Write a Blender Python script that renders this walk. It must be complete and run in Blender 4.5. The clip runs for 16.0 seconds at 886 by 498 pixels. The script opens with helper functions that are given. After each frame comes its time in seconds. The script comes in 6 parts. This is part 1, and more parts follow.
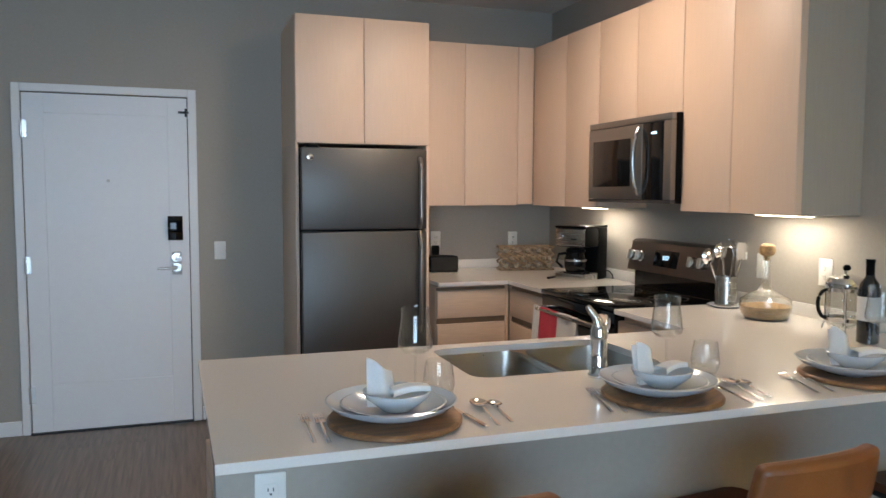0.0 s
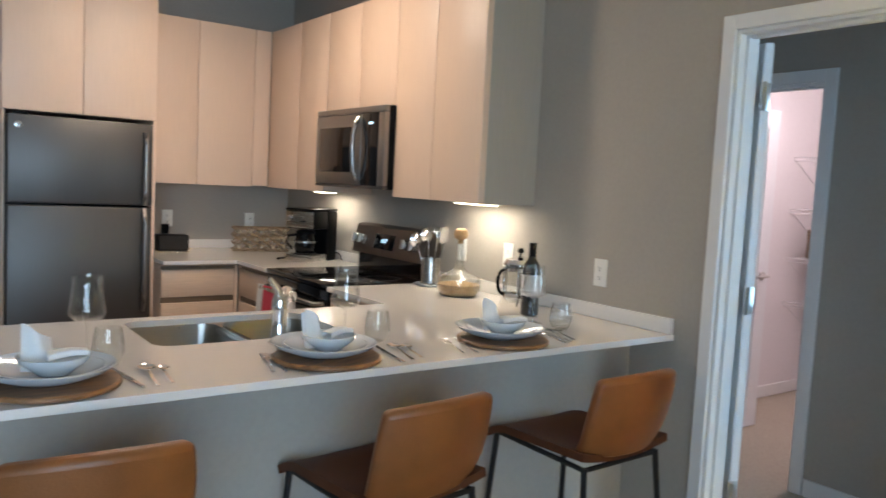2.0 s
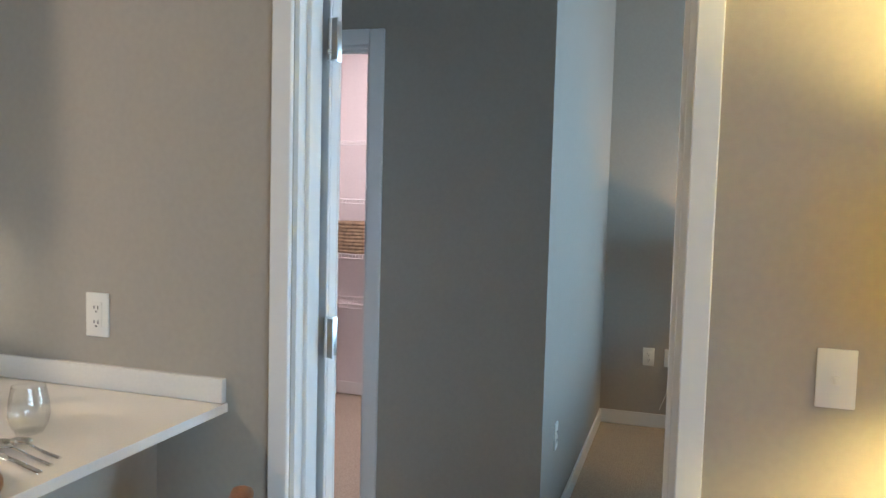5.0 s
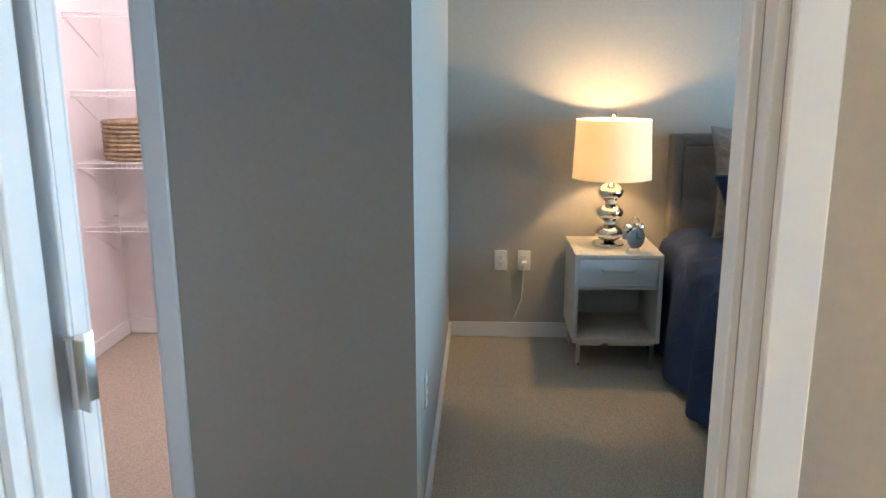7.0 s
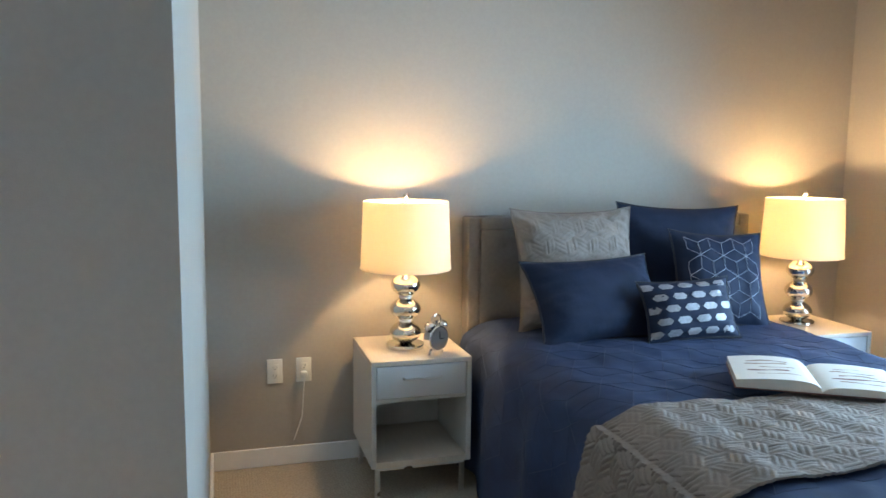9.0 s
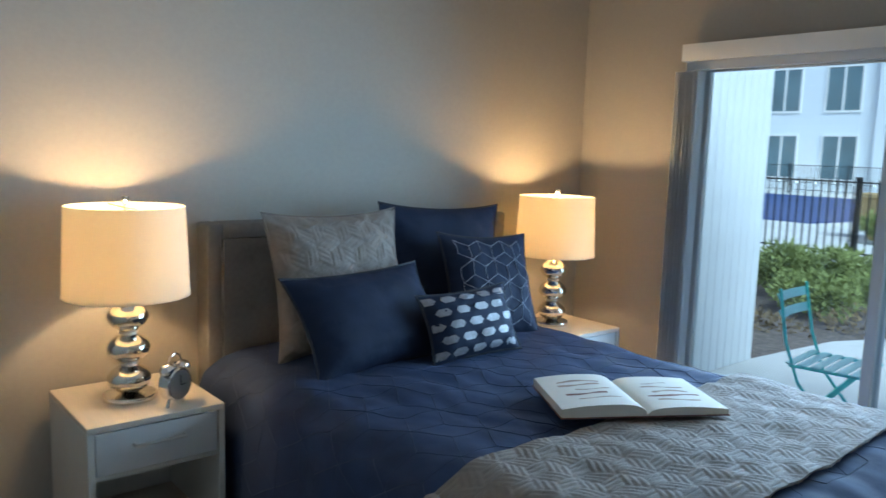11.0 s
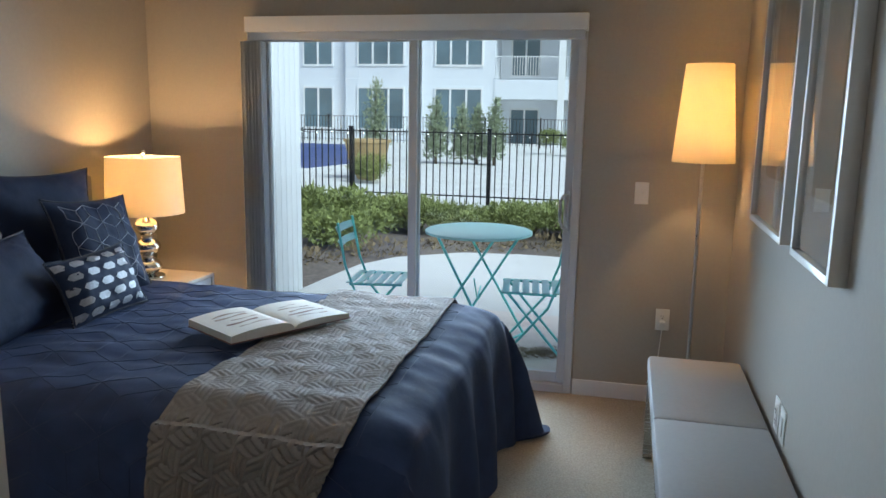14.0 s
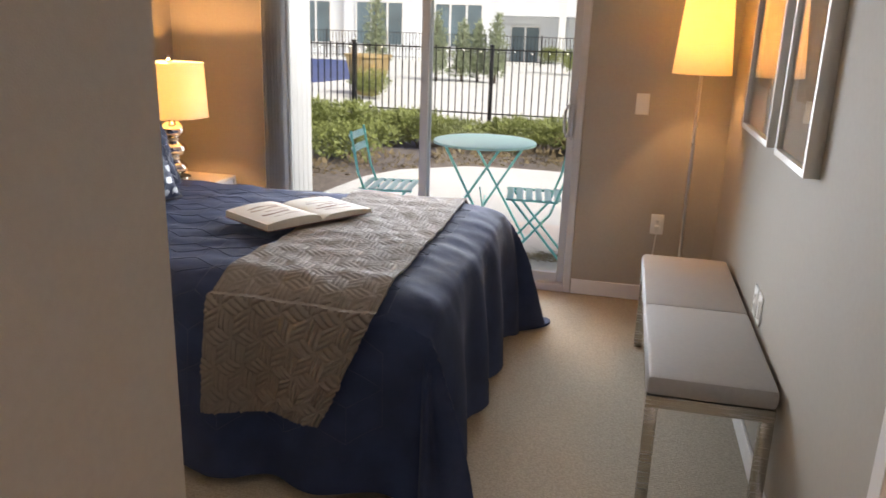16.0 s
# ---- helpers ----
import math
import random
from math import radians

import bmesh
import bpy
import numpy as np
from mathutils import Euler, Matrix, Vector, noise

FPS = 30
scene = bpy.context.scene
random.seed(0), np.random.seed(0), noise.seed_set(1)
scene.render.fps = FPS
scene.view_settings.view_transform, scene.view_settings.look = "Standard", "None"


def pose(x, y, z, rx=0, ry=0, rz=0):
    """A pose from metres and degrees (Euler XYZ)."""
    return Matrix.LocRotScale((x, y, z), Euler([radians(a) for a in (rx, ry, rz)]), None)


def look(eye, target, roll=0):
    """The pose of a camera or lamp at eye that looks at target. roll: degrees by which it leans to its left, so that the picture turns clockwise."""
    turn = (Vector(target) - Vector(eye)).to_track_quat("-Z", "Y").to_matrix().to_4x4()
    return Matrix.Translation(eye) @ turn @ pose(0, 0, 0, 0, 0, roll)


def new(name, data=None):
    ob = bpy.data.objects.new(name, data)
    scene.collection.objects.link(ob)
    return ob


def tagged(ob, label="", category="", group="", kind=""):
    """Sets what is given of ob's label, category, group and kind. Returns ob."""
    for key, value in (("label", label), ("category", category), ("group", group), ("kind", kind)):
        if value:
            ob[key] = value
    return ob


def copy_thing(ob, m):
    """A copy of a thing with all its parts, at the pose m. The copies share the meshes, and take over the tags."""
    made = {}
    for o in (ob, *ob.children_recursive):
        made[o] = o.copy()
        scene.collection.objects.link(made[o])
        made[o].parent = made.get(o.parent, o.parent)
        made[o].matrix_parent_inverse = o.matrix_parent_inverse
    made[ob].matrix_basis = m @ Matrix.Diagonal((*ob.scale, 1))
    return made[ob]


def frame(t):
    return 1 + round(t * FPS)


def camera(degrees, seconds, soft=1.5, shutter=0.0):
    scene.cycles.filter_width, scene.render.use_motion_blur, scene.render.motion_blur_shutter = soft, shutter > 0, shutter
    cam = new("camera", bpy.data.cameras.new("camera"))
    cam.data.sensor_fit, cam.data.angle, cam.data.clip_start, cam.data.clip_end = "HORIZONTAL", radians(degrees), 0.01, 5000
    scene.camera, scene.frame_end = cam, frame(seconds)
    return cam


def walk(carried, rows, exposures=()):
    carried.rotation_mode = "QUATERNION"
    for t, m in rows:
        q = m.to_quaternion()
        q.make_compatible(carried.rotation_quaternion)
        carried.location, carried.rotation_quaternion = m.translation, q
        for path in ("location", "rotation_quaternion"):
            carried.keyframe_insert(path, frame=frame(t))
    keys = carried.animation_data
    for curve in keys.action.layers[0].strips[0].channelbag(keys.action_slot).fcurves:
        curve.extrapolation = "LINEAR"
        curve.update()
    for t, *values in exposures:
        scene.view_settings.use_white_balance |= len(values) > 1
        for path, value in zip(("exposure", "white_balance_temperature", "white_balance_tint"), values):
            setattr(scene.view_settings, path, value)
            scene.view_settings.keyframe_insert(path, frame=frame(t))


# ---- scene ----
cam = camera(60.0, 16.0, shutter=0.25)

PATH = [
    (0, (0.360, 0.738, 1.459), (1.010, 2.623, 1.311), 0.2),
    (0.5, (0.317, 0.632, 1.459), (1.069, 2.477, 1.285), 0.2),
    (1, (0.333, 0.545, 1.474), (1.122, 2.373, 1.289), 1.3),
    (1.5, (0.415, 0.479, 1.470), (1.333, 2.247, 1.291), 2.1),
    (2, (0.524, 0.458, 1.443), (1.691, 2.074, 1.279), 2.9),
    (2.5, (0.586, 0.546, 1.440), (2.008, 1.942, 1.273), 3.1),
    (3, (0.670, 0.716, 1.437), (2.312, 1.842, 1.253), 2.4),
    (3.5, (0.826, 0.824, 1.432), (2.529, 1.855, 1.237), 1.7),
    (4, (0.988, 0.911, 1.451), (2.744, 1.855, 1.287), 2.3),
    (4.5, (1.154, 1.076, 1.449), (2.999, 1.835, 1.312), 2.0),
    (5, (1.325, 1.214, 1.446), (3.226, 1.819, 1.306), 1.5),
    (5.2, (1.406, 1.247, 1.443), (3.315, 1.823, 1.283), 1.6),
    (7.3, (2.223, 1.538, 1.487), (4.175, 1.583, 1.057), 0.1),
    (7.5, (2.293, 1.543, 1.505), (4.252, 1.555, 1.101), 0.5),
    (8, (2.476, 1.584, 1.500), (4.442, 1.425, 1.165), 0.6),
    (8.2, (2.551, 1.598, 1.489), (4.515, 1.366, 1.186), 0.4),
    (10.3, (3.238, 1.670, 1.452), (4.955, 0.676, 1.196), 1.9),
    (10.5, (3.318, 1.668, 1.454), (5.009, 0.629, 1.202), 1.8),
    (11, (3.477, 1.672, 1.470), (4.996, 0.396, 1.210), 1.8),
    (11.5, (3.622, 1.762, 1.482), (4.856, 0.214, 1.197), 1.0),
    (12, (3.599, 1.891, 1.490), (4.595, 0.180, 1.209), 0.6),
    (12.5, (3.556, 2.027, 1.509), (4.329, 0.202, 1.238), -0.2),
    (13, (3.572, 2.105, 1.516), (4.143, 0.210, 1.231), 0.0),
    (13.5, (3.602, 2.240, 1.510), (4.052, 0.318, 1.187), 0.4),
    (14, (3.582, 2.331, 1.512), (4.038, 0.416, 1.159), 1.0),
    (14.5, (3.577, 2.381, 1.505), (4.081, 0.489, 1.095), 0.5),
    (15, (3.647, 2.478, 1.487), (4.000, 0.575, 0.981), 0.4),
    (15.5, (3.642, 2.553, 1.466), (3.930, 0.667, 0.867), 2.1),
    (16, (3.589, 2.627, 1.478), (4.019, 0.754, 0.925), 1.9),
]
walk(cam, [(t, look(eye, target, roll)) for t, eye, target, roll in PATH],
     [(0, -0.17, 6600, 11), (2, -0.12, 6500, 10), (3, -0.05, 6350, 9), (4, -0.03, 6500, 10), (5, 0.17, 6600, 10), (7.5, 0.70, 6650, 11), (8.2, 0.82, 6700, 12), (10.5, 0.34, 6800, 13), (11, 0.1, 6450, 11), (12, 0.03, 6450, 11), (12.5, 0.04, 6850, 14),
      (13.5, 0.06, 7250, 18), (14.5, 0.14, 8350, 22), (15.5, 0.48, 10400, 33), (16, 0.52, 10900, 35)])

# ---------- world, sun, exposure ----------
world = bpy.data.worlds.new("sky")
scene.world = world
world.use_nodes = True
_n, _l = world.node_tree.nodes, world.node_tree.links
_sky = _n.new("ShaderNodeTexSky")
_sky.sky_type, _sky.sun_disc = "NISHITA", False
_sky.sun_elevation, _sky.sun_rotation = radians(38), radians(150)
_sky.air_density, _sky.dust_density, _sky.ozone_density = 1.0, 0.6, 2.0
_bg = _n["Background"]
_bg.inputs["Strength"].default_value = 0.15
_l.new(_sky.outputs["Color"], _bg.inputs["Color"])

WARM = (1.0, 0.69, 0.35)
KITCHEN = (1.0, 0.80, 0.64)
COOL = (0.40, 0.69, 1.0)
LIVING = (0.52, 0.74, 1.0)


def lamp(name, kind, m, power, colour, size=0.1, size_y=None, spread=None):
    d = bpy.data.lights.new(name, kind)
    d.energy, d.color = power, colour
    if kind == "AREA":
        d.size = size
        if size_y:
            d.shape, d.size_y = "RECTANGLE", size_y
        if spread:
            d.spread = radians(spread)
    elif kind == "SUN":
        d.angle = radians(size)
    else:
        d.shadow_soft_size = size
    ob = new(name, d)
    ob.matrix_world = m
    return ob


lamp("sun", "SUN", look((-8, 6, 18), (6, -4, 0)), 5.0, (0.72, 0.88, 1.0), 30)
# skylight through the sliding door and through the living room window behind the walk
lamp("door_daylight", "AREA", look((4.70, -1.62, 1.0), (4.70, 3.0, 0.45)), 66, COOL, 1.6, 1.7, 130)
lamp("window_daylight", "AREA", look((-0.5, -1.70, 1.45), (-0.5, 3.0, 1.0)), 84, LIVING, 2.5, 1.6, 125)


# ---------- materials ----------
def material(name, colour, rough=0.5, metal=0.0, grain=0.0, scale=8.0, bump=0.0, bump_scale=None, stretch=(1, 1, 1),
             second=None, coat=0.0, wear=0.0, random_tint=0.0, detail=6):
    m = bpy.data.materials.new(name)
    m.use_nodes = True
    nt = m.node_tree
    N, L = nt.nodes, nt.links
    b = N["Principled BSDF"]
    b.inputs["Roughness"].default_value, b.inputs["Metallic"].default_value = rough, metal
    b.inputs["Coat Weight"].default_value = coat
    co = N.new("ShaderNodeTexCoord")
    mp = N.new("ShaderNodeMapping")
    mp.inputs["Scale"].default_value = stretch
    L.new(co.outputs["Object"], mp.inputs["Vector"])
    no = N.new("ShaderNodeTexNoise")
    no.inputs["Scale"].default_value, no.inputs["Detail"].default_value = scale, detail
    L.new(mp.outputs["Vector"], no.inputs["Vector"])
    big = N.new("ShaderNodeTexNoise")
    big.inputs["Scale"].default_value, big.inputs["Detail"].default_value = 1.3, 3
    L.new(co.outputs["Object"], big.inputs["Vector"])
    ramp = N.new("ShaderNodeValToRGB")
    c2 = second or tuple(c * (1 - grain) for c in colour)
    ramp.color_ramp.elements[0].color, ramp.color_ramp.elements[1].color = (*c2, 1), (*colour, 1)
    ramp.color_ramp.elements[0].position, ramp.color_ramp.elements[1].position = 0.32, 0.66
    L.new(no.outputs["Fac"], ramp.inputs["Fac"])
    hsv = N.new("ShaderNodeHueSaturation")
    L.new(ramp.outputs["Color"], hsv.inputs["Color"])
    span = N.new("ShaderNodeMapRange")
    span.inputs["To Min"].default_value, span.inputs["To Max"].default_value = 1 - wear - 0.03, 1 + wear + 0.03
    L.new(big.outputs["Fac"], span.inputs["Value"])
    last = span.outputs["Result"]
    if random_tint:
        info = N.new("ShaderNodeObjectInfo")
        r = N.new("ShaderNodeMapRange")
        r.inputs["To Min"].default_value, r.inputs["To Max"].default_value = 1 - random_tint, 1 + random_tint
        L.new(info.outputs["Random"], r.inputs["Value"])
        mu = N.new("ShaderNodeMath")
        mu.operation = "MULTIPLY"
        L.new(last, mu.inputs[0]), L.new(r.outputs["Result"], mu.inputs[1])
        last = mu.outputs["Value"]
    L.new(last, hsv.inputs["Value"])
    L.new(hsv.outputs["Color"], b.inputs["Base Color"])
    rr = N.new("ShaderNodeMapRange")
    rr.inputs["To Min"].default_value, rr.inputs["To Max"].default_value = max(rough - 0.06, 0.02), min(rough + 0.08, 1)
    L.new(no.outputs["Fac"], rr.inputs["Value"])
    L.new(rr.outputs["Result"], b.inputs["Roughness"])
    if bump:
        bn = N.new("ShaderNodeTexNoise")
        bn.inputs["Scale"].default_value, bn.inputs["Detail"].default_value = bump_scale or scale * 3, 4
        L.new(mp.outputs["Vector"], bn.inputs["Vector"])
        bu = N.new("ShaderNodeBump")
        bu.inputs["Strength"].default_value, bu.inputs["Distance"].default_value = bump, 0.004
        L.new(bn.outputs["Fac"], bu.inputs["Height"])
        L.new(bu.outputs["Normal"], b.inputs["Normal"])
    return m


def glass(name, tint=(1, 1, 1), rough=0.0, film=0.04, edge=4.0):
    """Clear glass: a thin pane that lets light straight through with a mirror film, or a solid one."""
    m = bpy.data.materials.new(name)
    m.use_nodes = True
    N, L = m.node_tree.nodes, m.node_tree.links
    N.remove(N["Principled BSDF"])
    out = N["Material Output"]
    t, g, mix, fr = (N.new("ShaderNodeBsdfTransparent"), N.new("ShaderNodeBsdfGlossy"), N.new("ShaderNodeMixShader"), N.new("ShaderNodeLayerWeight"))
    ramp = N.new("ShaderNodeMapRange")
    ramp.inputs["To Min"].default_value, ramp.inputs["To Max"].default_value = film, 0.75
    power = N.new("ShaderNodeMath")
    power.operation, power.inputs[1].default_value = "POWER", edge
    t.inputs["Color"].default_value = (*tint, 1)
    g.inputs["Roughness"].default_value = rough
    fr.inputs["Blend"].default_value = 0.5
    L.new(fr.outputs["Facing"], power.inputs[0]), L.new(power.outputs["Value"], ramp.inputs["Value"])
    L.new(ramp.outputs["Result"], mix.inputs["Fac"]), L.new(t.outputs["BSDF"], mix.inputs[1]), L.new(g.outputs["BSDF"], mix.inputs[2])
    L.new(mix.outputs["Shader"], out.inputs["Surface"])
    return m


def glow(name, colour, strength):
    m = bpy.data.materials.new(name)
    m.use_nodes = True
    b = m.node_tree.nodes["Principled BSDF"]
    b.inputs["Base Color"].default_value = (*colour, 1)
    b.inputs["Emission Color"].default_value, b.inputs["Emission Strength"].default_value = (*colour, 1), strength
    return m


def fabric_shade(name, colour, through_share=0.42):
    """Lamp shade cloth that lets the bulb's light through."""
    m = bpy.data.materials.new(name)
    m.use_nodes = True
    N, L = m.node_tree.nodes, m.node_tree.links
    N.remove(N["Principled BSDF"])
    d, t, mix = N.new("ShaderNodeBsdfDiffuse"), N.new("ShaderNodeBsdfTranslucent"), N.new("ShaderNodeMixShader")
    co, no, ramp = N.new("ShaderNodeTexCoord"), N.new("ShaderNodeTexNoise"), N.new("ShaderNodeValToRGB")
    no.inputs["Scale"].default_value = 260
    L.new(co.outputs["Object"], no.inputs["Vector"]), L.new(no.outputs["Fac"], ramp.inputs["Fac"])
    ramp.color_ramp.elements[0].color = (*[c * 0.9 for c in colour], 1)
    ramp.color_ramp.elements[1].color = (*colour, 1)
    L.new(ramp.outputs["Color"], d.inputs["Color"]), L.new(ramp.outputs["Color"], t.inputs["Color"])
    mix.inputs["Fac"].default_value = through_share
    L.new(d.outputs["BSDF"], mix.inputs[1]), L.new(t.outputs["BSDF"], mix.inputs[2])
    L.new(mix.outputs["Shader"], N["Material Output"].inputs["Surface"])
    return m


WALL = material("wall_paint", (0.40, 0.365, 0.315), 0.75, grain=0.05, scale=60, bump=0.12, bump_scale=350, wear=0.03)
CLOSETW = material("closet_paint", (0.78, 0.74, 0.74), 0.75, grain=0.03, scale=60, bump=0.1, bump_scale=350)
CEIL = material("ceiling_paint", (0.72, 0.71, 0.69), 0.9, grain=0.04, scale=50, bump=0.2, bump_scale=240)
TRIM = material("trim_paint", (0.78, 0.78, 0.77), 0.35, grain=0.02, scale=30, bump=0.04, bump_scale=120)
DOORP = material("door_paint", (0.80, 0.80, 0.80), 0.38, grain=0.02, scale=30, bump=0.04, bump_scale=120)
MAPLE = material("maple_veneer", (0.74, 0.555, 0.415), 0.42, grain=0.045, scale=9, stretch=(14, 14, 0.7), bump=0.05, bump_scale=40, wear=0.02)
MAPLE_H = material("maple_veneer_flat", (0.68, 0.51, 0.375), 0.42, grain=0.10, scale=9, stretch=(0.9, 0.9, 14), bump=0.05, bump_scale=40)
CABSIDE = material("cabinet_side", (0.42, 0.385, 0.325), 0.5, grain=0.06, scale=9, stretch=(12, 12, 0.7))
CHANNEL = material("drawer_channel", (0.20, 0.14, 0.09), 0.5, grain=0.1)
QUARTZ = material("white_quartz", (0.76, 0.73, 0.69), 0.12, grain=0.04, scale=160, coat=0.3, wear=0.01)
SLATE = material("slate_steel", (0.125, 0.12, 0.115), 0.44, 0.85, grain=0.08, scale=5, stretch=(60, 60, 1), wear=0.02)
SLATE_L = material("slate_steel_light", (0.30, 0.28, 0.26), 0.3, 0.9, grain=0.08, scale=5, stretch=(60, 60, 1))
STEEL = material("brushed_steel", (0.52, 0.51, 0.48), 0.25, 1.0, grain=0.12, scale=6, stretch=(1, 40, 40))
SINKST = material("satin_sink_steel", (0.40, 0.385, 0.35), 0.30, 1.0, grain=0.06, scale=14)
CHROME = material("chrome", (0.80, 0.80, 0.80), 0.08, 1.0, grain=0.02)
NICKEL = material("satin_nickel", (0.62, 0.60, 0.57), 0.28, 1.0, grain=0.04)
BLACK = material("black_plastic", (0.005, 0.005, 0.0055), 0.35, grain=0.2, scale=30)
BLACKGL = material("black_glass", (0.004, 0.004, 0.0045), 0.06, grain=0.1)
LEATHER = material("cognac_leather", (0.255, 0.087, 0.023), 0.42, grain=0.30, scale=7, bump=0.25, bump_scale=220, wear=0.10)
LEATHER_D = material("dark_leather_seat", (0.105, 0.034, 0.013), 0.55, grain=0.3, scale=7, bump=0.25, bump_scale=220, wear=0.08)
IRON = material("dark_iron", (0.035, 0.034, 0.034), 0.42, 0.7, grain=0.15, scale=20)
CARPET = material("beige_carpet", (0.47, 0.405, 0.32), 0.97, grain=0.28, scale=120, bump=0.9, bump_scale=260, wear=0.06)
ACACIA = material("acacia_wood", (0.34, 0.165, 0.07), 0.40, grain=0.65, scale=5, stretch=(1, 9, 9), bump=0.1)
CERAMIC = material("grey_glazed_ceramic", (0.60, 0.655, 0.70), 0.14, grain=0.05, scale=20, coat=0.5)
LINEN = material("white_linen", (0.80, 0.80, 0.79), 0.9, grain=0.06, scale=200, bump=0.3, bump_scale=500)
CLEAR = glass("clear_glass", (0.97, 0.98, 0.98), film=0.05, edge=2.4)
PANE = glass("door_pane", (0.90, 0.98, 1.0), film=0.035)
WINE = material("wine_bottle_glass", (0.010, 0.012, 0.012), 0.06, grain=0.1, coat=1.0)
LABELP = material("paper_label", (0.70, 0.70, 0.68), 0.7, grain=0.06, scale=60)
REDCLOTH = material("coral_towel", (0.72, 0.07, 0.10), 0.95, grain=0.15, scale=200, bump=0.5, bump_scale=500)
WHITECLOTH = material("white_towel", (0.78, 0.75, 0.70), 0.95, grain=0.06, scale=200, bump=0.5, bump_scale=500)
GRAIN = material("cereal", (0.55, 0.36, 0.18), 0.8, grain=0.5, scale=90, bump=0.8, bump_scale=160)
CORK = material("cork", (0.45, 0.28, 0.14), 0.85, grain=0.35, scale=80, bump=0.5)
BRASSY = material("bronze_ribs", (0.24, 0.165, 0.095), 0.42, 0.5, grain=0.4, scale=25)
PEARL = material("champagne_beads", (0.62, 0.52, 0.38), 0.22, 0.55, grain=0.45, scale=60)
GUARD = material("slate_control_panel", (0.155, 0.125, 0.105), 0.34, 0.75, grain=0.08, scale=5, stretch=(60, 60, 1))
PLATEW = material("switch_plate", (0.80, 0.79, 0.74), 0.35, grain=0.02)
NSWOOD = material("whitewashed_oak", (0.66, 0.57, 0.47), 0.45, grain=0.08, scale=7, stretch=(9, 1, 9), bump=0.05)
NSSIDE = material("grey_lacquer", (0.58, 0.55, 0.50), 0.45, grain=0.06, scale=8)
NSDRAWER = material("pale_grey_drawer", (0.60, 0.60, 0.60), 0.4, grain=0.04, scale=8)
MERCURY = material("mercury_glass", (0.86, 0.83, 0.76), 0.07, 1.0, grain=0.22, scale=26, wear=0.05)
SHADE = fabric_shade("lampshade_linen", (0.88, 0.80, 0.64))
DRUM = fabric_shade("drum_shade_linen", (0.97, 0.88, 0.66), 0.75)
NAVY = material("navy_sateen", (0.010, 0.018, 0.043), 0.75, grain=0.25, scale=14, bump=0.35, bump_scale=40, wear=0.10)
DUVET = material("navy_duvet", (0.027, 0.045, 0.100), 0.78, grain=0.30, scale=9, bump=0.5, bump_scale=16, wear=0.12)
PIPING = material("navy_piping", (0.010, 0.013, 0.022), 0.6, grain=0.1)
SILVER = material("silver_quilt", (0.225, 0.180, 0.150), 0.75, grain=0.12, scale=60, bump=0.3, bump_scale=300, wear=0.04)
HEADB = material("grey_tufted_velvet", (0.175, 0.160, 0.148), 0.8, grain=0.15, scale=60, bump=0.3, bump_scale=300, wear=0.06)
THREAD = material("silver_thread", (0.42, 0.44, 0.48), 0.5, 0.2, grain=0.1)
SEQUIN = material("silver_applique", (0.31, 0.305, 0.32), 0.4, 0.2, grain=0.3, scale=80, bump=0.4, bump_scale=200)
BENCHF = material("grey_bench_vinyl", (0.36, 0.35, 0.34), 0.55, grain=0.06, scale=60, bump=0.15, bump_scale=300, wear=0.03)
PAPER = material("book_paper", (0.68, 0.62, 0.54), 0.8, grain=0.04, scale=30)
INK = material("book_ink", (0.24, 0.10, 0.075), 0.8, grain=0.4, scale=30)
INKL = material("book_ink_pale", (0.42, 0.28, 0.21), 0.8, grain=0.4, scale=30)
FRAMEW = material("silver_frame", (0.60, 0.58, 0.54), 0.35, 0.35, grain=0.05)
MATB = material("picture_mat", (0.58, 0.56, 0.52), 0.85, grain=0.03)
PRINTM = material("framed_print", (0.40, 0.30, 0.20), 0.8, grain=0.5, scale=6)
VINYL = material("vinyl_door_frame", (0.60, 0.60, 0.60), 0.4, grain=0.03)
BLIND = fabric_shade("blind_fabric", (0.84, 0.86, 0.88))
SIDING = material("white_siding", (0.83, 0.85, 0.87), 0.6, grain=0.05, scale=6, wear=0.04)
TEAL = material("teal_powder_coat", (0.13, 0.86, 0.79), 0.38, grain=0.10, scale=20)
TEAL_T = material("pale_teal_tabletop", (0.42, 0.86, 0.83), 0.30, grain=0.08, scale=12)
CONCRETE = material("pale_concrete", (0.66, 0.65, 0.62), 0.85, grain=0.10, scale=12, bump=0.3, bump_scale=90, wear=0.08)
GROUND = material("pool_deck", (0.68, 0.67, 0.64), 0.9, grain=0.10, scale=3, wear=0.08)
STRIP = material("pale_brown_concrete", (0.76, 0.65, 0.59), 0.85, grain=0.18, scale=14, bump=0.3, bump_scale=90, wear=0.10)
MULCH = material("bark_mulch", (0.21, 0.165, 0.135), 0.95, grain=0.5, scale=25, bump=1.0, bump_scale=60)
FENCEB = material("black_fence", (0.012, 0.013, 0.015), 0.4, 0.3, grain=0.1)
POOLM = material("pool_cover", (0.012, 0.055, 0.22), 0.5, grain=0.15, scale=2)
LEAF = material("hedge_leaf", (0.31, 0.36, 0.12), 0.75, grain=0.5, scale=5)
CONIFER = material("grey_green_needles", (0.33, 0.39, 0.24), 0.8, grain=0.4, scale=6)
TWIG = material("bark", (0.11, 0.08, 0.055), 0.9, grain=0.4, scale=20)
GRASS = material("dry_grass", (0.28, 0.20, 0.11), 0.9, grain=0.4, scale=9)
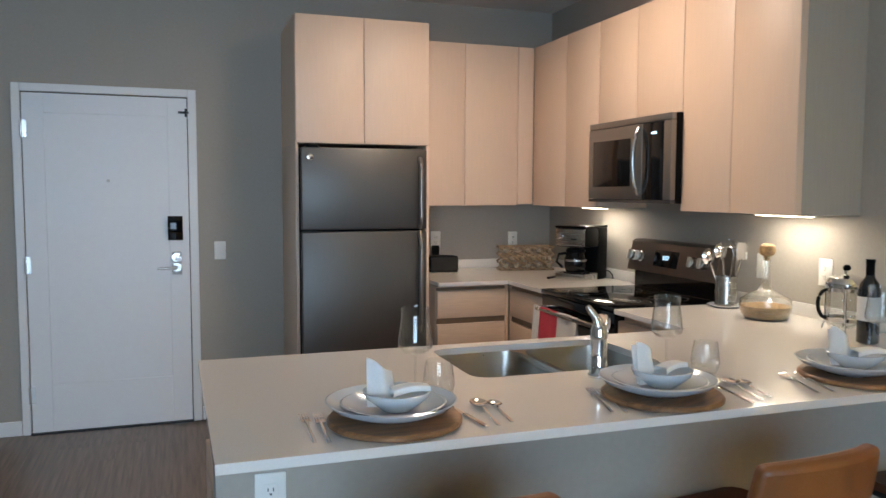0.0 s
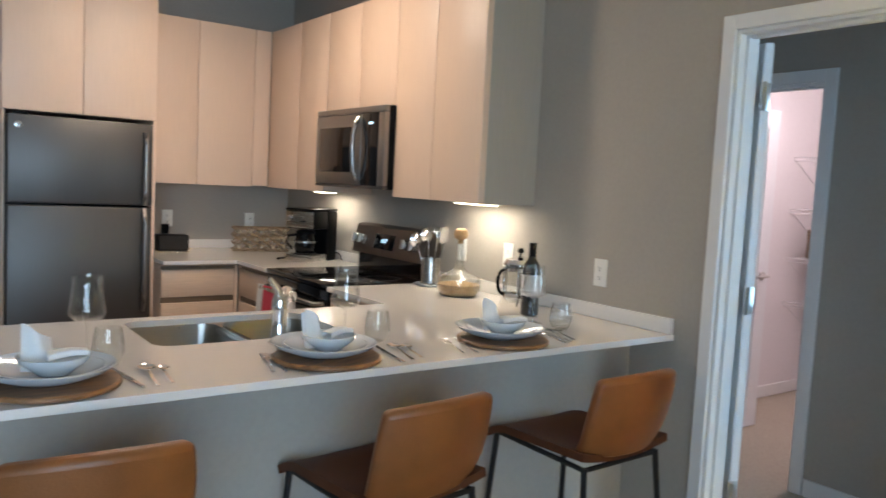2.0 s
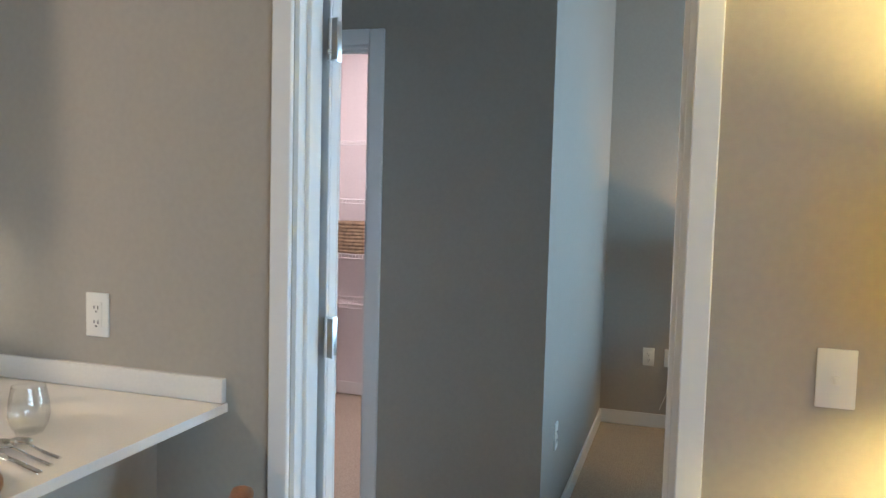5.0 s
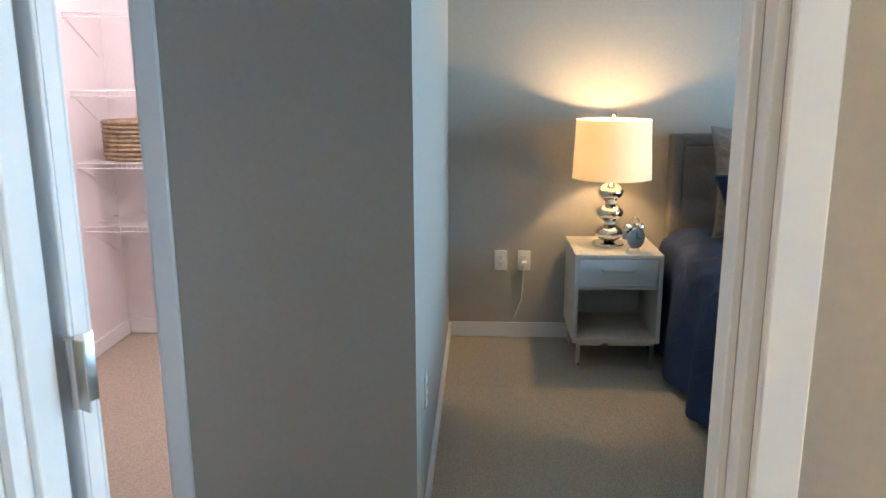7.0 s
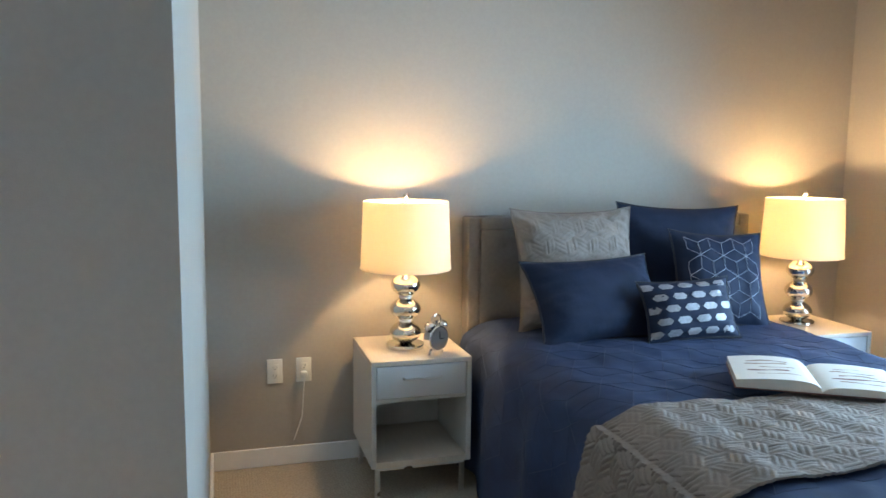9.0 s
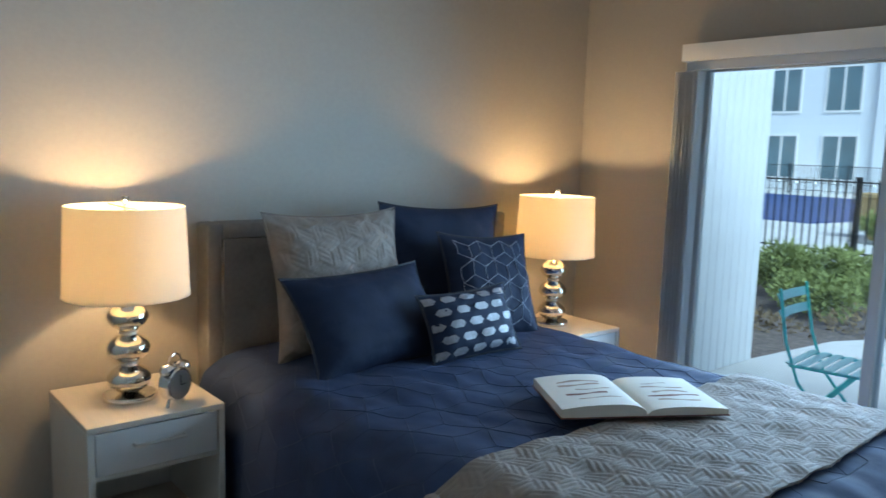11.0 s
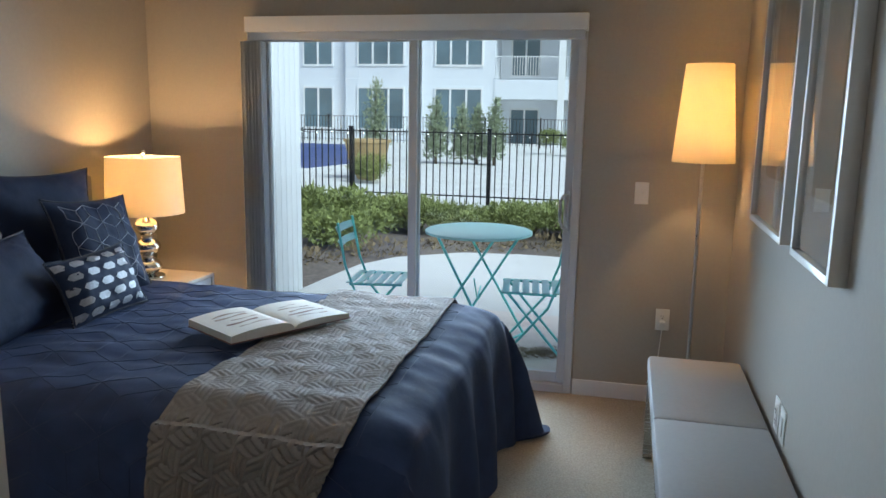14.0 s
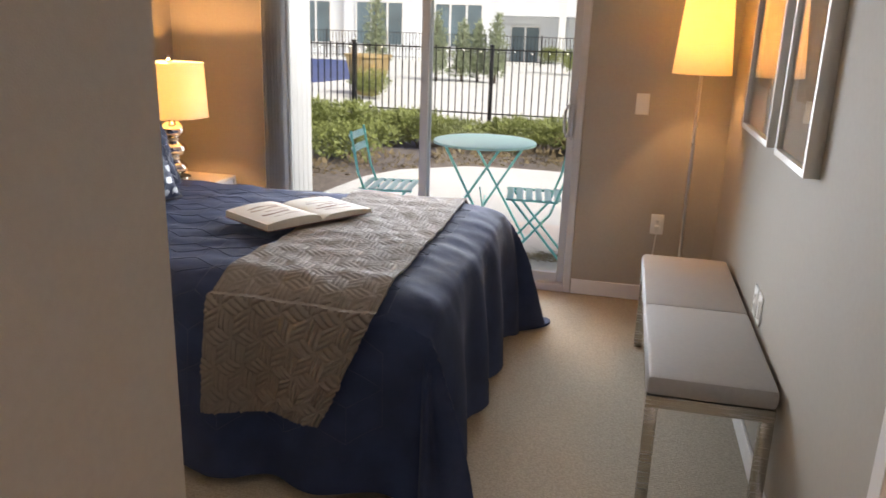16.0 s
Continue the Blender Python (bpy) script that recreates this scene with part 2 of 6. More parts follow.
WINGLASS = material("far_window_glass", (0.13, 0.21, 0.25), 0.12, grain=0.35, scale=0.5)
WICKER = material("seagrass", (0.40, 0.30, 0.19), 0.85, grain=0.45, scale=30, bump=0.6, bump_scale=120)
WIREW = material("white_wire", (0.75, 0.74, 0.74), 0.4, grain=0.02)
PLANK = material("grey_brown_plank", (0.235, 0.165, 0.125), 0.32, grain=0.58, scale=4, stretch=(11, 0.55, 1), bump=0.12, bump_scale=30, random_tint=0.10, wear=0.08)
DISPLAY = glow("clock_digits", (0.5, 0.8, 1.0), 2.5)
UNDERC = glow("led_bar", (1.0, 0.86, 0.62), 14.0)
BULB = glow("warm_bulb", (1.0, 0.66, 0.32), 8.0)
RUBBER = material("rubber", (0.02, 0.02, 0.02), 0.8, grain=0.1)
TERRA = material("planter_clay", (0.46, 0.31, 0.15), 0.7, grain=0.2, scale=6)
for _m, _s in ((BLACK, 0.06), (BLACKGL, 0.3), (WINE, 0.4), (NAVY, 0.25), (DUVET, 0.25), (LEATHER_D, 0.25)):
    _m.node_tree.nodes["Principled BSDF"].inputs["Specular IOR Level"].default_value = _s


# ---------- mesh helpers ----------
def box(bm, lo, hi, bevel=0.0, seg=2):
    lo, hi = Vector(lo), Vector(hi)
    r = bmesh.ops.create_cube(bm, size=1.0)
    s = hi - lo
    for v in r["verts"]:
        v.co = Vector((lo.x + (v.co.x + 0.5) * s.x, lo.y + (v.co.y + 0.5) * s.y, lo.z + (v.co.z + 0.5) * s.z))
    if bevel:
        es = {e for v in r["verts"] for e in v.link_edges}
        bmesh.ops.bevel(bm, geom=list(es), offset=bevel, segments=seg, affect="EDGES", profile=0.5)
    return bm


def boxes(*items, bevel=0.0):
    bm = bmesh.new()
    for lo, hi in items:
        box(bm, lo, hi, bevel)
    return bm


def lathe(profile, seg=32, centre=(0, 0), bm=None):
    """A turned body from (radius, height) pairs."""
    bm = bm or bmesh.new()
    rings = []
    for r, z in profile:
        if r < 1e-5:
            rings.append([bm.verts.new((centre[0], centre[1], z))])
        else:
            rings.append([bm.verts.new((centre[0] + r * math.cos(2 * math.pi * i / seg), centre[1] + r * math.sin(2 * math.pi * i / seg), z)) for i in range(seg)])
    for a, b in zip(rings, rings[1:]):
        for i in range(seg):
            j = (i + 1) % seg
            if len(a) == 1 and len(b) == 1:
                continue
            if len(a) == 1:
                bm.faces.new((a[0], b[i], b[j]))
            elif len(b) == 1:
                bm.faces.new((a[i], b[0], a[j]))
            else:
                bm.faces.new((a[i], b[i], b[j], a[j]))
    bmesh.ops.recalc_face_normals(bm, faces=bm.faces[:])
    return bm


def tube(points, radius, seg=10, bm=None, cap=True, flat=1.0):
    """A round bar along a line of points."""
    bm = bm or bmesh.new()
    pts = [Vector(p) for p in points]
    rings = []
    up = Vector((0, 0, 1))
    for i, p in enumerate(pts):
        d = (pts[min(i + 1, len(pts) - 1)] - pts[max(i - 1, 0)]).normalized()
        ref = up if abs(d.dot(up)) < 0.95 else Vector((1, 0, 0))
        a = d.cross(ref).normalized()
        b = a.cross(d).normalized()
        r = radius[i] if isinstance(radius, (list, tuple)) else radius
        rings.append([bm.verts.new(p + a * r * math.cos(2 * math.pi * k / seg) + b * r * flat * math.sin(2 * math.pi * k / seg)) for k in range(seg)])
    for a, b in zip(rings, rings[1:]):
        for k in range(seg):
            bm.faces.new((a[k], a[(k + 1) % seg], b[(k + 1) % seg], b[k]))
    if cap:
        bm.faces.new(rings[0][::-1])
        bm.faces.new(rings[-1])
    bmesh.ops.recalc_face_normals(bm, faces=bm.faces[:])
    return bm


def sheet(fn, nu, nv, thick=0.0, bm=None, inward=False):
    """A grid surface fn(u, v), u and v from 0 to 1, with an optional thickness."""
    bm = bm or bmesh.new()
    g = [[bm.verts.new(fn(i / nu, j / nv)) for j in range(nv + 1)] for i in range(nu + 1)]
    fs = [bm.faces.new((g[i][j], g[i + 1][j], g[i + 1][j + 1], g[i][j + 1])) for i in range(nu) for j in range(nv)]
    if thick:
        bmesh.ops.recalc_face_normals(bm, faces=fs)
        bmesh.ops.solidify(bm, geom=fs, thickness=thick)
    bmesh.ops.recalc_face_normals(bm, faces=bm.faces[:])
    return bm


def mesh_from(bm, name, mat, smooth=True):
    me = bpy.data.meshes.new(name)
    bm.to_mesh(me)
    bm.free()
    me.materials.append(mat)
    if smooth:
        me.polygons.foreach_set("use_smooth", [True] * len(me.polygons))
        me.set_sharp_from_angle(angle=radians(38))
    return me


def thing(name, label, category, m=None, group="", kind=""):
    """An empty at a thing's base that carries its parts."""
    ob = new(name)
    ob.empty_display_size = 0.05
    if m is not None:
        ob.matrix_world = m
    return tagged(ob, label, category, group, kind)


def part(name, bm, mat, parent, label="", m=None):
    ob = new(name, mesh_from(bm, name, mat))
    ob.parent = parent
    if m is not None:
        ob.matrix_basis = m
    return tagged(ob, label)


def solid(name, bm, mat, label, category, m=None, group="", kind=""):
    ob = new(name, mesh_from(bm, name, mat))
    if m is not None:
        ob.matrix_world = m
    return tagged(ob, label, category, group, kind)


def setting(name, bm, mat, label, category):
    return solid(name, bm, mat, label, category, kind="structure")

# ---------- structure ----------
XK, XE, YN, XD, YB, XH, YS, HC = 2.93, 3.045, 5.80, 4.194, 1.709, 6.34, -1.735, 2.74
D0, D1, DH = 1.216, 2.096, 2.035      # bedroom doorway
C0, C1 = 2.451, 3.230                 # closet doorway
E0, E1 = -0.495, 0.425                # entry door
G0, G1, GH = 3.815, 5.70, 2.0         # sliding door


def wall_x(name, x0, x1, y0, y1, label, openings=(), mat=None, top=None):
    """A wall that runs along y; openings: (from, to, bottom, top)."""
    h = top or HC
    bm, at = bmesh.new(), y0
    for a, b, z0, z1 in sorted(openings):
        box(bm, (x0, at, 0), (x1, a, h))
        box(bm, (x0, a, z1), (x1, b, h))
        if z0 > 0:
            box(bm, (x0, a, 0), (x1, b, z0))
        at = b
    box(bm, (x0, at, 0), (x1, y1, h))
    return setting(name, bm, mat or WALL, label, "wall")


def wall_y(name, y0, y1, x0, x1, label, openings=(), mat=None, top=None):
    h = top or HC
    bm, at = bmesh.new(), x0
    for a, b, z0, z1 in sorted(openings):
        box(bm, (at, y0, 0), (a, y1, h))
        box(bm, (a, y0, z1), (b, y1, h))
        if z0 > 0:
            box(bm, (a, y0, 0), (b, y1, z0))
        at = b
    box(bm, (at, y0, 0), (x1, y1, h))
    return setting(name, bm, mat or WALL, label, "wall")


wall_y("wall_north", YN, YN + 0.12, -2.72, XK, "greige painted wall behind the kitchen and entry door", [(E0, E1, 0, DH)])
wall_x("wall_partition", XK, XE, YS, YN + 0.12, "greige painted partition between living room and bedroom", [(D0, D1, 0, DH)])
wall_x("wall_west", -2.72, -2.6, YS, YN, "greige painted living room wall")
wall_y("wall_south", YS - 0.2, YS, -2.72, XH + 0.12, "greige painted outer wall with sliding door",
       [(-1.8, 0.8, 0.6, 2.3), (G0, G1, 0, GH)])
wall_x("wall_headboard", XH, XH + 0.12, YS, 3.72, "greige painted wall behind the bed")
wall_x("wall_closet", XD, XD + 0.115, YB, 3.6, "greige painted closet wall facing the bedroom door", [(C0, C1, 0, DH)])
wall_y("wall_bedroom_north", YB, YB + 0.115, XD + 0.115, XH, "greige painted wall beside the bed nook")
wall_y("wall_passage_end", 3.6, 3.72, XE, XH, "greige painted wall at the end of the passage")
# white lining of the closet
for k, (lo, hi) in enumerate((((XD + 0.119, 3.59, 0), (XH - 0.004, 3.596, HC)), ((XH - 0.012, YB + 0.12, 0), (XH - 0.004, 3.59, HC)),
                              ((XD + 0.119, YB + 0.119, 0), (XH - 0.012, YB + 0.127, HC)),
                              ((XD + 0.119, YB + 0.127, 0), (XD + 0.127, C0 - 0.07, HC)), ((XD + 0.119, C1 + 0.07, 0), (XD + 0.127, 3.59, HC)),
                              ((XD + 0.119, C0 - 0.07, DH + 0.07), (XD + 0.127, C1 + 0.07, HC)))):
    setting("wall_closet_lining_%d" % (k + 1), boxes((lo, hi)), CLOSETW, "white painted closet wall lining", "wall")
setting("ceiling", boxes(((-2.72, YS - 0.2, HC), (XH + 0.12, YN + 0.12, HC + 0.15))), CEIL, "white painted ceiling", "ceiling")
floor_living = setting("floor_living", boxes(((-2.72, YS - 0.2, -0.12), (XK + 0.06, YN + 0.12, -0.012))), PLANK, "grey-brown wood plank floor", "floor")


def carpet():
    """Looped carpet with fine ribs along the walls."""
    bm = boxes(((XK + 0.06, YS - 0.2, -0.12), (XH + 0.12, 3.72, -0.002)))
    N, L = CARPET.node_tree.nodes, CARPET.node_tree.links
    co, wv, mx, bu = N.new("ShaderNodeTexCoord"), N.new("ShaderNodeTexWave"), N.new("ShaderNodeMath"), N.new("ShaderNodeBump")
    wv.bands_direction = "Y"
    wv.inputs["Scale"].default_value, wv.inputs["Distortion"].default_value, wv.inputs["Detail Scale"].default_value = 26, 0.25, 4
    bu.inputs["Strength"].default_value, bu.inputs["Distance"].default_value = 0.22, 0.004
    old = N["Principled BSDF"].inputs["Normal"].links[0].from_socket
    L.new(co.outputs["Object"], wv.inputs["Vector"]), L.new(wv.outputs["Fac"], bu.inputs["Height"]), L.new(old, bu.inputs["Normal"])
    L.new(bu.outputs["Normal"], N["Principled BSDF"].inputs["Normal"])
    return setting("floor_bedroom", bm, CARPET, "beige ribbed loop carpet", "floor")


carpet()


def baseboard(name, runs):
    bm = bmesh.new()
    for lo, hi in runs:
        box(bm, (*lo, 0.0), (*hi, 0.088), 0.003, 1)
    return setting(name, bm, TRIM, "white painted baseboard", "baseboard")


t = 0.013
baseboard("baseboard_kitchen", [((-2.6, YN - t), (-0.545, YN)), ((0.485, YN - t), (1.0, YN)), ((XK - t, 2.11 + 0.06), (XK, 2.46)), ((XK - t, YS), (XK, D0 - 0.068))])
baseboard("baseboard_bedroom", [((XE, YS), (XE + t, D0 - 0.068)), ((XE + t, YS), (G0 - 0.004, YS + t)), ((G1 + 0.004, YS), (XH - t, YS + t)),
                                ((XH - t, YS), (XH, YB - t)), ((XD - t, YB - t), (XH, YB)), ((XD - t, YB), (XD, C0 - 0.068)), ((XE, 2.165), (XE + t, 3.6))])
baseboard("baseboard_closet", [((XD + 0.13, 3.577), (XH - 0.03, 3.59)), ((XH - 0.026, 1.86), (XH - 0.0125, 3.577))])


def casing_x(name, x, a, b, h, side, w=0.062, proud=0.016):
    """White casing round a doorway in a wall along y; side: -1 on its west face, 1 on its east."""
    x0, x1 = (x - proud, x) if side < 0 else (x, x + proud)
    bm = bmesh.new()
    box(bm, (x0, a - w, 0), (x1, a, h + w), 0.003, 1)
    box(bm, (x0, b, 0), (x1, b + w, h + w), 0.003, 1)
    box(bm, (x0, a, h), (x1, b, h + w), 0.003, 1)
    return setting(name, bm, TRIM, "white painted door casing", "door casing")


def jamb_x(name, x0, x1, a, b, h, stop):
    """The lining of a doorway with its stop."""
    bm = bmesh.new()
    th = 0.012
    box(bm, (x0, a, 0), (x1, a + th, h))
    box(bm, (x0, b - th, 0), (x1, b, h))
    box(bm, (x0, a + th, h - th), (x1, b - th, h))
    s0, s1 = stop
    box(bm, (s0, a + th, 0), (s1, a + th + 0.012, h - th), 0.002, 1)
    box(bm, (s0, b - th - 0.012, 0), (s1, b - th, h - th), 0.002, 1)
    box(bm, (s0, a + th + 0.012, h - th - 0.012), (s1, b - th - 0.012, h - th), 0.002, 1)
    return setting(name, bm, TRIM, "white painted door jamb with stop", "door jamb")


casing_x("trim_bedroom_door", XK, D0, D1, DH, -1, 0.052)
casing_x("trim_bedroom_door_inside", XE, D0, D1, DH, 1)
jamb_x("trim_bedroom_jamb", XK, XE, D0, D1, DH, (XK + 0.035, XK + 0.07))
casing_x("trim_closet_door", XD, C0, C1, DH, -1)
jamb_x("trim_closet_jamb", XD, XD + 0.115, C0, C1, DH, (XD + 0.03, XD + 0.06))


def panel_slab(w, h, th=0.035, inset=0.11, bottom=0.20):
    """A one-panel shaker door slab; x along its width, y through it, hinge at x = 0."""
    bm = bmesh.new()
    box(bm, (0, 0.007, 0.01), (w, th - 0.007, h))
    for y0, y1 in ((0, 0.007), (th - 0.007, th)):
        box(bm, (0, y0, 0.01), (inset, y1, h), 0.002, 1)
        box(bm, (w - inset, y0, 0.01), (w, y1, h), 0.002, 1)
        box(bm, (inset, y0, h - inset), (w - inset, y1, h), 0.002, 1)
        box(bm, (inset, y0, 0.01), (w - inset, y1, bottom), 0.002, 1)
    return bm


def lever(parent, x, z, y, out, towards, mat=None, rose=0.026):
    """A lever handle on a round rose."""
    mat = mat or NICKEL
    bm = tube([(x, y, z), (x, y + 0.010 * out, z)], rose, 24)
    tube([(x, y + 0.010 * out, z), (x, y + 0.050 * out, z)], 0.010, 12, bm)
    tube([(x, y + 0.048 * out, z), (x + 0.03 * towards, y + 0.052 * out, z + 0.001), (x + 0.115 * towards, y + 0.050 * out, z - 0.002)], [0.010, 0.010, 0.008], 12, bm)
    return part("door_handle", bm, mat, parent, "satin nickel lever handle")


def hinge(parent, p, name="hinge", axis="x", sign=1):
    bm = tube([(p[0], p[1], p[2] - 0.05), (p[0], p[1], p[2] + 0.05)], 0.007, 10)
    if axis == "x":
        box(bm, (p[0] - 0.001 * sign, p[1] - 0.0015, p[2] - 0.05), (p[0] + 0.03 * sign, p[1] + 0.0015, p[2] + 0.05)) if sign > 0 else box(bm, (p[0] - 0.03, p[1] - 0.0015, p[2] - 0.05), (p[0], p[1] + 0.0015, p[2] + 0.05))
    else:
        box(bm, (p[0] - 0.0015, min(p[1], p[1] + 0.03 * sign), p[2] - 0.05), (p[0] + 0.0015, max(p[1], p[1] + 0.03 * sign), p[2] + 0.05))
    return part(name, bm, NICKEL, parent, "satin nickel butt hinge")


def entry_door():
    d = thing("door_1", "closed white one-panel entry door with keypad lock", "door", pose(E0 + 0.004, YN - 0.012, 0), kind="structure")
    w, h = E1 - E0 - 0.008, DH - 0.006
    slab = part("slab", panel_slab(w, h, 0.045, 0.115, 0.30), DOORP, d)
    # casing, threshold, closer
    bm = bmesh.new()
    for lo, hi in (((-0.052, 0, 0), (-0.006, 0.012, h + 0.055)), ((w + 0.006, 0, 0), (w + 0.056, 0.012, h + 0.055)), ((-0.006, 0, h + 0.008), (w + 0.006, 0.012, h + 0.055))):
        box(bm, (lo[0], -0.004, lo[2]), hi, 0.003, 1)
    part("casing", bm, TRIM, d, "white painted casing")
    part("threshold", boxes(((-0.006, -0.02, 0), (w + 0.006, 0.06, 0.009))), IRON, d, "dark metal threshold")
    part("door_seal", boxes(((-0.005, 0.02, 0.01), (-0.001, 0.05, h)), ((w + 0.001, 0.02, 0.01), (w + 0.005, 0.05, h)), ((-0.005, 0.02, h + 0.001), (w + 0.005, 0.05, h + 0.005))), RUBBER, d, "black rubber seal")
    part("keypad", boxes(((w - 0.125, -0.022, 1.155), (w - 0.037, 0.0, 1.305)), bevel=0.004), BLACKGL, d, "black keypad lock plate")
    part("escutcheon", lathe([(0, 0), (0.030, 0), (0.034, 0.006), (0.030, 0.012), (0, 0.014)], 24), NICKEL, d, "satin nickel deadbolt rose", pose(w - 0.075, 0, 1.045, 90, 0, 0))
    part("thumb_turn", boxes(((w - 0.083, -0.034, 1.030), (w - 0.067, -0.014, 1.062)), bevel=0.003), NICKEL, d)
    part("lock_plate", boxes(((w - 0.105, -0.006, 0.935), (w - 0.045, 0.0, 1.085)), bevel=0.012), NICKEL, d, "satin nickel lock plate")
    lever(d, w - 0.075, 0.985, -0.004, -1, -1)
    part("peephole", lathe([(0, 0), (0.010, 0), (0.010, 0.005), (0.006, 0.006), (0, 0.003)], 16), NICKEL, d, "", pose(w * 0.5, 0, 1.52, 90, 0, 0))
    part("door_guard", boxes(((w - 0.05, -0.018, 1.935), (w + 0.012, -0.006, 1.948)), ((w - 0.012, -0.018, 1.915), (w, -0.004, 1.965))), IRON, d, "small dark swing guard")
    for z in (0.24, 1.02, 1.82):
        hinge(d, (-0.006, -0.006, z), "hinge", "x", 1)
    return d


entry_door()


def bedroom_door():
    # stands wide open, folded back towards the partition on the bedroom side
    d = thing("door_2", "white one-panel bedroom door standing wide open", "door", pose(XE + 0.012, D1 - 0.022, 0, 0, 0, 62), kind="structure")
    w = D1 - D0 - 0.044
    part("slab", panel_slab(w, DH - 0.024), DOORP, d, "", pose(0.006, -0.045, 0))
    lever(d, w - 0.06, 0.98, -0.045, -1, -1)
    lever(d, w - 0.06, 0.98, -0.010, 1, -1)
    for z in (0.345, 1.08, 1.82):
        hinge(d, (0.0, -0.006, z), "hinge", "x", -1)
        part("hinge_leaf", boxes(((0.0025, -0.043, z - 0.05), (0.0055, -0.012, z + 0.05)), bevel=0.001), NICKEL, d, "satin nickel hinge leaf")
    return d


bedroom_door()


def closet_door():
    d = thing("door_3", "white one-panel closet door open inwards", "door", pose(XD + 0.115, C1 - 0.022, 0, 0, 0, -2), kind="structure")
    w = C1 - C0 - 0.044
    part("slab", panel_slab(w, DH - 0.024), DOORP, d)
    lever(d, w - 0.065, 0.98, 0.0, -1, -1)
    lever(d, w - 0.065, 0.98, 0.035, 1, -1)
    for z in (0.25, 1.08, 1.83):
        hinge(d, (0.0, -0.006, z), "hinge", "x", -1)
    return d


closet_door()


def sliding_door():
    d = thing("window_1", "white vinyl sliding patio door, closed", "sliding door", pose(0, 0, 0), kind="structure")
    y0, y1 = YS - 0.13, YS + 0.012
    f = 0.045
    bm = bmesh.new()
    for lo, hi in (((G0, y0, 0), (G0 + f, y1, GH)), ((G1 - f, y0, 0), (G1, y1, GH)), ((G0 + f, y0, GH - f), (G1 - f, y1, GH)), ((G0 + f, y0, 0), (G1 - f, y1, 0.045))):
        box(bm, lo, hi, 0.004, 1)
    part("window_frame", bm, VINYL, d)
    mid = 4.737

    def sash(a, b, ya, yb, st=0.045):
        bm = bmesh.new()
        for lo, hi in (((a, ya, 0.047), (a + st, yb, GH - f - 0.002)), ((b - st, ya, 0.047), (b, yb, GH - f - 0.002)),
                       ((a + st, ya, 0.047), (b - st, yb, 0.105)), ((a + st, ya, GH - f - 0.07), (b - st, yb, GH - f - 0.002))):
            box(bm, lo, hi, 0.003, 1)
        s = part("sash", bm, VINYL, d)
        p = part("pane", boxes(((a + st - 0.004, (ya + yb) / 2 - 0.003, 0.10), (b - st + 0.004, (ya + yb) / 2 + 0.003, GH - f - 0.066))), PANE, s, "clear glass pane")
        p.visible_shadow = False
        return s

    sash(G0 + f - 0.004, mid + 0.024, YS - 0.055, YS - 0.02)
    sash(mid - 0.024, G1 - f + 0.004, YS - 0.115, YS - 0.08)
    h = tube([(0, 0, -0.09), (0, 0.03, -0.085), (0, 0.045, -0.05), (0, 0.045, 0.05), (0, 0.03, 0.085), (0, 0, 0.09)], 0.009, 10)
    box(h, (-0.016, -0.004, -0.11), (0.016, 0.004, 0.11), 0.004, 1)
    part("door_handle", h, VINYL, d, "pale grey loop handle", pose(3.878, YS - 0.016, 1.0, 0, 0, -58))
    return d


sliding_door()


def blind():
    b = thing("vertical_blind", "white vertical blind drawn aside under a boxed valance", "blind", pose(0, 0, 0))
    part("valance", boxes(((3.812, YS + 0.075, 1.922), (5.672, YS + 0.09, 2.004)), ((3.812, YS + 0.002, 1.922), (3.826, YS + 0.075, 2.004)), ((5.658, YS + 0.002, 1.922), (5.672, YS + 0.075, 2.004)), bevel=0.002), TRIM, b, "white valance board")
    part("head_rail", boxes(((3.828, YS + 0.022, 1.882), (5.656, YS + 0.062, 1.945))), BLIND, b, "pale head rail")
    me = None
    for i in range(10):
        x = 5.700 - i * 0.0135
        bm = sheet(lambda u, v: (0.006 * math.sin(u * math.pi), (u - 0.5) * 0.088, 0.03 + v * 1.845), 5, 1, 0.0012)
        if me is None:
            me = mesh_from(bm, "slat", BLIND)
        else:
            bm.free()
        s = new("slat", me)
        s.parent = b
        s.matrix_basis = pose(x, YS + 0.055, 0, 0, 0, 8 + 6 * math.sin(i * 2.1))
    return b


blind()


def living_window():
    w = thing("window_2", "white framed living room window", "window", pose(0, 0, 0), kind="structure")
    bm = bmesh.new()
    a, b, z0, z1, y0, y1 = -1.8, 0.8, 0.6, 2.3, YS - 0.15, YS - 0.07
    for lo, hi in (((a, y0, z0), (a + 0.05, y1, z1)), ((b - 0.05, y0, z0), (b, y1, z1)), ((a + 0.05, y0, z0), (b - 0.05, y1, z0 + 0.05)),
                   ((a + 0.05, y0, z1 - 0.05), (b - 0.05, y1, z1)), ((-0.525, y0, z0 + 0.05), (-0.475, y1, z1 - 0.05))):
        box(bm, lo, hi)
    part("window_frame", bm, VINYL, w)
    for a2, b2 in ((-1.75, -0.525), (-0.475, 0.75)):
        p = part("pane", boxes(((a2, YS - 0.112, 0.65), (b2, YS - 0.108, 2.25))), PANE, w)
        p.visible_shadow = False
    part("window_sill", boxes(((-1.82, YS - 0.068, 0.575), (0.82, YS + 0.02, 0.6))), TRIM, w)


living_window()


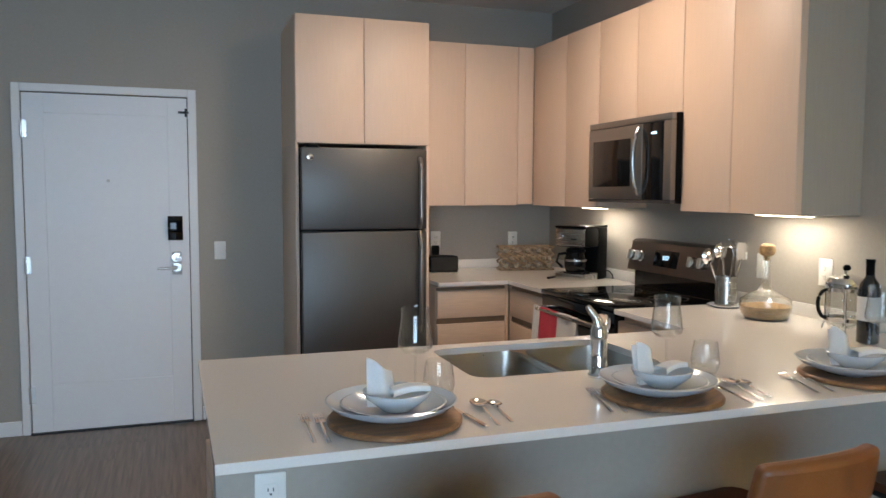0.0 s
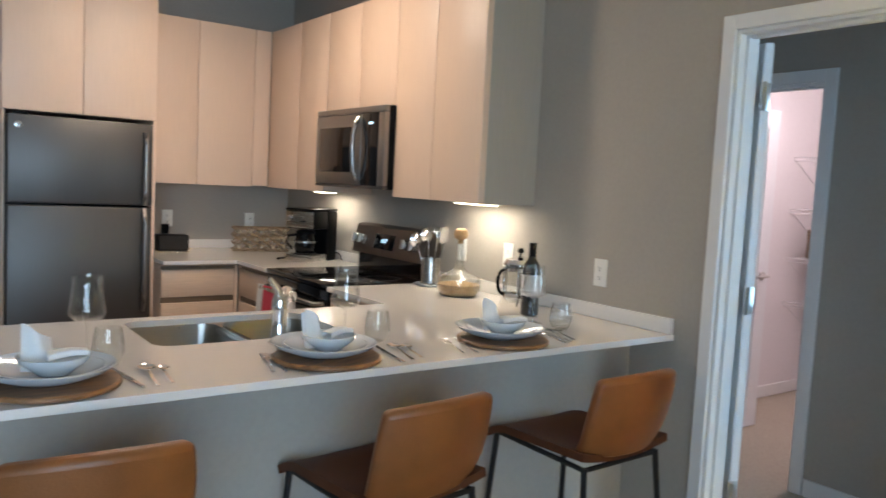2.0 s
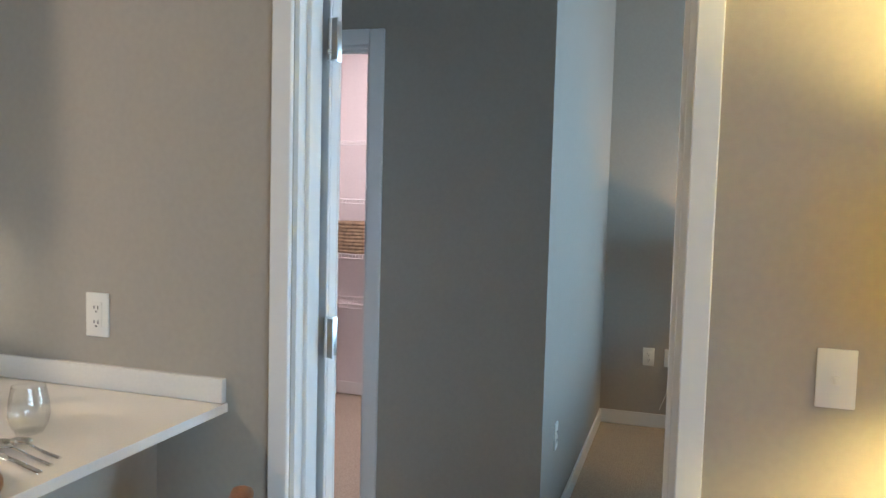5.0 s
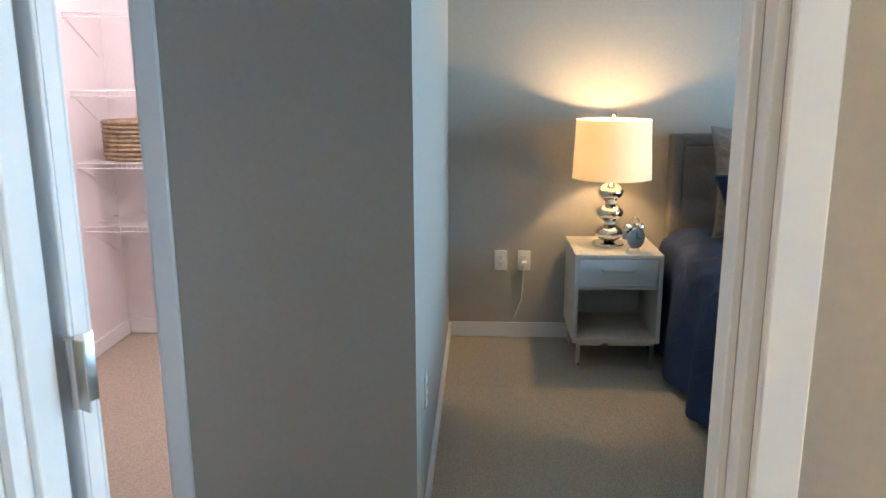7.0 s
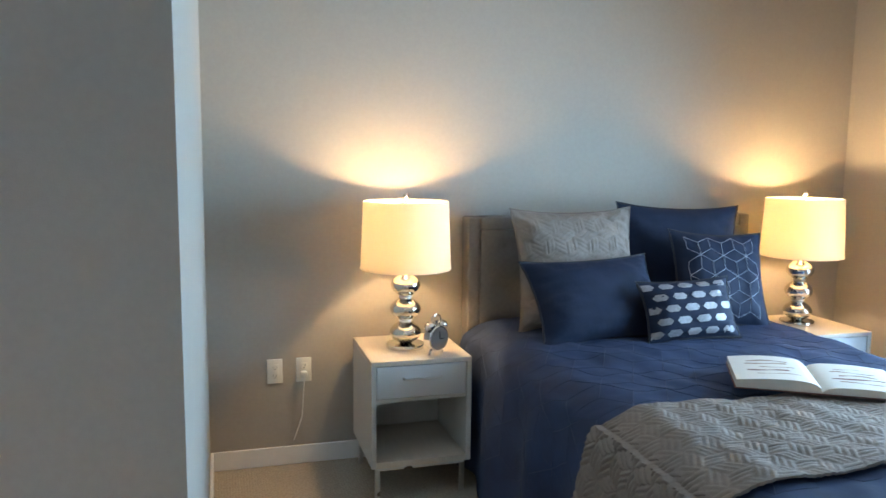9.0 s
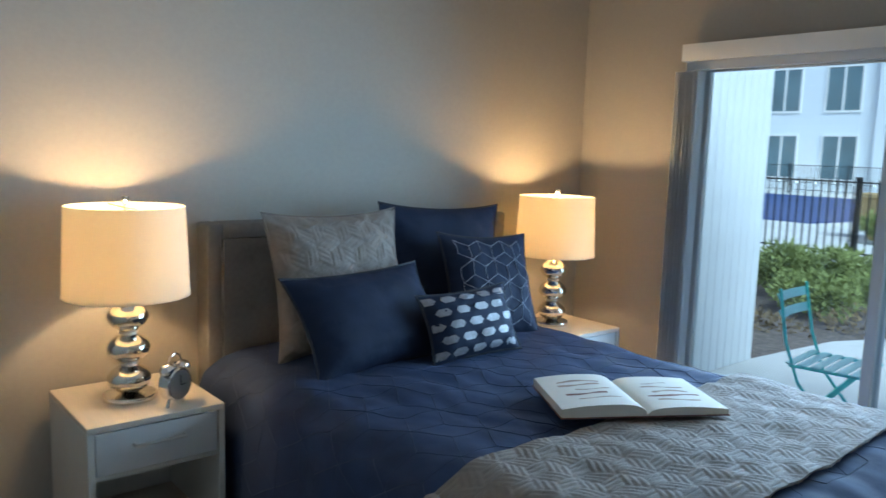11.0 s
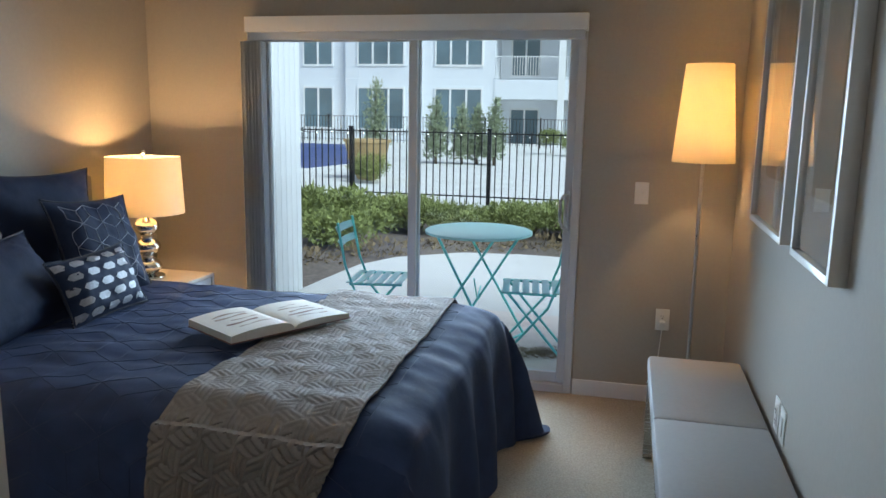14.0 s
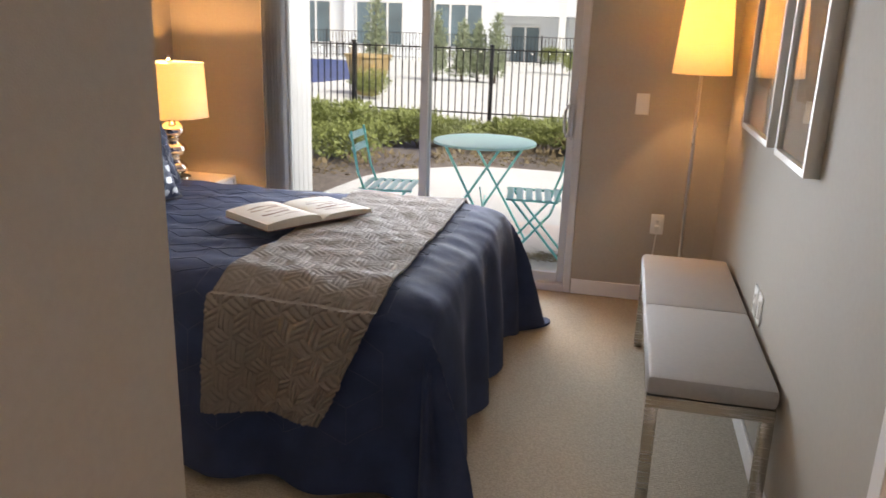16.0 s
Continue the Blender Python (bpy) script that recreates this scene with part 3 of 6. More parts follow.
def wall_plate(name, label, category, m, kind):
    """Wall plate 70 x 114 mm, facing local +y."""
    p = thing(name, label, category, m, group="wall plates")
    part("plate", boxes(((-0.035, 0.0, -0.057), (0.035, 0.006, 0.057)), bevel=0.002), PLATEW, p)
    if kind == "toggle":
        part("toggle", boxes(((-0.005, 0.006, -0.010), (0.005, 0.018, 0.006)), bevel=0.002), PLATEW, p)
        for z in (-0.035, 0.035):
            part("screw", lathe([(0.003, 0), (0.003, 0.001), (0, 0.0012)], 8), PLATEW, p, "", pose(0, 0.006, z, -90, 0, 0))
    elif kind == "rocker":
        part("rocker", boxes(((-0.017, 0.006, -0.033), (0.017, 0.010, 0.033)), bevel=0.001), PLATEW, p)
    else:
        part("insert", boxes(((-0.017, 0.006, -0.033), (0.017, 0.0085, 0.033)), bevel=0.001), PLATEW, p)
        for z in (-0.019, 0.019):
            part("socket", boxes(((-0.007, 0.0085, z - 0.004), (-0.005, 0.0095, z + 0.005)), ((0.005, 0.0085, z - 0.003), (0.007, 0.0095, z + 0.005)), ((-0.0025, 0.0085, z - 0.012), (0.0025, 0.0095, z - 0.008))), IRON, p)
    if kind == "plug":
        part("plug", boxes(((-0.014, 0.0085, -0.030), (0.014, 0.035, -0.004)), bevel=0.003), PLATEW, p, "white plug")
        part("cord", tube([(0, 0.028, -0.03), (0.004, 0.026, -0.10), (0.012, 0.022, -0.22), (0.05, 0.02, -0.33)], 0.0028, 6), PLATEW, p, "white lamp cord")
    return p


# facing: -x is rz 90, +x is rz -90, -y is rz 180, +y is rz 0
wall_plate("outlet", "white wall outlet with charging ports above the counter end", "outlet", pose(XK, 2.655, 1.115, 0, 0, 90), "duplex")
wall_plate("light_switch", "white toggle light switch beside the bedroom door", "light switch", pose(XK, 0.932, 1.117, 0, 0, 90), "toggle")
wall_plate("light_switch", "white rocker light switch beside the entry door", "light switch", pose(0.606, YN, 1.085, 0, 0, 180), "rocker")
wall_plate("outlet", "white outlet on the peninsula front", "outlet", pose(0.545, 2.475, 0.765, 0, 0, 180), "duplex")
wall_plate("outlet", "white outlet under the cabinet lamp", "outlet", pose(XK, 3.247, 1.128, 0, 0, 90), "duplex")
wall_plate("light_switch", "white rocker switch behind the glass decanter", "light switch", pose(XK, 3.617, 1.12, 0, 0, 90), "rocker")
wall_plate("outlet", "white outlet behind the coffee maker", "outlet", pose(2.635, YN, 1.12, 0, 0, 180), "duplex")
wall_plate("outlet", "white outlet above the speaker dock", "outlet", pose(2.05, YN, 1.13, 0, 0, 180), "duplex")
wall_plate("data_plate", "white data plate low on the headboard wall", "wall plate", pose(XH, 1.415, 0.452, 0, 0, 90), "duplex")
wall_plate("outlet", "white outlet with a lamp plug beside the nightstand", "outlet", pose(XH, 1.283, 0.452, 0, 0, 90), "plug")
wall_plate("light_switch", "white toggle light switch beside the sliding door", "light switch", pose(3.505, YS, 1.116, 0, 0, 0), "toggle")
wall_plate("outlet", "white outlet with a lamp plug behind the bench", "outlet", pose(3.360, YS, 0.456, 0, 0, 0), "plug")
wall_plate("outlet", "white outlet above the bench", "outlet", pose(XE, -0.300, 0.530, 0, 0, -90), "duplex")
wall_plate("outlet", "white outlet above the bench", "outlet", pose(XE, -0.205, 0.530, 0, 0, -90), "rocker")
wall_plate("outlet", "white outlet low on the nook wall", "outlet", pose(4.518, YB, 0.44, 0, 0, 180), "duplex")


# ---------- kitchen ----------
EAST = -90   # units on the partition face west


def cabinet(name, label, m, w, d, z0, z1, fronts, channels=(), side=None, group="kitchen cabinets"):
    """Flat-front unit; x along its width, front at y = 0, body behind; fronts: (name, x0, x1, z0, z1)."""
    c = thing(name, label, "cabinet", m, group)
    part("body", boxes(((0.001, 0.034, z0), (w - 0.001, d, z1))), side or MAPLE, c)
    for n, a, b, c0, c1 in fronts:
        part(n, boxes(((a + 0.0022, 0, c0 + 0.0022), (b - 0.0022, 0.034, c1 - 0.0022)), bevel=0.0012), MAPLE if n == "door" else MAPLE_H, c)
    for a, b, c0, c1 in channels:
        part("finger_channel", boxes(((a, 0.012, c0), (b, 0.020, c1))), CHANNEL, c, "dark recessed finger channel")
    return c


UZ0, UZ1 = 1.372, 2.408
lab_u = "pale maple flat-front wall cabinet with two doors"
cabinet("wall_cabinet", lab_u, pose(1.802, 5.40, 0), 0.684, 0.398, UZ0, UZ1, [("door", 0, 0.313, UZ0, UZ1), ("door", 0.313, 0.684, UZ0, UZ1)])
cabinet("wall_cabinet", "narrow pale maple corner filler cabinet", pose(2.487, 5.40, 0), 0.112, 0.398, UZ0 + 0.008, UZ1, [("door", 0, 0.112, UZ0 + 0.008, UZ1)])
cabinet("wall_cabinet", lab_u, pose(2.60, 5.398, 0, 0, 0, EAST), 0.832, 0.328, UZ0, UZ1, [("door", 0, 0.448, UZ0, UZ1), ("door", 0.448, 0.832, UZ0, UZ1)])
cabinet("wall_cabinet", "short pale maple cabinet above the microwave", pose(2.60, 4.565, 0, 0, 0, EAST), 0.762, 0.328, 1.838, UZ1, [("door", 0, 0.381, 1.838, UZ1), ("door", 0.381, 0.762, 1.838, UZ1)])
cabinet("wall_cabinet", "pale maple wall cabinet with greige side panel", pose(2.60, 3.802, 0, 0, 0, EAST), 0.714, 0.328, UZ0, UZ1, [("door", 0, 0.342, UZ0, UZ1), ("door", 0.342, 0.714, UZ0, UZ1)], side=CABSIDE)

fc = cabinet("fridge_cabinet", "tall pale maple cabinet surround over the refrigerator", pose(1.0, 5.175, 0), 0.80, 0.623, 1.737, 2.465, [("door", 0.0, 0.40, 1.737, 2.465), ("door", 0.40, 0.80, 1.737, 2.465)])
part("side_panel", boxes(((0.001, 0.021, 0.0), (0.018, 0.623, 1.736)), bevel=0.001), MAPLE, fc)
part("side_panel", boxes(((0.779, 0.0, 0.0), (0.799, 0.623, 1.736)), bevel=0.001), MAPLE, fc)


def fridge():
    f = thing("refrigerator", "slate top-freezer refrigerator in a maple surround", "refrigerator", pose(1.024, 5.125, 0))
    w = 0.746
    part("body", boxes(((0.006, 0.06, 0.03), (w - 0.006, 0.62, 1.715)), bevel=0.006), BLACK, f)
    fd = part("freezer_door", boxes(((0, 0, 1.239), (w, 0.058, 1.712)), bevel=0.009), SLATE, f)
    rd = part("fridge_door", boxes(((0, 0, 0.07), (w, 0.058, 1.227)), bevel=0.009), SLATE, f)
    part("toe_grille", boxes(((0.02, 0.03, 0.0), (w - 0.02, 0.07, 0.06))), BLACK, f)
    part("top_hinge", boxes(((0.03, 0.01, 1.713), (0.10, 0.06, 1.725)), bevel=0.002), BLACK, f)

    def grip(z0, z1, p):
        n = 12
        pts = []
        for i in range(n + 1):
            u = i / n
            bow = 0.034 * min(1, math.sin(math.pi * min(max(u, 0.0), 1.0)) * 3.2)
            pts.append((w - 0.045, -bow + 0.001, z0 + (z1 - z0) * u))
        part("handle", tube(pts, 0.0125, 12), SLATE_L, p, "bowed steel handle")

    grip(1.245, 1.66, fd)
    grip(0.62, 1.222, rd)
    part("badge", lathe([(0.018, 0), (0.018, 0.002), (0.014, 0.003), (0, 0.003)], 20), STEEL, fd, "small round steel badge", pose(0.05, 0.0, 1.655, 90, 0, 0))


fridge()

# base units
bz = 0.893
bc = cabinet("base_cabinet", "pale maple drawer base cabinet", pose(1.802, 5.02, 0), 0.462, 0.775, 0.10, bz, [("drawer", 0, 0.44, 0.705, 0.872), ("drawer", 0, 0.44, 0.405, 0.672), ("drawer", 0, 0.44, 0.11, 0.402)],
        [(0, 0.44, 0.672, 0.705), (0, 0.44, 0.872, 0.890)])
part("filler", boxes(((0.4425, 0.004, 0.105), (0.4605, 0.0335, 0.889))), MAPLE, bc)
bc = cabinet("base_cabinet", "pale maple drawer base cabinet beside the range", pose(2.265, 5.02, 0, 0, 0, EAST), 0.462, 0.66, 0.10, bz, [("drawer", 0.02, 0.462, 0.705, 0.872), ("drawer", 0.02, 0.462, 0.405, 0.672), ("drawer", 0.02, 0.462, 0.11, 0.402)],
        [(0.02, 0.462, 0.672, 0.705), (0.02, 0.462, 0.872, 0.890)])
part("filler", boxes(((0.001, 0.004, 0.105), (0.0195, 0.0335, 0.889))), MAPLE, bc)
cabinet("base_cabinet", "pale maple base cabinet beside the range", pose(2.265, 3.785, 0, 0, 0, EAST), 0.535, 0.66, 0.10, bz, [("drawer", 0, 0.535, 0.705, 0.872), ("drawer", 0, 0.535, 0.11, 0.672)], [(0, 0.535, 0.672, 0.705)])
for i, x in enumerate((1.02, 1.62, 2.22)):
    cabinet("base_cabinet", "pale maple base cabinet under the peninsula", pose(x, 3.225, 0, 0, 0, 180), 0.595, 0.615, 0.10, 0.68, [("door", 0, 0.2975, 0.11, 0.68), ("door", 0.2975, 0.595, 0.11, 0.68)])
setting("wall_peninsula", boxes(((0.426, 2.475, 0), (XK, 2.605, 0.902))), WALL, "greige painted half wall under the counter", "half wall")
setting("baseboard_peninsula", boxes(((0.413, 2.462, 0), (XK - 0.014, 2.475, 0.088)), ((0.413, 2.475, 0), (0.426, 2.605, 0.088))), TRIM, "white painted baseboard", "baseboard")


def rounded(x0, y0, x1, y1, r, n=6):
    pts = []
    for cx, cy, a in ((x1 - r, y1 - r, 0), (x0 + r, y1 - r, 90), (x0 + r, y0 + r, 180), (x1 - r, y0 + r, 270)):
        for i in range(n + 1):
            b = radians(a + 90 * i / n)
            pts.append((cx + r * math.cos(b), cy + r * math.sin(b)))
    return pts


def slab(outline, holes, z0, z1):
    bm = bmesh.new()
    es = []
    for loop in (outline, *holes):
        vs = [bm.verts.new((x, y, z1)) for x, y in loop]
        es += [bm.edges.new((a, b)) for a, b in zip(vs, vs[1:] + vs[:1])]
    fs = [f for f in bmesh.ops.triangle_fill(bm, use_beauty=True, use_dissolve=True, edges=es)["geom"] if isinstance(f, bmesh.types.BMFace)]
    ex = bmesh.ops.extrude_face_region(bm, geom=fs)["geom"]
    for v in ex:
        if isinstance(v, bmesh.types.BMVert):
            v.co.z = z0
    bmesh.ops.recalc_face_normals(bm, faces=bm.faces[:])
    return bm


SX0, SX1, SY0, SY1 = 1.155, 1.80, 2.755, 3.185
wt = thing("worktop", "white quartz peninsula worktop with low upstand", "worktop")
part("slab", slab([(0.417, 2.268), (XK, 2.268), (XK, 3.786), (2.245, 3.786), (2.245, 3.25), (0.409, 3.25)], [rounded(SX0, SY0, SX1, SY1, 0.06)], 0.903, 0.925), QUARTZ, wt)
part("upstand", boxes(((XK - 0.02, 2.272, 0.926), (XK, 3.786, 0.986)), bevel=0.002), QUARTZ, wt)
wt2 = thing("worktop", "white quartz corner worktop with low upstand", "worktop")
part("slab", slab([(1.802, 4.99), (2.245, 4.99), (2.245, 4.556), (XK, 4.556), (XK, YN), (1.802, YN)], [], 0.903, 0.925), QUARTZ, wt2)
part("upstand", boxes(((XK - 0.02, 4.556, 0.926), (XK, YN - 0.021, 0.986)), ((1.802, YN - 0.02, 0.926), (XK - 0.0, YN, 0.986)), bevel=0.002), QUARTZ, wt2)


def sink():
    s = thing("sink", "undermount double-bowl stainless steel sink", "sink")

    def bowl(x0, x1, y0, y1):
        bm = bmesh.new()
        rings = []
        for z, ins, r in ((0.902, 0.0, 0.058), (0.88, 0.004, 0.056), (0.74, 0.014, 0.06), (0.715, 0.035, 0.05), (0.708, 0.08, 0.03)):
            rings.append([bm.verts.new((x, y, z)) for x, y in rounded(x0 + ins, y0 + ins, x1 - ins, y1 - ins, r)])
        for a, b in zip(rings, rings[1:]):
            for i in range(len(a)):
                bm.faces.new((a[i], a[(i + 1) % len(a)], b[(i + 1) % len(a)], b[i]))
        bm.faces.new(rings[-1])
        bmesh.ops.recalc_face_normals(bm, faces=bm.faces[:])
        bmesh.ops.reverse_faces(bm, faces=bm.faces[:])
        p = part("bowl", bm, SINKST, s)
        cx, cy = (x0 + x1) / 2, (y0 + y1) / 2
        part("drain", lathe([(0.042, 0.709), (0.042, 0.713), (0.030, 0.711), (0.0, 0.7105)], 20, (cx, cy)), CHROME, p)

    bowl(SX0 - 0.004, 1.475, SY0 - 0.004, SY1 + 0.004)
    bowl(1.495, SX1 + 0.004, SY0 - 0.004, SY1 + 0.004)
    part("rim", boxes(((1.470, SY0 + 0.03, 0.872), (1.500, SY1 - 0.03, 0.893)), bevel=0.006), SINKST, s)


sink()


def faucet():
    f = thing("faucet", "chrome single-lever kitchen faucet", "faucet", pose(1.505, 2.668, 0.9255))
    part("body", lathe([(0.031, 0), (0.031, 0.006), (0.026, 0.012), (0.0235, 0.08), (0.026, 0.11), (0.026, 0.135), (0.020, 0.152), (0, 0.155)], 24), CHROME, f)
    part("spout", tube([(0, 0.0, 0.095), (0.020, 0.030, 0.130), (0.055, 0.078, 0.150), (0.088, 0.122, 0.142), (0.104, 0.145, 0.118)], [0.019, 0.020, 0.021, 0.020, 0.018], 16), CHROME, f)
    part("handle", tube([(0, 0.0, 0.145), (-0.008, 0.006, 0.172), (-0.030, 0.018, 0.205)], [0.022, 0.018, 0.011], 14, flat=0.7), CHROME, f, "chrome lever")


faucet()


def text_mesh(body, size, m, parent, mat, depth=0.0004):
    c = bpy.data.curves.new("lettering", "FONT")
    c.body, c.size, c.extrude, c.align_x, c.align_y = body, size, depth, "CENTER", "CENTER"
    ob = new("lettering", c)
    c.materials.append(mat)
    ob.parent = parent
    ob.matrix_basis = m
    return ob


def kitchen_range():
    r = thing("range", "slate electric range with black glass top", "range", pose(2.25, 4.552, 0, 0, 0, EAST))
    w = 0.762
    part("body", boxes(((0.004, 0.035, 0.02), (w - 0.004, 0.66, 0.905)), bevel=0.003), BLACK, r)
    part("cooktop", boxes(((0.0, 0.0, 0.906), (w, 0.60, 0.928)), bevel=0.005), BLACKGL, r, "black glass cooktop")
    for x, y, q in ((0.20, 0.17, 0.10), (0.56, 0.17, 0.085), (0.20, 0.43, 0.075), (0.56, 0.43, 0.10)):
        part("burner_ring", lathe([(q, 0.9284), (q, 0.9288), (q - 0.003, 0.9288), (q - 0.003, 0.9284)], 40, (x, y)), SLATE, r)
    part("oven_door", boxes(((0.006, 0.0, 0.22), (w - 0.006, 0.034, 0.785)), bevel=0.006), SLATE, r)
    part("front_band", boxes(((0.006, 0.004, 0.79), (w - 0.006, 0.034, 0.903)), bevel=0.004), BLACKGL, r, "black glass front band")
    part("oven_window", boxes(((0.10, -0.003, 0.36), (w - 0.10, 0.002, 0.74)), bevel=0.002), BLACKGL, r, "black oven glass")
    part("drawer", boxes(((0.006, 0.0, 0.05), (w - 0.006, 0.034, 0.212)), bevel=0.006), SLATE, r)
    part("oven_handle", tube([(0.05, 0.0, 0.83), (0.055, -0.05, 0.83), (w / 2, -0.056, 0.83), (w - 0.055, -0.05, 0.83), (w - 0.05, 0.0, 0.83)], 0.013, 12), STEEL, r, "steel bar handle")
    bm = bmesh.new()
    prof = [(0.60, 0.915), (0.60, 1.02), (0.548, 1.025), (0.583, 1.185), (0.60, 1.196), (0.668, 1.196), (0.668, 0.915)]
    a = [bm.verts.new((0.0, y, z)) for y, z in prof]
    b = [bm.verts.new((w, y, z)) for y, z in prof]
    for i in range(len(prof)):
        j = (i + 1) % len(prof)
        bm.faces.new((a[i], a[j], b[j], b[i]))
    bm.faces.new(a), bm.faces.new(b[::-1])
    bmesh.ops.recalc_face_normals(bm, faces=bm.faces[:])
    bg = part("backguard", bm, GUARD, r, "slate control panel")
    part("lower_guard", boxes(((0.01, 0.594, 0.929), (w - 0.01, 0.6, 1.019))), BLACKGL, r)
    tilt = math.degrees(math.atan2(0.035, 0.16))
    face = pose(0, 0.5655, 1.105, -tilt, 0, 0)
    part("display", boxes(((0.24, -0.003, -0.045), (0.45, 0.004, 0.045)), bevel=0.002), BLACKGL, bg, "black clock display", face)
    tx = text_mesh("5:07", 0.034, face @ pose(0.345, -0.0045, 0.004, 90, 0, 0), bg, DISPLAY)
    tx.name = "digits"
    for x in (0.045, 0.120, 0.585, 0.665):
        k = part("knob", lathe([(0, 0), (0.029, 0), (0.029, 0.008), (0.024, 0.011), (0.022, 0.026), (0, 0.028)], 20), STEEL, bg, "steel control knob", face @ pose(x, 0, 0, 90, 0, 0))
        part("grip", boxes(((-0.0065, -0.026, 0.028), (0.0065, 0.026, 0.046)), bevel=0.003), NICKEL, k, "chrome grip bar")


kitchen_range()


def microwave():
    m = thing("microwave", "slate over-range microwave under a cabinet", "microwave", pose(2.535, 4.553, 0, 0, 0, EAST))
    w = 0.758
    part("body", boxes(((0, 0.03, 1.408), (w, 0.393, 1.835)), bevel=0.004), BLACK, m)
    d = part("door", boxes(((0, 0, 1.425), (0.52, 0.03, 1.80)), bevel=0.006), SLATE_L, m)
    part("window", boxes(((0.05, -0.002, 1.49), (0.42, 0.004, 1.735)), bevel=0.003), BLACKGL, d, "dark door glass")
    part("control_panel", boxes(((0.522, 0.001, 1.425), (w - 0.06, 0.03, 1.80)), bevel=0.004), BLACKGL, m)
    part("end_trim", boxes(((w - 0.0595, 0.001, 1.425), (w, 0.03, 1.80)), bevel=0.003), SLATE_L, m)
    part("display_bar", boxes(((0.60, -0.0005, 1.742), (0.64, 0.0015, 1.753))), DISPLAY, m)
    part("vent_grille", boxes(((0, 0.004, 1.802), (w, 0.03, 1.834)), bevel=0.003), SLATE_L, m)
    part("bottom_trim", boxes(((0, 0.004, 1.409), (w, 0.03, 1.423))), SLATE, m)
    n = 12
    pts = [(0.492, -0.034 * math.sin(math.pi * i / n) ** 0.6 if 0 < i < n else 0.0, 1.45 + 0.33 * i / n) for i in range(n + 1)]
    part("handle", tube(pts, 0.012, 12), STEEL, d, "bowed steel handle")


microwave()


def under_lamp(y0, y1, x, z=1.370, power=6):
    u = thing("under_cabinet_light", "slim lit bar light under a wall cabinet", "light", pose(x, (y0 + y1) / 2, z), group="under-cabinet lights")
    h = (y1 - y0) / 2
    part("housing", boxes(((-0.02, -h, -0.006), (0.02, h, 0.0))), TRIM, u)
    part("diffuser", boxes(((-0.014, -h + 0.01, -0.010), (0.014, h - 0.01, -0.0062))), UNDERC, u)
    lamp("under_cabinet_lamp", "AREA", look((x, (y0 + y1) / 2, z - 0.014), (x + 0.03, (y0 + y1) / 2, 0)), power, (1.0, 0.92, 0.78), 2 * h, 0.03)


under_lamp(3.20, 3.52, 2.80, 1.370, 2.5)
under_lamp(4.76, 5.03, 2.78, 1.370, 2.6)


def ceiling_lamp(x, y, power):
    c = thing("ceiling_light", "round white flush ceiling light, lit", "ceiling light", pose(x, y, HC))
    part("base", lathe([(0, -0.0005), (0.17, -0.0005), (0.17, -0.025), (0.155, -0.03), (0, -0.03)], 40), TRIM, c)
    part("diffuser", lathe([(0.155, -0.031), (0.15, -0.055), (0.10, -0.075), (0, -0.08)], 40), glow("lit_diffuser", KITCHEN, 3.0), c, "glowing opal diffuser")
    lamp("ceiling_lamp", "AREA", look((x, y, HC - 0.09), (x, y + 0.001, 0)), power, KITCHEN, 0.28)


ceiling_lamp(1.75, 3.95, 28)


# ---------- table settings ----------
def fork(w=0.021, L=0.19):
    bm = tube([(0, 0, 0.003), (0, 0.06, 0.004), (0, 0.115, 0.007), (0, 0.13, 0.006)], [0.0045, 0.0035, 0.003, 0.006], 8, flat=0.5)
    box(bm, (-w / 2, 0.126, 0.004), (w / 2, 0.148, 0.0062), 0.001, 1)
    for i in range(4):
        x = -w / 2 + 0.0025 + i * (w - 0.005) / 3
        tube([(x, 0.146, 0.0052), (x, 0.172, 0.004), (x, L, 0.006)], 0.0014, 6, bm)
    return bm


def spoon(s=1.0):
    bm = tube([(0, 0, 0.003), (0, 0.06, 0.004), (0, 0.115, 0.008), (0, 0.13, 0.006)], [0.0045, 0.0035, 0.003, 0.004], 8, flat=0.5)
    cy, a, b = 0.155 * s if s < 1 else 0.155, 0.030 * s, 0.020 * s

    def f(u, v):
        an, r = u * 2 * math.pi, v
        return (b * r * math.sin(an), cy + a * r * math.cos(an), 0.0035 + 0.006 * r * r)
    sheet(f, 20, 5, 0.0012, bm)
    return bm


def knife():
    bm = boxes(((-0.005, 0, 0.001), (0.005, 0.10, 0.006)), bevel=0.002)
    box(bm, (-0.007, 0.098, 0.0025), (0.006, 0.205, 0.0042), 0.001, 1)
    return bm


def dish(r, h, lip=0.6):
    return lathe([(0, 0.0), (r * lip, 0.0), (r * 0.93, h * 0.7), (r, h), (r - 0.004, h + 0.001), (r * 0.90, h * 0.7 + 0.004), (r * lip, 0.005), (0, 0.005)], 48)


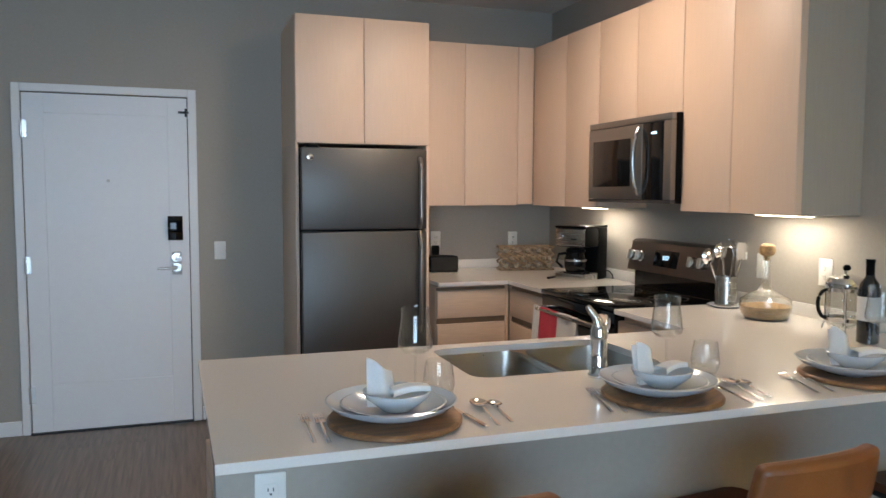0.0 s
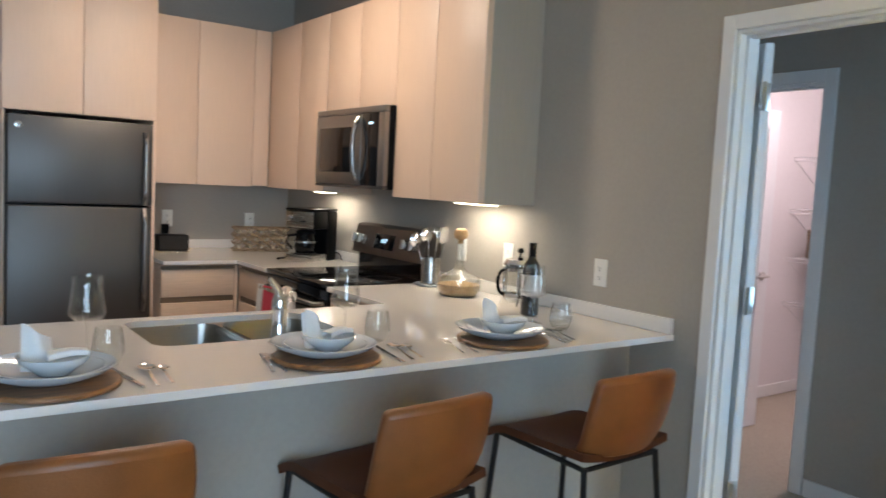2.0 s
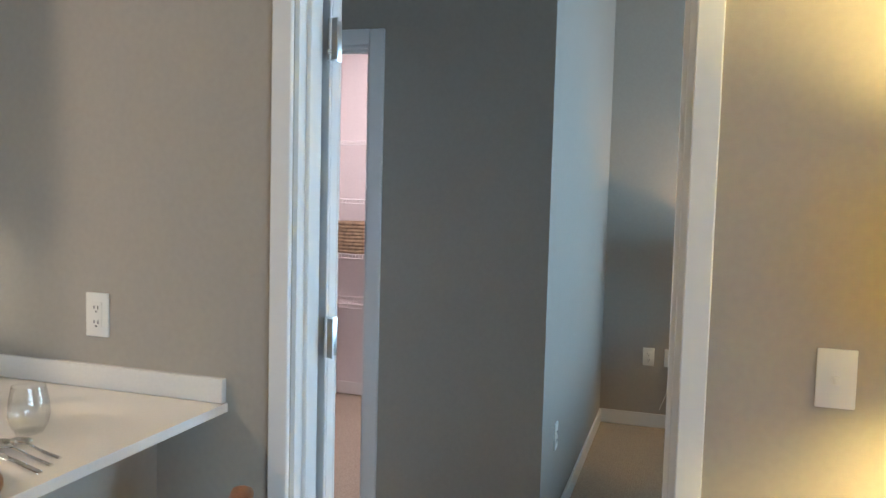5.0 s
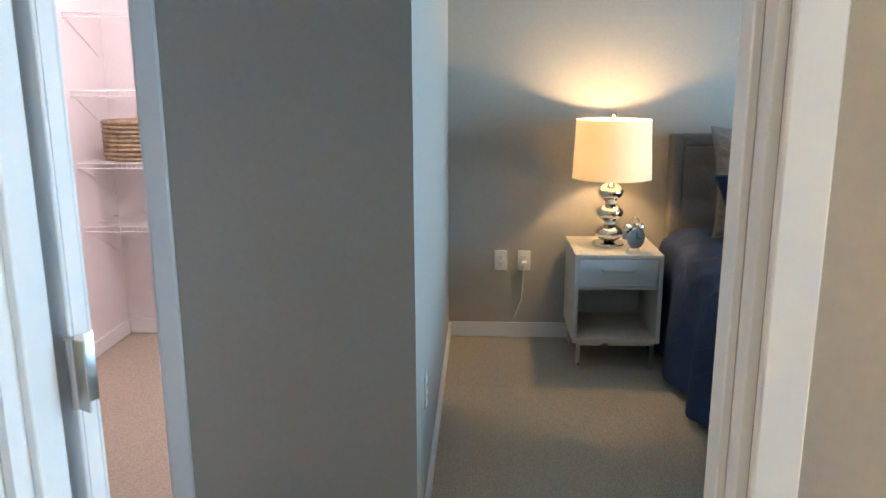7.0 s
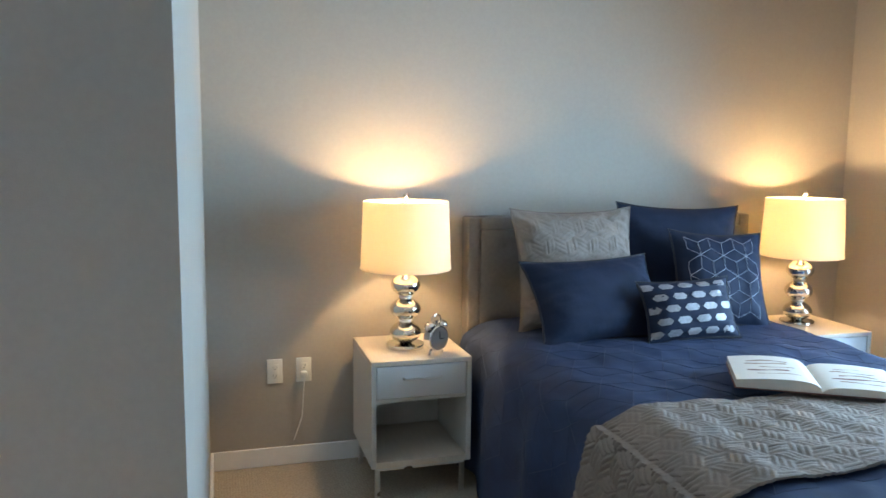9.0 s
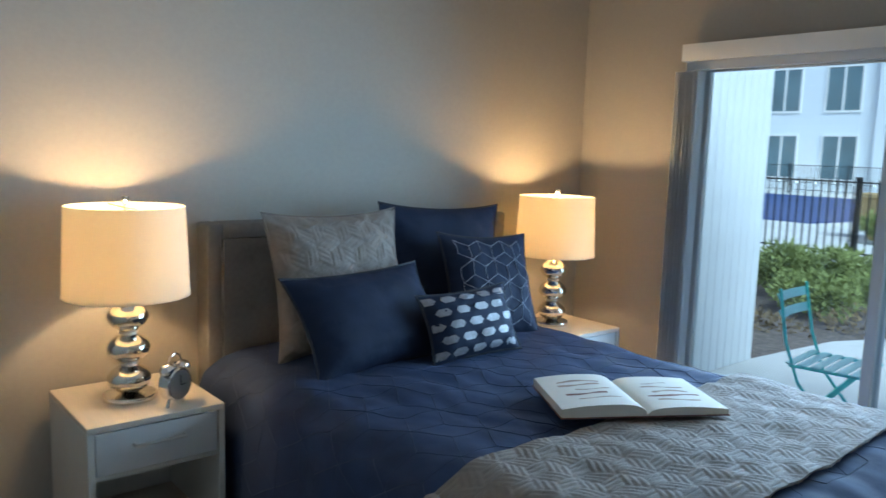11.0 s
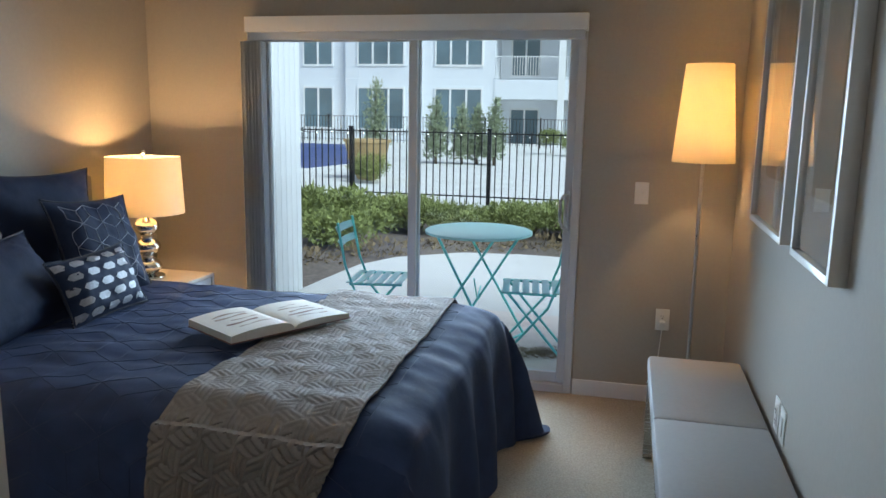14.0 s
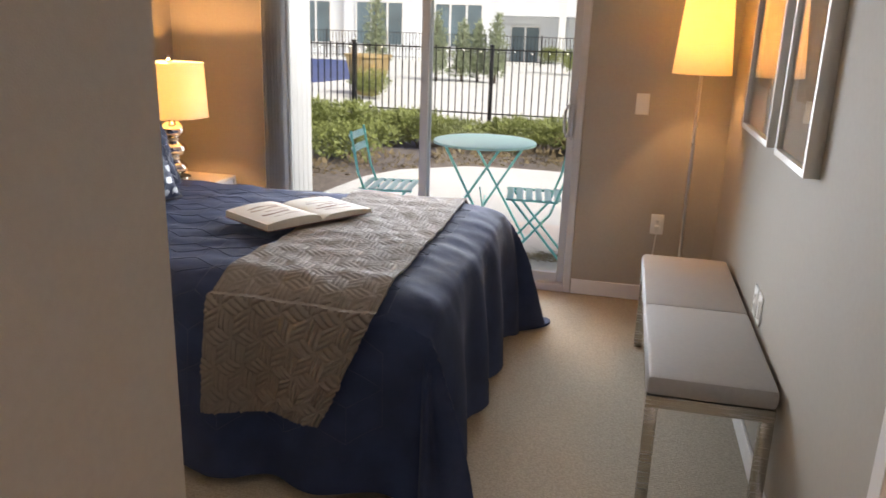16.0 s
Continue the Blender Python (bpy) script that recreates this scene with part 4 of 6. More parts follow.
def napkin():
    """A folded linen napkin: a standing pleat with a slanted top and one rolled end lying over the bowl's rim."""
    bm = bmesh.new()

    def pleat(off, w, h, lean):
        def f(u, v):
            x = (u - 0.5) * w * (1 - 0.10 * v)
            top = h * (0.86 + 0.14 * math.cos(3.0 * u))
            return (x + off[0], off[1] + 0.006 * math.sin(5 * u + 2 * v) + lean * v + 0.010 * (2 * u - 1) ** 2, v * top)
        sheet(f, 14, 8, 0.003, bm)
    pleat((-0.018, 0.000), 0.060, 0.112, 0.012)
    pleat((-0.008, 0.014), 0.066, 0.100, 0.020)

    def roll(u, v):
        a = v * 2 * math.pi
        r = 0.015 * (1 - 0.25 * u)
        return (0.004 + u * 0.088, -0.012 + 1.5 * r * math.cos(a) - 0.010 * u, 0.036 + 0.010 * math.sin(2.4 * u) + 0.75 * r * math.sin(a) + 0.002 * math.sin(3 * a))
    sheet(roll, 10, 14, 0.0, bm)
    return bm


def wine_glass():
    return lathe([(0, 0.0), (0.036, 0.0), (0.036, 0.002), (0.008, 0.006), (0.0035, 0.02), (0.0034, 0.088), (0.007, 0.098), (0.034, 0.106), (0.0465, 0.118), (0.0475, 0.130), (0.0425, 0.165),
                  (0.0375, 0.200), (0.0385, 0.226), (0.0372, 0.226), (0.0362, 0.200), (0.0412, 0.165), (0.0462, 0.130), (0.045, 0.120), (0.033, 0.109), (0, 0.104)], 36)


def tumbler():
    return lathe([(0, 0.0), (0.027, 0.0), (0.038, 0.02), (0.042, 0.04), (0.038, 0.075), (0.033, 0.10), (0.032, 0.10), (0.037, 0.075), (0.041, 0.04), (0.037, 0.022), (0.026, 0.005), (0, 0.005)], 36)


TOP = 0.9255
settings = ((0.826, 2.428), (1.546, 2.418), (2.214, 2.425))
prot = {}


def place(name, bm_fn, mat, label, cat, group, x, y, z, rz=0):
    """One piece of a table setting; repeats share their mesh."""
    if name not in prot:
        prot[name] = mesh_from(bm_fn(), name, mat)
    ob = new(name, prot[name])
    ob.matrix_world = pose(x, y, z, 0, 0, rz) @ (Matrix.Diagonal((1.14, 1.12, 1, 1)) if mat is CHROME else Matrix())
    return tagged(ob, label, cat, group)


for k, (cx, cy) in enumerate(settings):
    tw = (0, 25, -15)[k]
    place("charger", lambda: lathe([(0, 0), (0.150, 0), (0.157, 0.004), (0.157, 0.011), (0.152, 0.015), (0, 0.015)], 56), ACACIA, "round acacia wood charger on the counter", "charger", "wooden chargers", cx, cy, TOP, tw)
    place("dinner_plate", lambda: dish(0.154, 0.037, 0.55), CERAMIC, "pale grey glazed dinner plate on a wooden charger", "plate", "dinner plates", cx - 0.005, cy + 0.012, TOP + 0.0155)
    place("salad_plate", lambda: dish(0.124, 0.025, 0.6), CERAMIC, "pale grey glazed salad plate on a dinner plate", "plate", "salad plates", cx, cy + 0.012, TOP + 0.021)
    place("small_bowl", lambda: dish(0.080, 0.044, 0.45), CERAMIC, "small grey glazed bowl on stacked plates", "bowl", "small bowls", cx + 0.008, cy + 0.012, TOP + 0.0275)
    place("napkin", napkin, LINEN, "white linen napkin standing in a small bowl", "napkin", "napkins", cx - 0.012, cy + 0.015, TOP + 0.034, (0, 20, -10)[k])
    for (fx, fy, turn) in (((0.623, 2.331, -2), (0.652, 2.320, -3)), ((1.347, 2.335, -15), (1.376, 2.316, -13)), ((1.966, 2.314, -17), (2.010, 2.302, -18)))[k]:
        place("fork", fork, CHROME, "polished steel fork on the counter", "fork", "forks", fx, fy, TOP, turn)
    kx, ky, ka = ((1.012, 2.318, 7), (1.726, 2.288, -10), (2.392, 2.302, -18))[k]
    place("table_knife", knife, CHROME, "polished steel table knife on the counter", "knife", "knives", kx, ky, TOP, ka)
    kx, ky, ka = ((1.043, 2.320, -6), (1.771, 2.304, -13), (2.430, 2.314, -16))[k]
    place("spoon", spoon, CHROME, "polished steel soup spoon on the counter", "spoon", "spoons", kx, ky, TOP, ka)
    kx, ky, ka = ((1.083, 2.335, -5), (1.812, 2.318, -12), (2.466, 2.330, -16))[k]
    place("teaspoon", lambda: spoon(0.8), CHROME, "small polished steel teaspoon on the counter", "spoon", "spoons", kx, ky, TOP, ka)
    kx, ky = ((0.955, 2.690), (1.740, 2.675), (2.560, 2.655))[k]
    place("wine_glass", wine_glass, CLEAR, "clear stemmed wine glass on the counter", "glass", "wine glasses", kx, ky, TOP)
    kx, ky = ((0.988, 2.590), (1.815, 2.590), (2.573, 2.515))[k]
    place("tumbler", tumbler, CLEAR, "clear stemless glass on the counter", "glass", "tumblers", kx, ky, TOP)


# ---------- things on the counters ----------
def french_press():
    p = thing("french_press", "glass and chrome french press with black handle", "french press", pose(2.825, 3.045, TOP) @ Matrix.Diagonal((1.36, 1.36, 1.19, 1)))
    part("beaker", lathe([(0, 0.012), (0.046, 0.012), (0.048, 0.02), (0.048, 0.150), (0.0465, 0.150), (0.0465, 0.02), (0, 0.014)], 32), CLEAR, p, "clear glass beaker")
    bm = lathe([(0.050, 0.03), (0.051, 0.03), (0.051, 0.042), (0.050, 0.042)], 32)
    lathe([(0.050, 0.128), (0.051, 0.128), (0.051, 0.140), (0.050, 0.140)], 32, bm=bm)
    for i in range(4):
        a = radians(45 + 90 * i)
        tube([(0.058 * math.cos(a), 0.058 * math.sin(a), 0.0), (0.051 * math.cos(a), 0.051 * math.sin(a), 0.03), (0.051 * math.cos(a), 0.051 * math.sin(a), 0.14)], 0.003, 6, bm)
    part("frame", bm, CHROME, p, "chrome frame")
    part("lid", lathe([(0.054, 0.148), (0.054, 0.158), (0.046, 0.172), (0.02, 0.182), (0, 0.184)], 32), CHROME, p, "domed chrome lid")
    part("plunger_rod", tube([(0, 0, 0.03), (0, 0, 0.20)], 0.0045, 8), CHROME, p)
    part("knob", lathe([(0, 0.195), (0.009, 0.197), (0.011, 0.206), (0.007, 0.214), (0, 0.216)], 16), BLACK, p, "black plastic knob")
    part("handle", tube([(-0.037 - 0.017 * math.sin(math.pi * i / 14) ** 0.5, 0.032 + 0.015 * math.sin(math.pi * i / 14) ** 0.5, 0.132 - 0.098 * i / 14) for i in range(15)], 0.0058, 10), BLACK, p, "black loop handle")


french_press()


def wine_bottle():
    b = thing("wine_bottle", "dark glass wine bottle with a pale label", "wine bottle", pose(2.672, 2.80, TOP))
    part("bottle", lathe([(0, 0.004), (0.030, 0.0), (0.037, 0.006), (0.0375, 0.185), (0.033, 0.212), (0.016, 0.238), (0.0142, 0.25), (0.014, 0.30), (0, 0.30)], 36), WINE, b)
    part("capsule", lathe([(0.0148, 0.245), (0.0148, 0.288), (0.0158, 0.290), (0.0158, 0.302), (0, 0.303)], 24), BLACK, b, "black capsule")
    part("label", lathe([(0.0379, 0.085), (0.0379, 0.170)], 36), LABELP, b, "plain pale paper label")


wine_bottle()


def glass_bowl():
    b = thing("glass_decanter", "squat glass decanter of cereal with cork stopper", "decanter", pose(2.725, 3.365, TOP))
    part("bowl", lathe([(0, 0), (0.085, 0), (0.104, 0.025), (0.107, 0.055), (0.102, 0.085), (0.100, 0.085), (0.105, 0.055), (0.102, 0.026), (0.084, 0.003), (0, 0.003)], 40), CLEAR, b)
    part("cereal", lathe([(0, 0.004), (0.083, 0.004), (0.101, 0.026), (0.103, 0.055), (0.05, 0.064), (0, 0.067)], 40), GRAIN, b, "golden cereal flakes")
    part("neck", lathe([(0.101, 0.085), (0.080, 0.098), (0.034, 0.120), (0.018, 0.150), (0.0135, 0.205), (0.017, 0.265), (0.0158, 0.265), (0.0122, 0.205), (0.0168, 0.150), (0.033, 0.118), (0.080, 0.096), (0.100, 0.084)], 32), CLEAR, b, "slender glass neck")
    part("stopper", lathe([(0, 0.246), (0.011, 0.248), (0.0145, 0.266), (0.029, 0.274), (0.035, 0.292), (0.029, 0.312), (0.014, 0.321), (0, 0.322)], 24), CORK, b, "round cork stopper")


glass_bowl()


def utensil_crock():
    c = thing("utensil_crock", "steel crock of kitchen utensils on a white rest", "utensil holder", pose(2.785, 3.69, TOP))
    part("saucer", dish(0.085, 0.012, 0.75), CERAMIC, c, "white round rest")
    part("crock", lathe([(0, 0.014), (0.052, 0.014), (0.050, 0.02), (0.050, 0.145), (0.047, 0.145), (0.047, 0.02), (0, 0.017)], 32), STEEL, c, "brushed steel crock")
    for i, (dx, dy, L, kind) in enumerate(((-0.034, 0.020, 0.26, 0), (-0.008, 0.006, 0.29, 0), (0.014, -0.008, 0.31, 1), (0.030, -0.018, 0.28, 2))):
        tx, ty = dx * 2.3, dy * 2.3
        bm = tube([(dx * 0.4, dy * 0.4, 0.03), (tx * 0.8, ty * 0.8, L * 0.8)], 0.004, 8)
        if kind == 0:
            sheet(lambda u, v: (tx * 0.8 + 0.036 * v * math.cos(6.283 * u), ty * 0.8 + 0.016 * v * v, L * 0.9 + 0.040 * v * math.sin(6.283 * u)), 18, 4, 0.002, bm)
        elif kind == 1:
            for k in range(6):
                a = k * math.pi / 6
                tube([(tx * 0.8 + 0.024 * math.cos(a) * math.sin(math.pi * j / 8) * (1 if j <= 8 else -1), ty * 0.8 + 0.024 * math.sin(a) * math.sin(math.pi * j / 8), L * 0.8 + 0.075 * (1 - abs(j - 4) / 4.0) ** 0.7 * 0.95) for j in range(9)], 0.0012, 5, bm)
        else:
            box(bm, (tx * 0.8 - 0.03, ty * 0.8 - 0.002, L * 0.8), (tx * 0.8 + 0.03, ty * 0.8 + 0.002, L * 0.8 + 0.08), 0.001, 1)
        part("utensil", bm, CHROME, c, "steel kitchen utensil")


utensil_crock()


def coffee_maker():
    c = thing("coffee_maker", "black and steel drip coffee maker with glass carafe", "coffee maker", pose(2.715, 4.925, TOP, 0, 0, -58))
    part("base", boxes(((-0.10, -0.165, 0.0), (0.10, 0.02, 0.048)), bevel=0.010), STEEL, c, "brushed steel base")
    part("warming_plate", lathe([(0.072, 0.0485), (0.072, 0.052), (0, 0.053)], 32, (0, -0.085)), BLACK, c)
    part("tower", boxes(((-0.103, 0.0205, 0.0), (0.103, 0.135, 0.318)), bevel=0.014), BLACK, c)
    part("brew_head", boxes(((-0.10, -0.150, 0.205), (0.10, 0.02, 0.318)), bevel=0.010), BLACK, c)
    fp = part("face_plate", boxes(((-0.098, -0.156, 0.212), (0.098, -0.1505, 0.314)), bevel=0.002), STEEL, c, "brushed steel face plate")
    part("dial", lathe([(0, 0), (0.017, 0), (0.017, 0.010), (0.014, 0.013), (0, 0.013)], 20), CHROME, fp, "small chrome dial", pose(-0.070, -0.156, 0.270, 90, 0, 0))
    part("badge", boxes(((0.005, -0.1575, 0.250), (0.045, -0.1558, 0.257))), IRON, fp)
    part("lid", boxes(((-0.105, -0.158, 0.319), (0.105, 0.130, 0.333)), bevel=0.006), BLACK, c)
    k = part("carafe", lathe([(0, 0.054), (0.058, 0.054), (0.066, 0.075), (0.068, 0.125), (0.058, 0.160), (0.056, 0.172), (0, 0.172)], 32, (0, -0.085)), BLACKGL, c, "dark glass carafe")
    part("carafe_lid", lathe([(0.060, 0.173), (0.060, 0.188), (0.045, 0.197), (0, 0.198)], 32, (0, -0.085)), BLACK, k, "black lid")
    part("carafe_band", lathe([(0.0685, 0.118), (0.070, 0.118), (0.070, 0.130), (0.0685, 0.130)], 32, (0, -0.085)), STEEL, k)
    part("carafe_handle", tube([(-0.052, -0.115, 0.165), (-0.080, -0.150, 0.160), (-0.088, -0.160, 0.115), (-0.066, -0.130, 0.080)], 0.009, 10), BLACK, k)
    part("cord", tube([(0.104, 0.105, 0.05), (0.135, 0.095, 0.052), (0.158, 0.095, 0.030), (0.160, 0.10, 0.008), (0.140, 0.125, 0.006)], 0.004, 8), BLACK, c)
    ln = solid("ladle", tube([(0, 0, 0.012), (0.09, 0.01, 0.016), (0.15, 0.02, 0.020)], [0.012, 0.010, 0.008], 10, flat=0.6), BLACK, "black handled scoop lying on the counter", "scoop", pose(2.49, 4.94, TOP, 0, 0, 20))
    return c, ln


coffee_maker()


def lattice_box():
    """A basket of crossed bronze ribs with a bead at every crossing."""
    b = thing("decor_basket", "bronze lattice basket with champagne beads on the counter", "basket", pose(2.625, 5.56, TOP, 0, 0, -12))
    cw, chh, n = 0.076, 0.052, 5
    x0 = -n * cw / 2
    bead = mesh_from(lathe([(0, -0.012), (0.014, -0.010), (0.0185, -0.003), (0.0185, 0.003), (0.013, 0.010), (0, 0.012)], 8), "bead", PEARL)
    for iy in (-0.055, 0.055):
        for col in range(n):
            for row in range(3):
                x, z = x0 + col * cw, 0.004 + row * chh
                for s in (-1, 1):
                    za, zb = (z, z + chh) if s > 0 else (z + chh, z)
                    part("rib", tube([(x, iy, za), (x + cw / 2, iy + 0.006 * s, (za + zb) / 2), (x + cw, iy, zb)], 0.0056, 6), BRASSY, b)
                o = new("bead", bead)
                o.parent = b
                o.matrix_basis = pose(x + cw / 2 + 0.5 * cw * (row % 2 == 1) * (col < n - 1), iy * 1.12, z + chh * (0.5 if row % 2 == 0 else 0.5), 90, 0, 0)
    part("rim", tube([(x0, -0.055, 0.163), (x0 + n * cw, -0.055, 0.163), (x0 + n * cw, 0.055, 0.163), (x0, 0.055, 0.163), (x0, -0.055, 0.163)], 0.004, 6), BRASSY, b)
    part("base", boxes(((x0, -0.055, 0.0), (x0 + n * cw, 0.055, 0.005))), BRASSY, b)


lattice_box()


def speaker_dock():
    s = thing("speaker_dock", "black speaker dock with a phone in it", "speaker", pose(2.0, 5.52, TOP))
    part("cabinet", boxes(((-0.10, -0.055, 0.012), (0.10, 0.055, 0.115)), bevel=0.010), BLACK, s)
    part("base", boxes(((-0.095, -0.07, 0.0), (0.095, 0.06, 0.012)), bevel=0.004), STEEL, s)
    part("grille", boxes(((-0.09, -0.0565, 0.02), (0.09, -0.0555, 0.108))), IRON, s)
    part("handset", boxes(((-0.055, 0.03, 0.116), (-0.005, 0.05, 0.18)), bevel=0.004), BLACK, s)


speaker_dock()


def dish_towel(name, label, y0, y1, mat, drop):
    """A towel folded over the oven handle."""
    bm = sheet(lambda u, v: (2.25 - 0.056 + 0.017 * math.cos(math.pi * v) * (1 if v < 0.999 else 1) - 0.004 * math.sin(u * 9) - (0.006 if v > 0.5 else 0) * 0,
                             y0 + (y1 - y0) * u + 0.004 * math.sin(7 * v),
                             0.848 - drop * max(0, abs(v - 0.5) * 2 - 0.08)), 14, 24, 0.003)
    return solid(name, bm, mat, label, "towel", group="dish towels")


dish_towel("dish_towel", "patterned white dish towel on the oven handle", 4.445, 4.52, WHITECLOTH, 0.30)
dish_towel("dish_towel", "coral red dish towel hanging on the oven handle", 4.25, 4.44, REDCLOTH, 0.36)
dish_towel("dish_towel", "white dish towel hanging on the oven handle", 4.04, 4.24, WHITECLOTH, 0.33)


# ---------- bar stools ----------
def bar_stool(m):
    s = thing("bar_stool", "cognac leather bar stool with dark metal legs", "bar stool", m, group="bar stools")
    w = 0.20

    def seat(u, v):
        x = (u - 0.5) * 2 * w
        y = 0.25 - 0.46 * v
        dip = 0.018 * (1 - (2 * u - 1) ** 2) * math.sin(math.pi * min(1, v * 1.1))
        edge = -0.035 * max(0, (0.25 - v) / 0.25) ** 2
        return (x * (1 - 0.10 * (1 - v)), y, 0.655 + edge - dip + 0.022 * (2 * u - 1) ** 2 * v)
    part("seat", sheet(seat, 16, 14, 0.024), LEATHER_D, s, "dark worn leather seat")

    def back(u, v):
        x = (u - 0.5) * 2
        wide = w * (0.90 + 0.06 * math.sin(math.pi * v) + 0.02 * v)
        bend = 0.055 * x * x
        y = -0.222 - 0.060 * (1 - math.exp(-2.2 * v)) - 0.022 * v + bend
        return (wide * x, y, 0.640 + 0.272 * v - 0.014 * x * x * v)
    b = part("backrest", sheet(back, 18, 12, 0.042), LEATHER, s, "cognac leather backrest")
    bev = b.modifiers.new("soft_edge", "BEVEL")
    bev.width, bev.segments, bev.limit_method = 0.016, 4, "ANGLE"
    part("seat_frame", tube([(-0.17, 0.2, 0.625), (0.17, 0.2, 0.625), (0.17, -0.19, 0.615), (-0.17, -0.19, 0.615), (-0.17, 0.2, 0.625)], 0.009, 8), IRON, s)
    for x, y in ((-0.17, 0.2), (0.17, 0.2), (-0.17, -0.19), (0.17, -0.19)):
        part("leg", tube([(x, y, 0.622), (x * 1.22, y + (0.04 if y > 0 else -0.06), 0.004)], 0.010, 8), IRON, s)
    part("footrest", tube([(-0.20, 0.228, 0.22), (0.20, 0.228, 0.22)], 0.008, 8), IRON, s)
    return s


st = bar_stool(pose(2.365, 2.20, 0, 0, 0, 2))
copy_thing(st, pose(1.625, 2.225, 0, 0, 0, 6))
copy_thing(st, pose(0.858, 2.225, 0, 0, 0, -3))


# ---------- bedroom ----------
BX0, BX1, BYS, BYN, BZ = 4.105, 6.185, -0.99, 0.550, 0.682   # mattress foot, head, sides, top


def cloth(a, b, lift=0.0):
    """Where a point of bed linen lies: a metres from the head, b metres across from the middle (north positive)."""
    half, mid = (BYN - BYS) / 2, (BYN + BYS) / 2
    la = BX1 - BX0
    da, db = max(0.0, a - la), max(0.0, abs(b) - half)
    sgn = 1 if b > 0 else -1
    x, y = BX1 - min(a, la), mid + sgn * min(abs(b), half)
    down = math.hypot(da, db)
    z = BZ + lift + 0.012 * noise.noise((a * 3.1, b * 3.1, 0.3)) + 0.010 * noise.noise((a * 6, b * 11, 2.0)) + 0.004 * noise.noise((a * 21, b * 17, 5.0))
    z -= 0.055 * max(0, 1 - (half - abs(b)) / 0.16) ** 2 * (1 if db == 0 else 1) * (db == 0) + 0.05 * (db > 0)
    z -= 0.04 * max(0, 1 - (la - a) / 0.16) ** 2 * (da == 0) + 0.035 * (da > 0)
    if down > 0:
        ang = math.atan2(da, db)
        corner = math.sin(2 * ang)
        along = a * (db >= da) + b * (da > db) * 1.0
        fold = 0.030 * math.sin(along * 15 + 1.3 * noise.noise((along * 2, 0, 0))) * min(1, down / 0.35) * (1 - corner)
        fold += 0.045 * corner * math.sin(ang * 7 + 0.6) * min(1, down / 0.3)
        out = 0.030 * (1 - math.exp(-down / 0.05)) + (0.05 + 0.26 * corner) * down + fold + lift
        x -= math.sin(ang) * out
        y += sgn * math.cos(ang) * out
        z -= down * (1 - 0.10 * corner)
        z = max(z, 0.012 + lift + 0.02 * corner)
    return Vector((x, y, z))


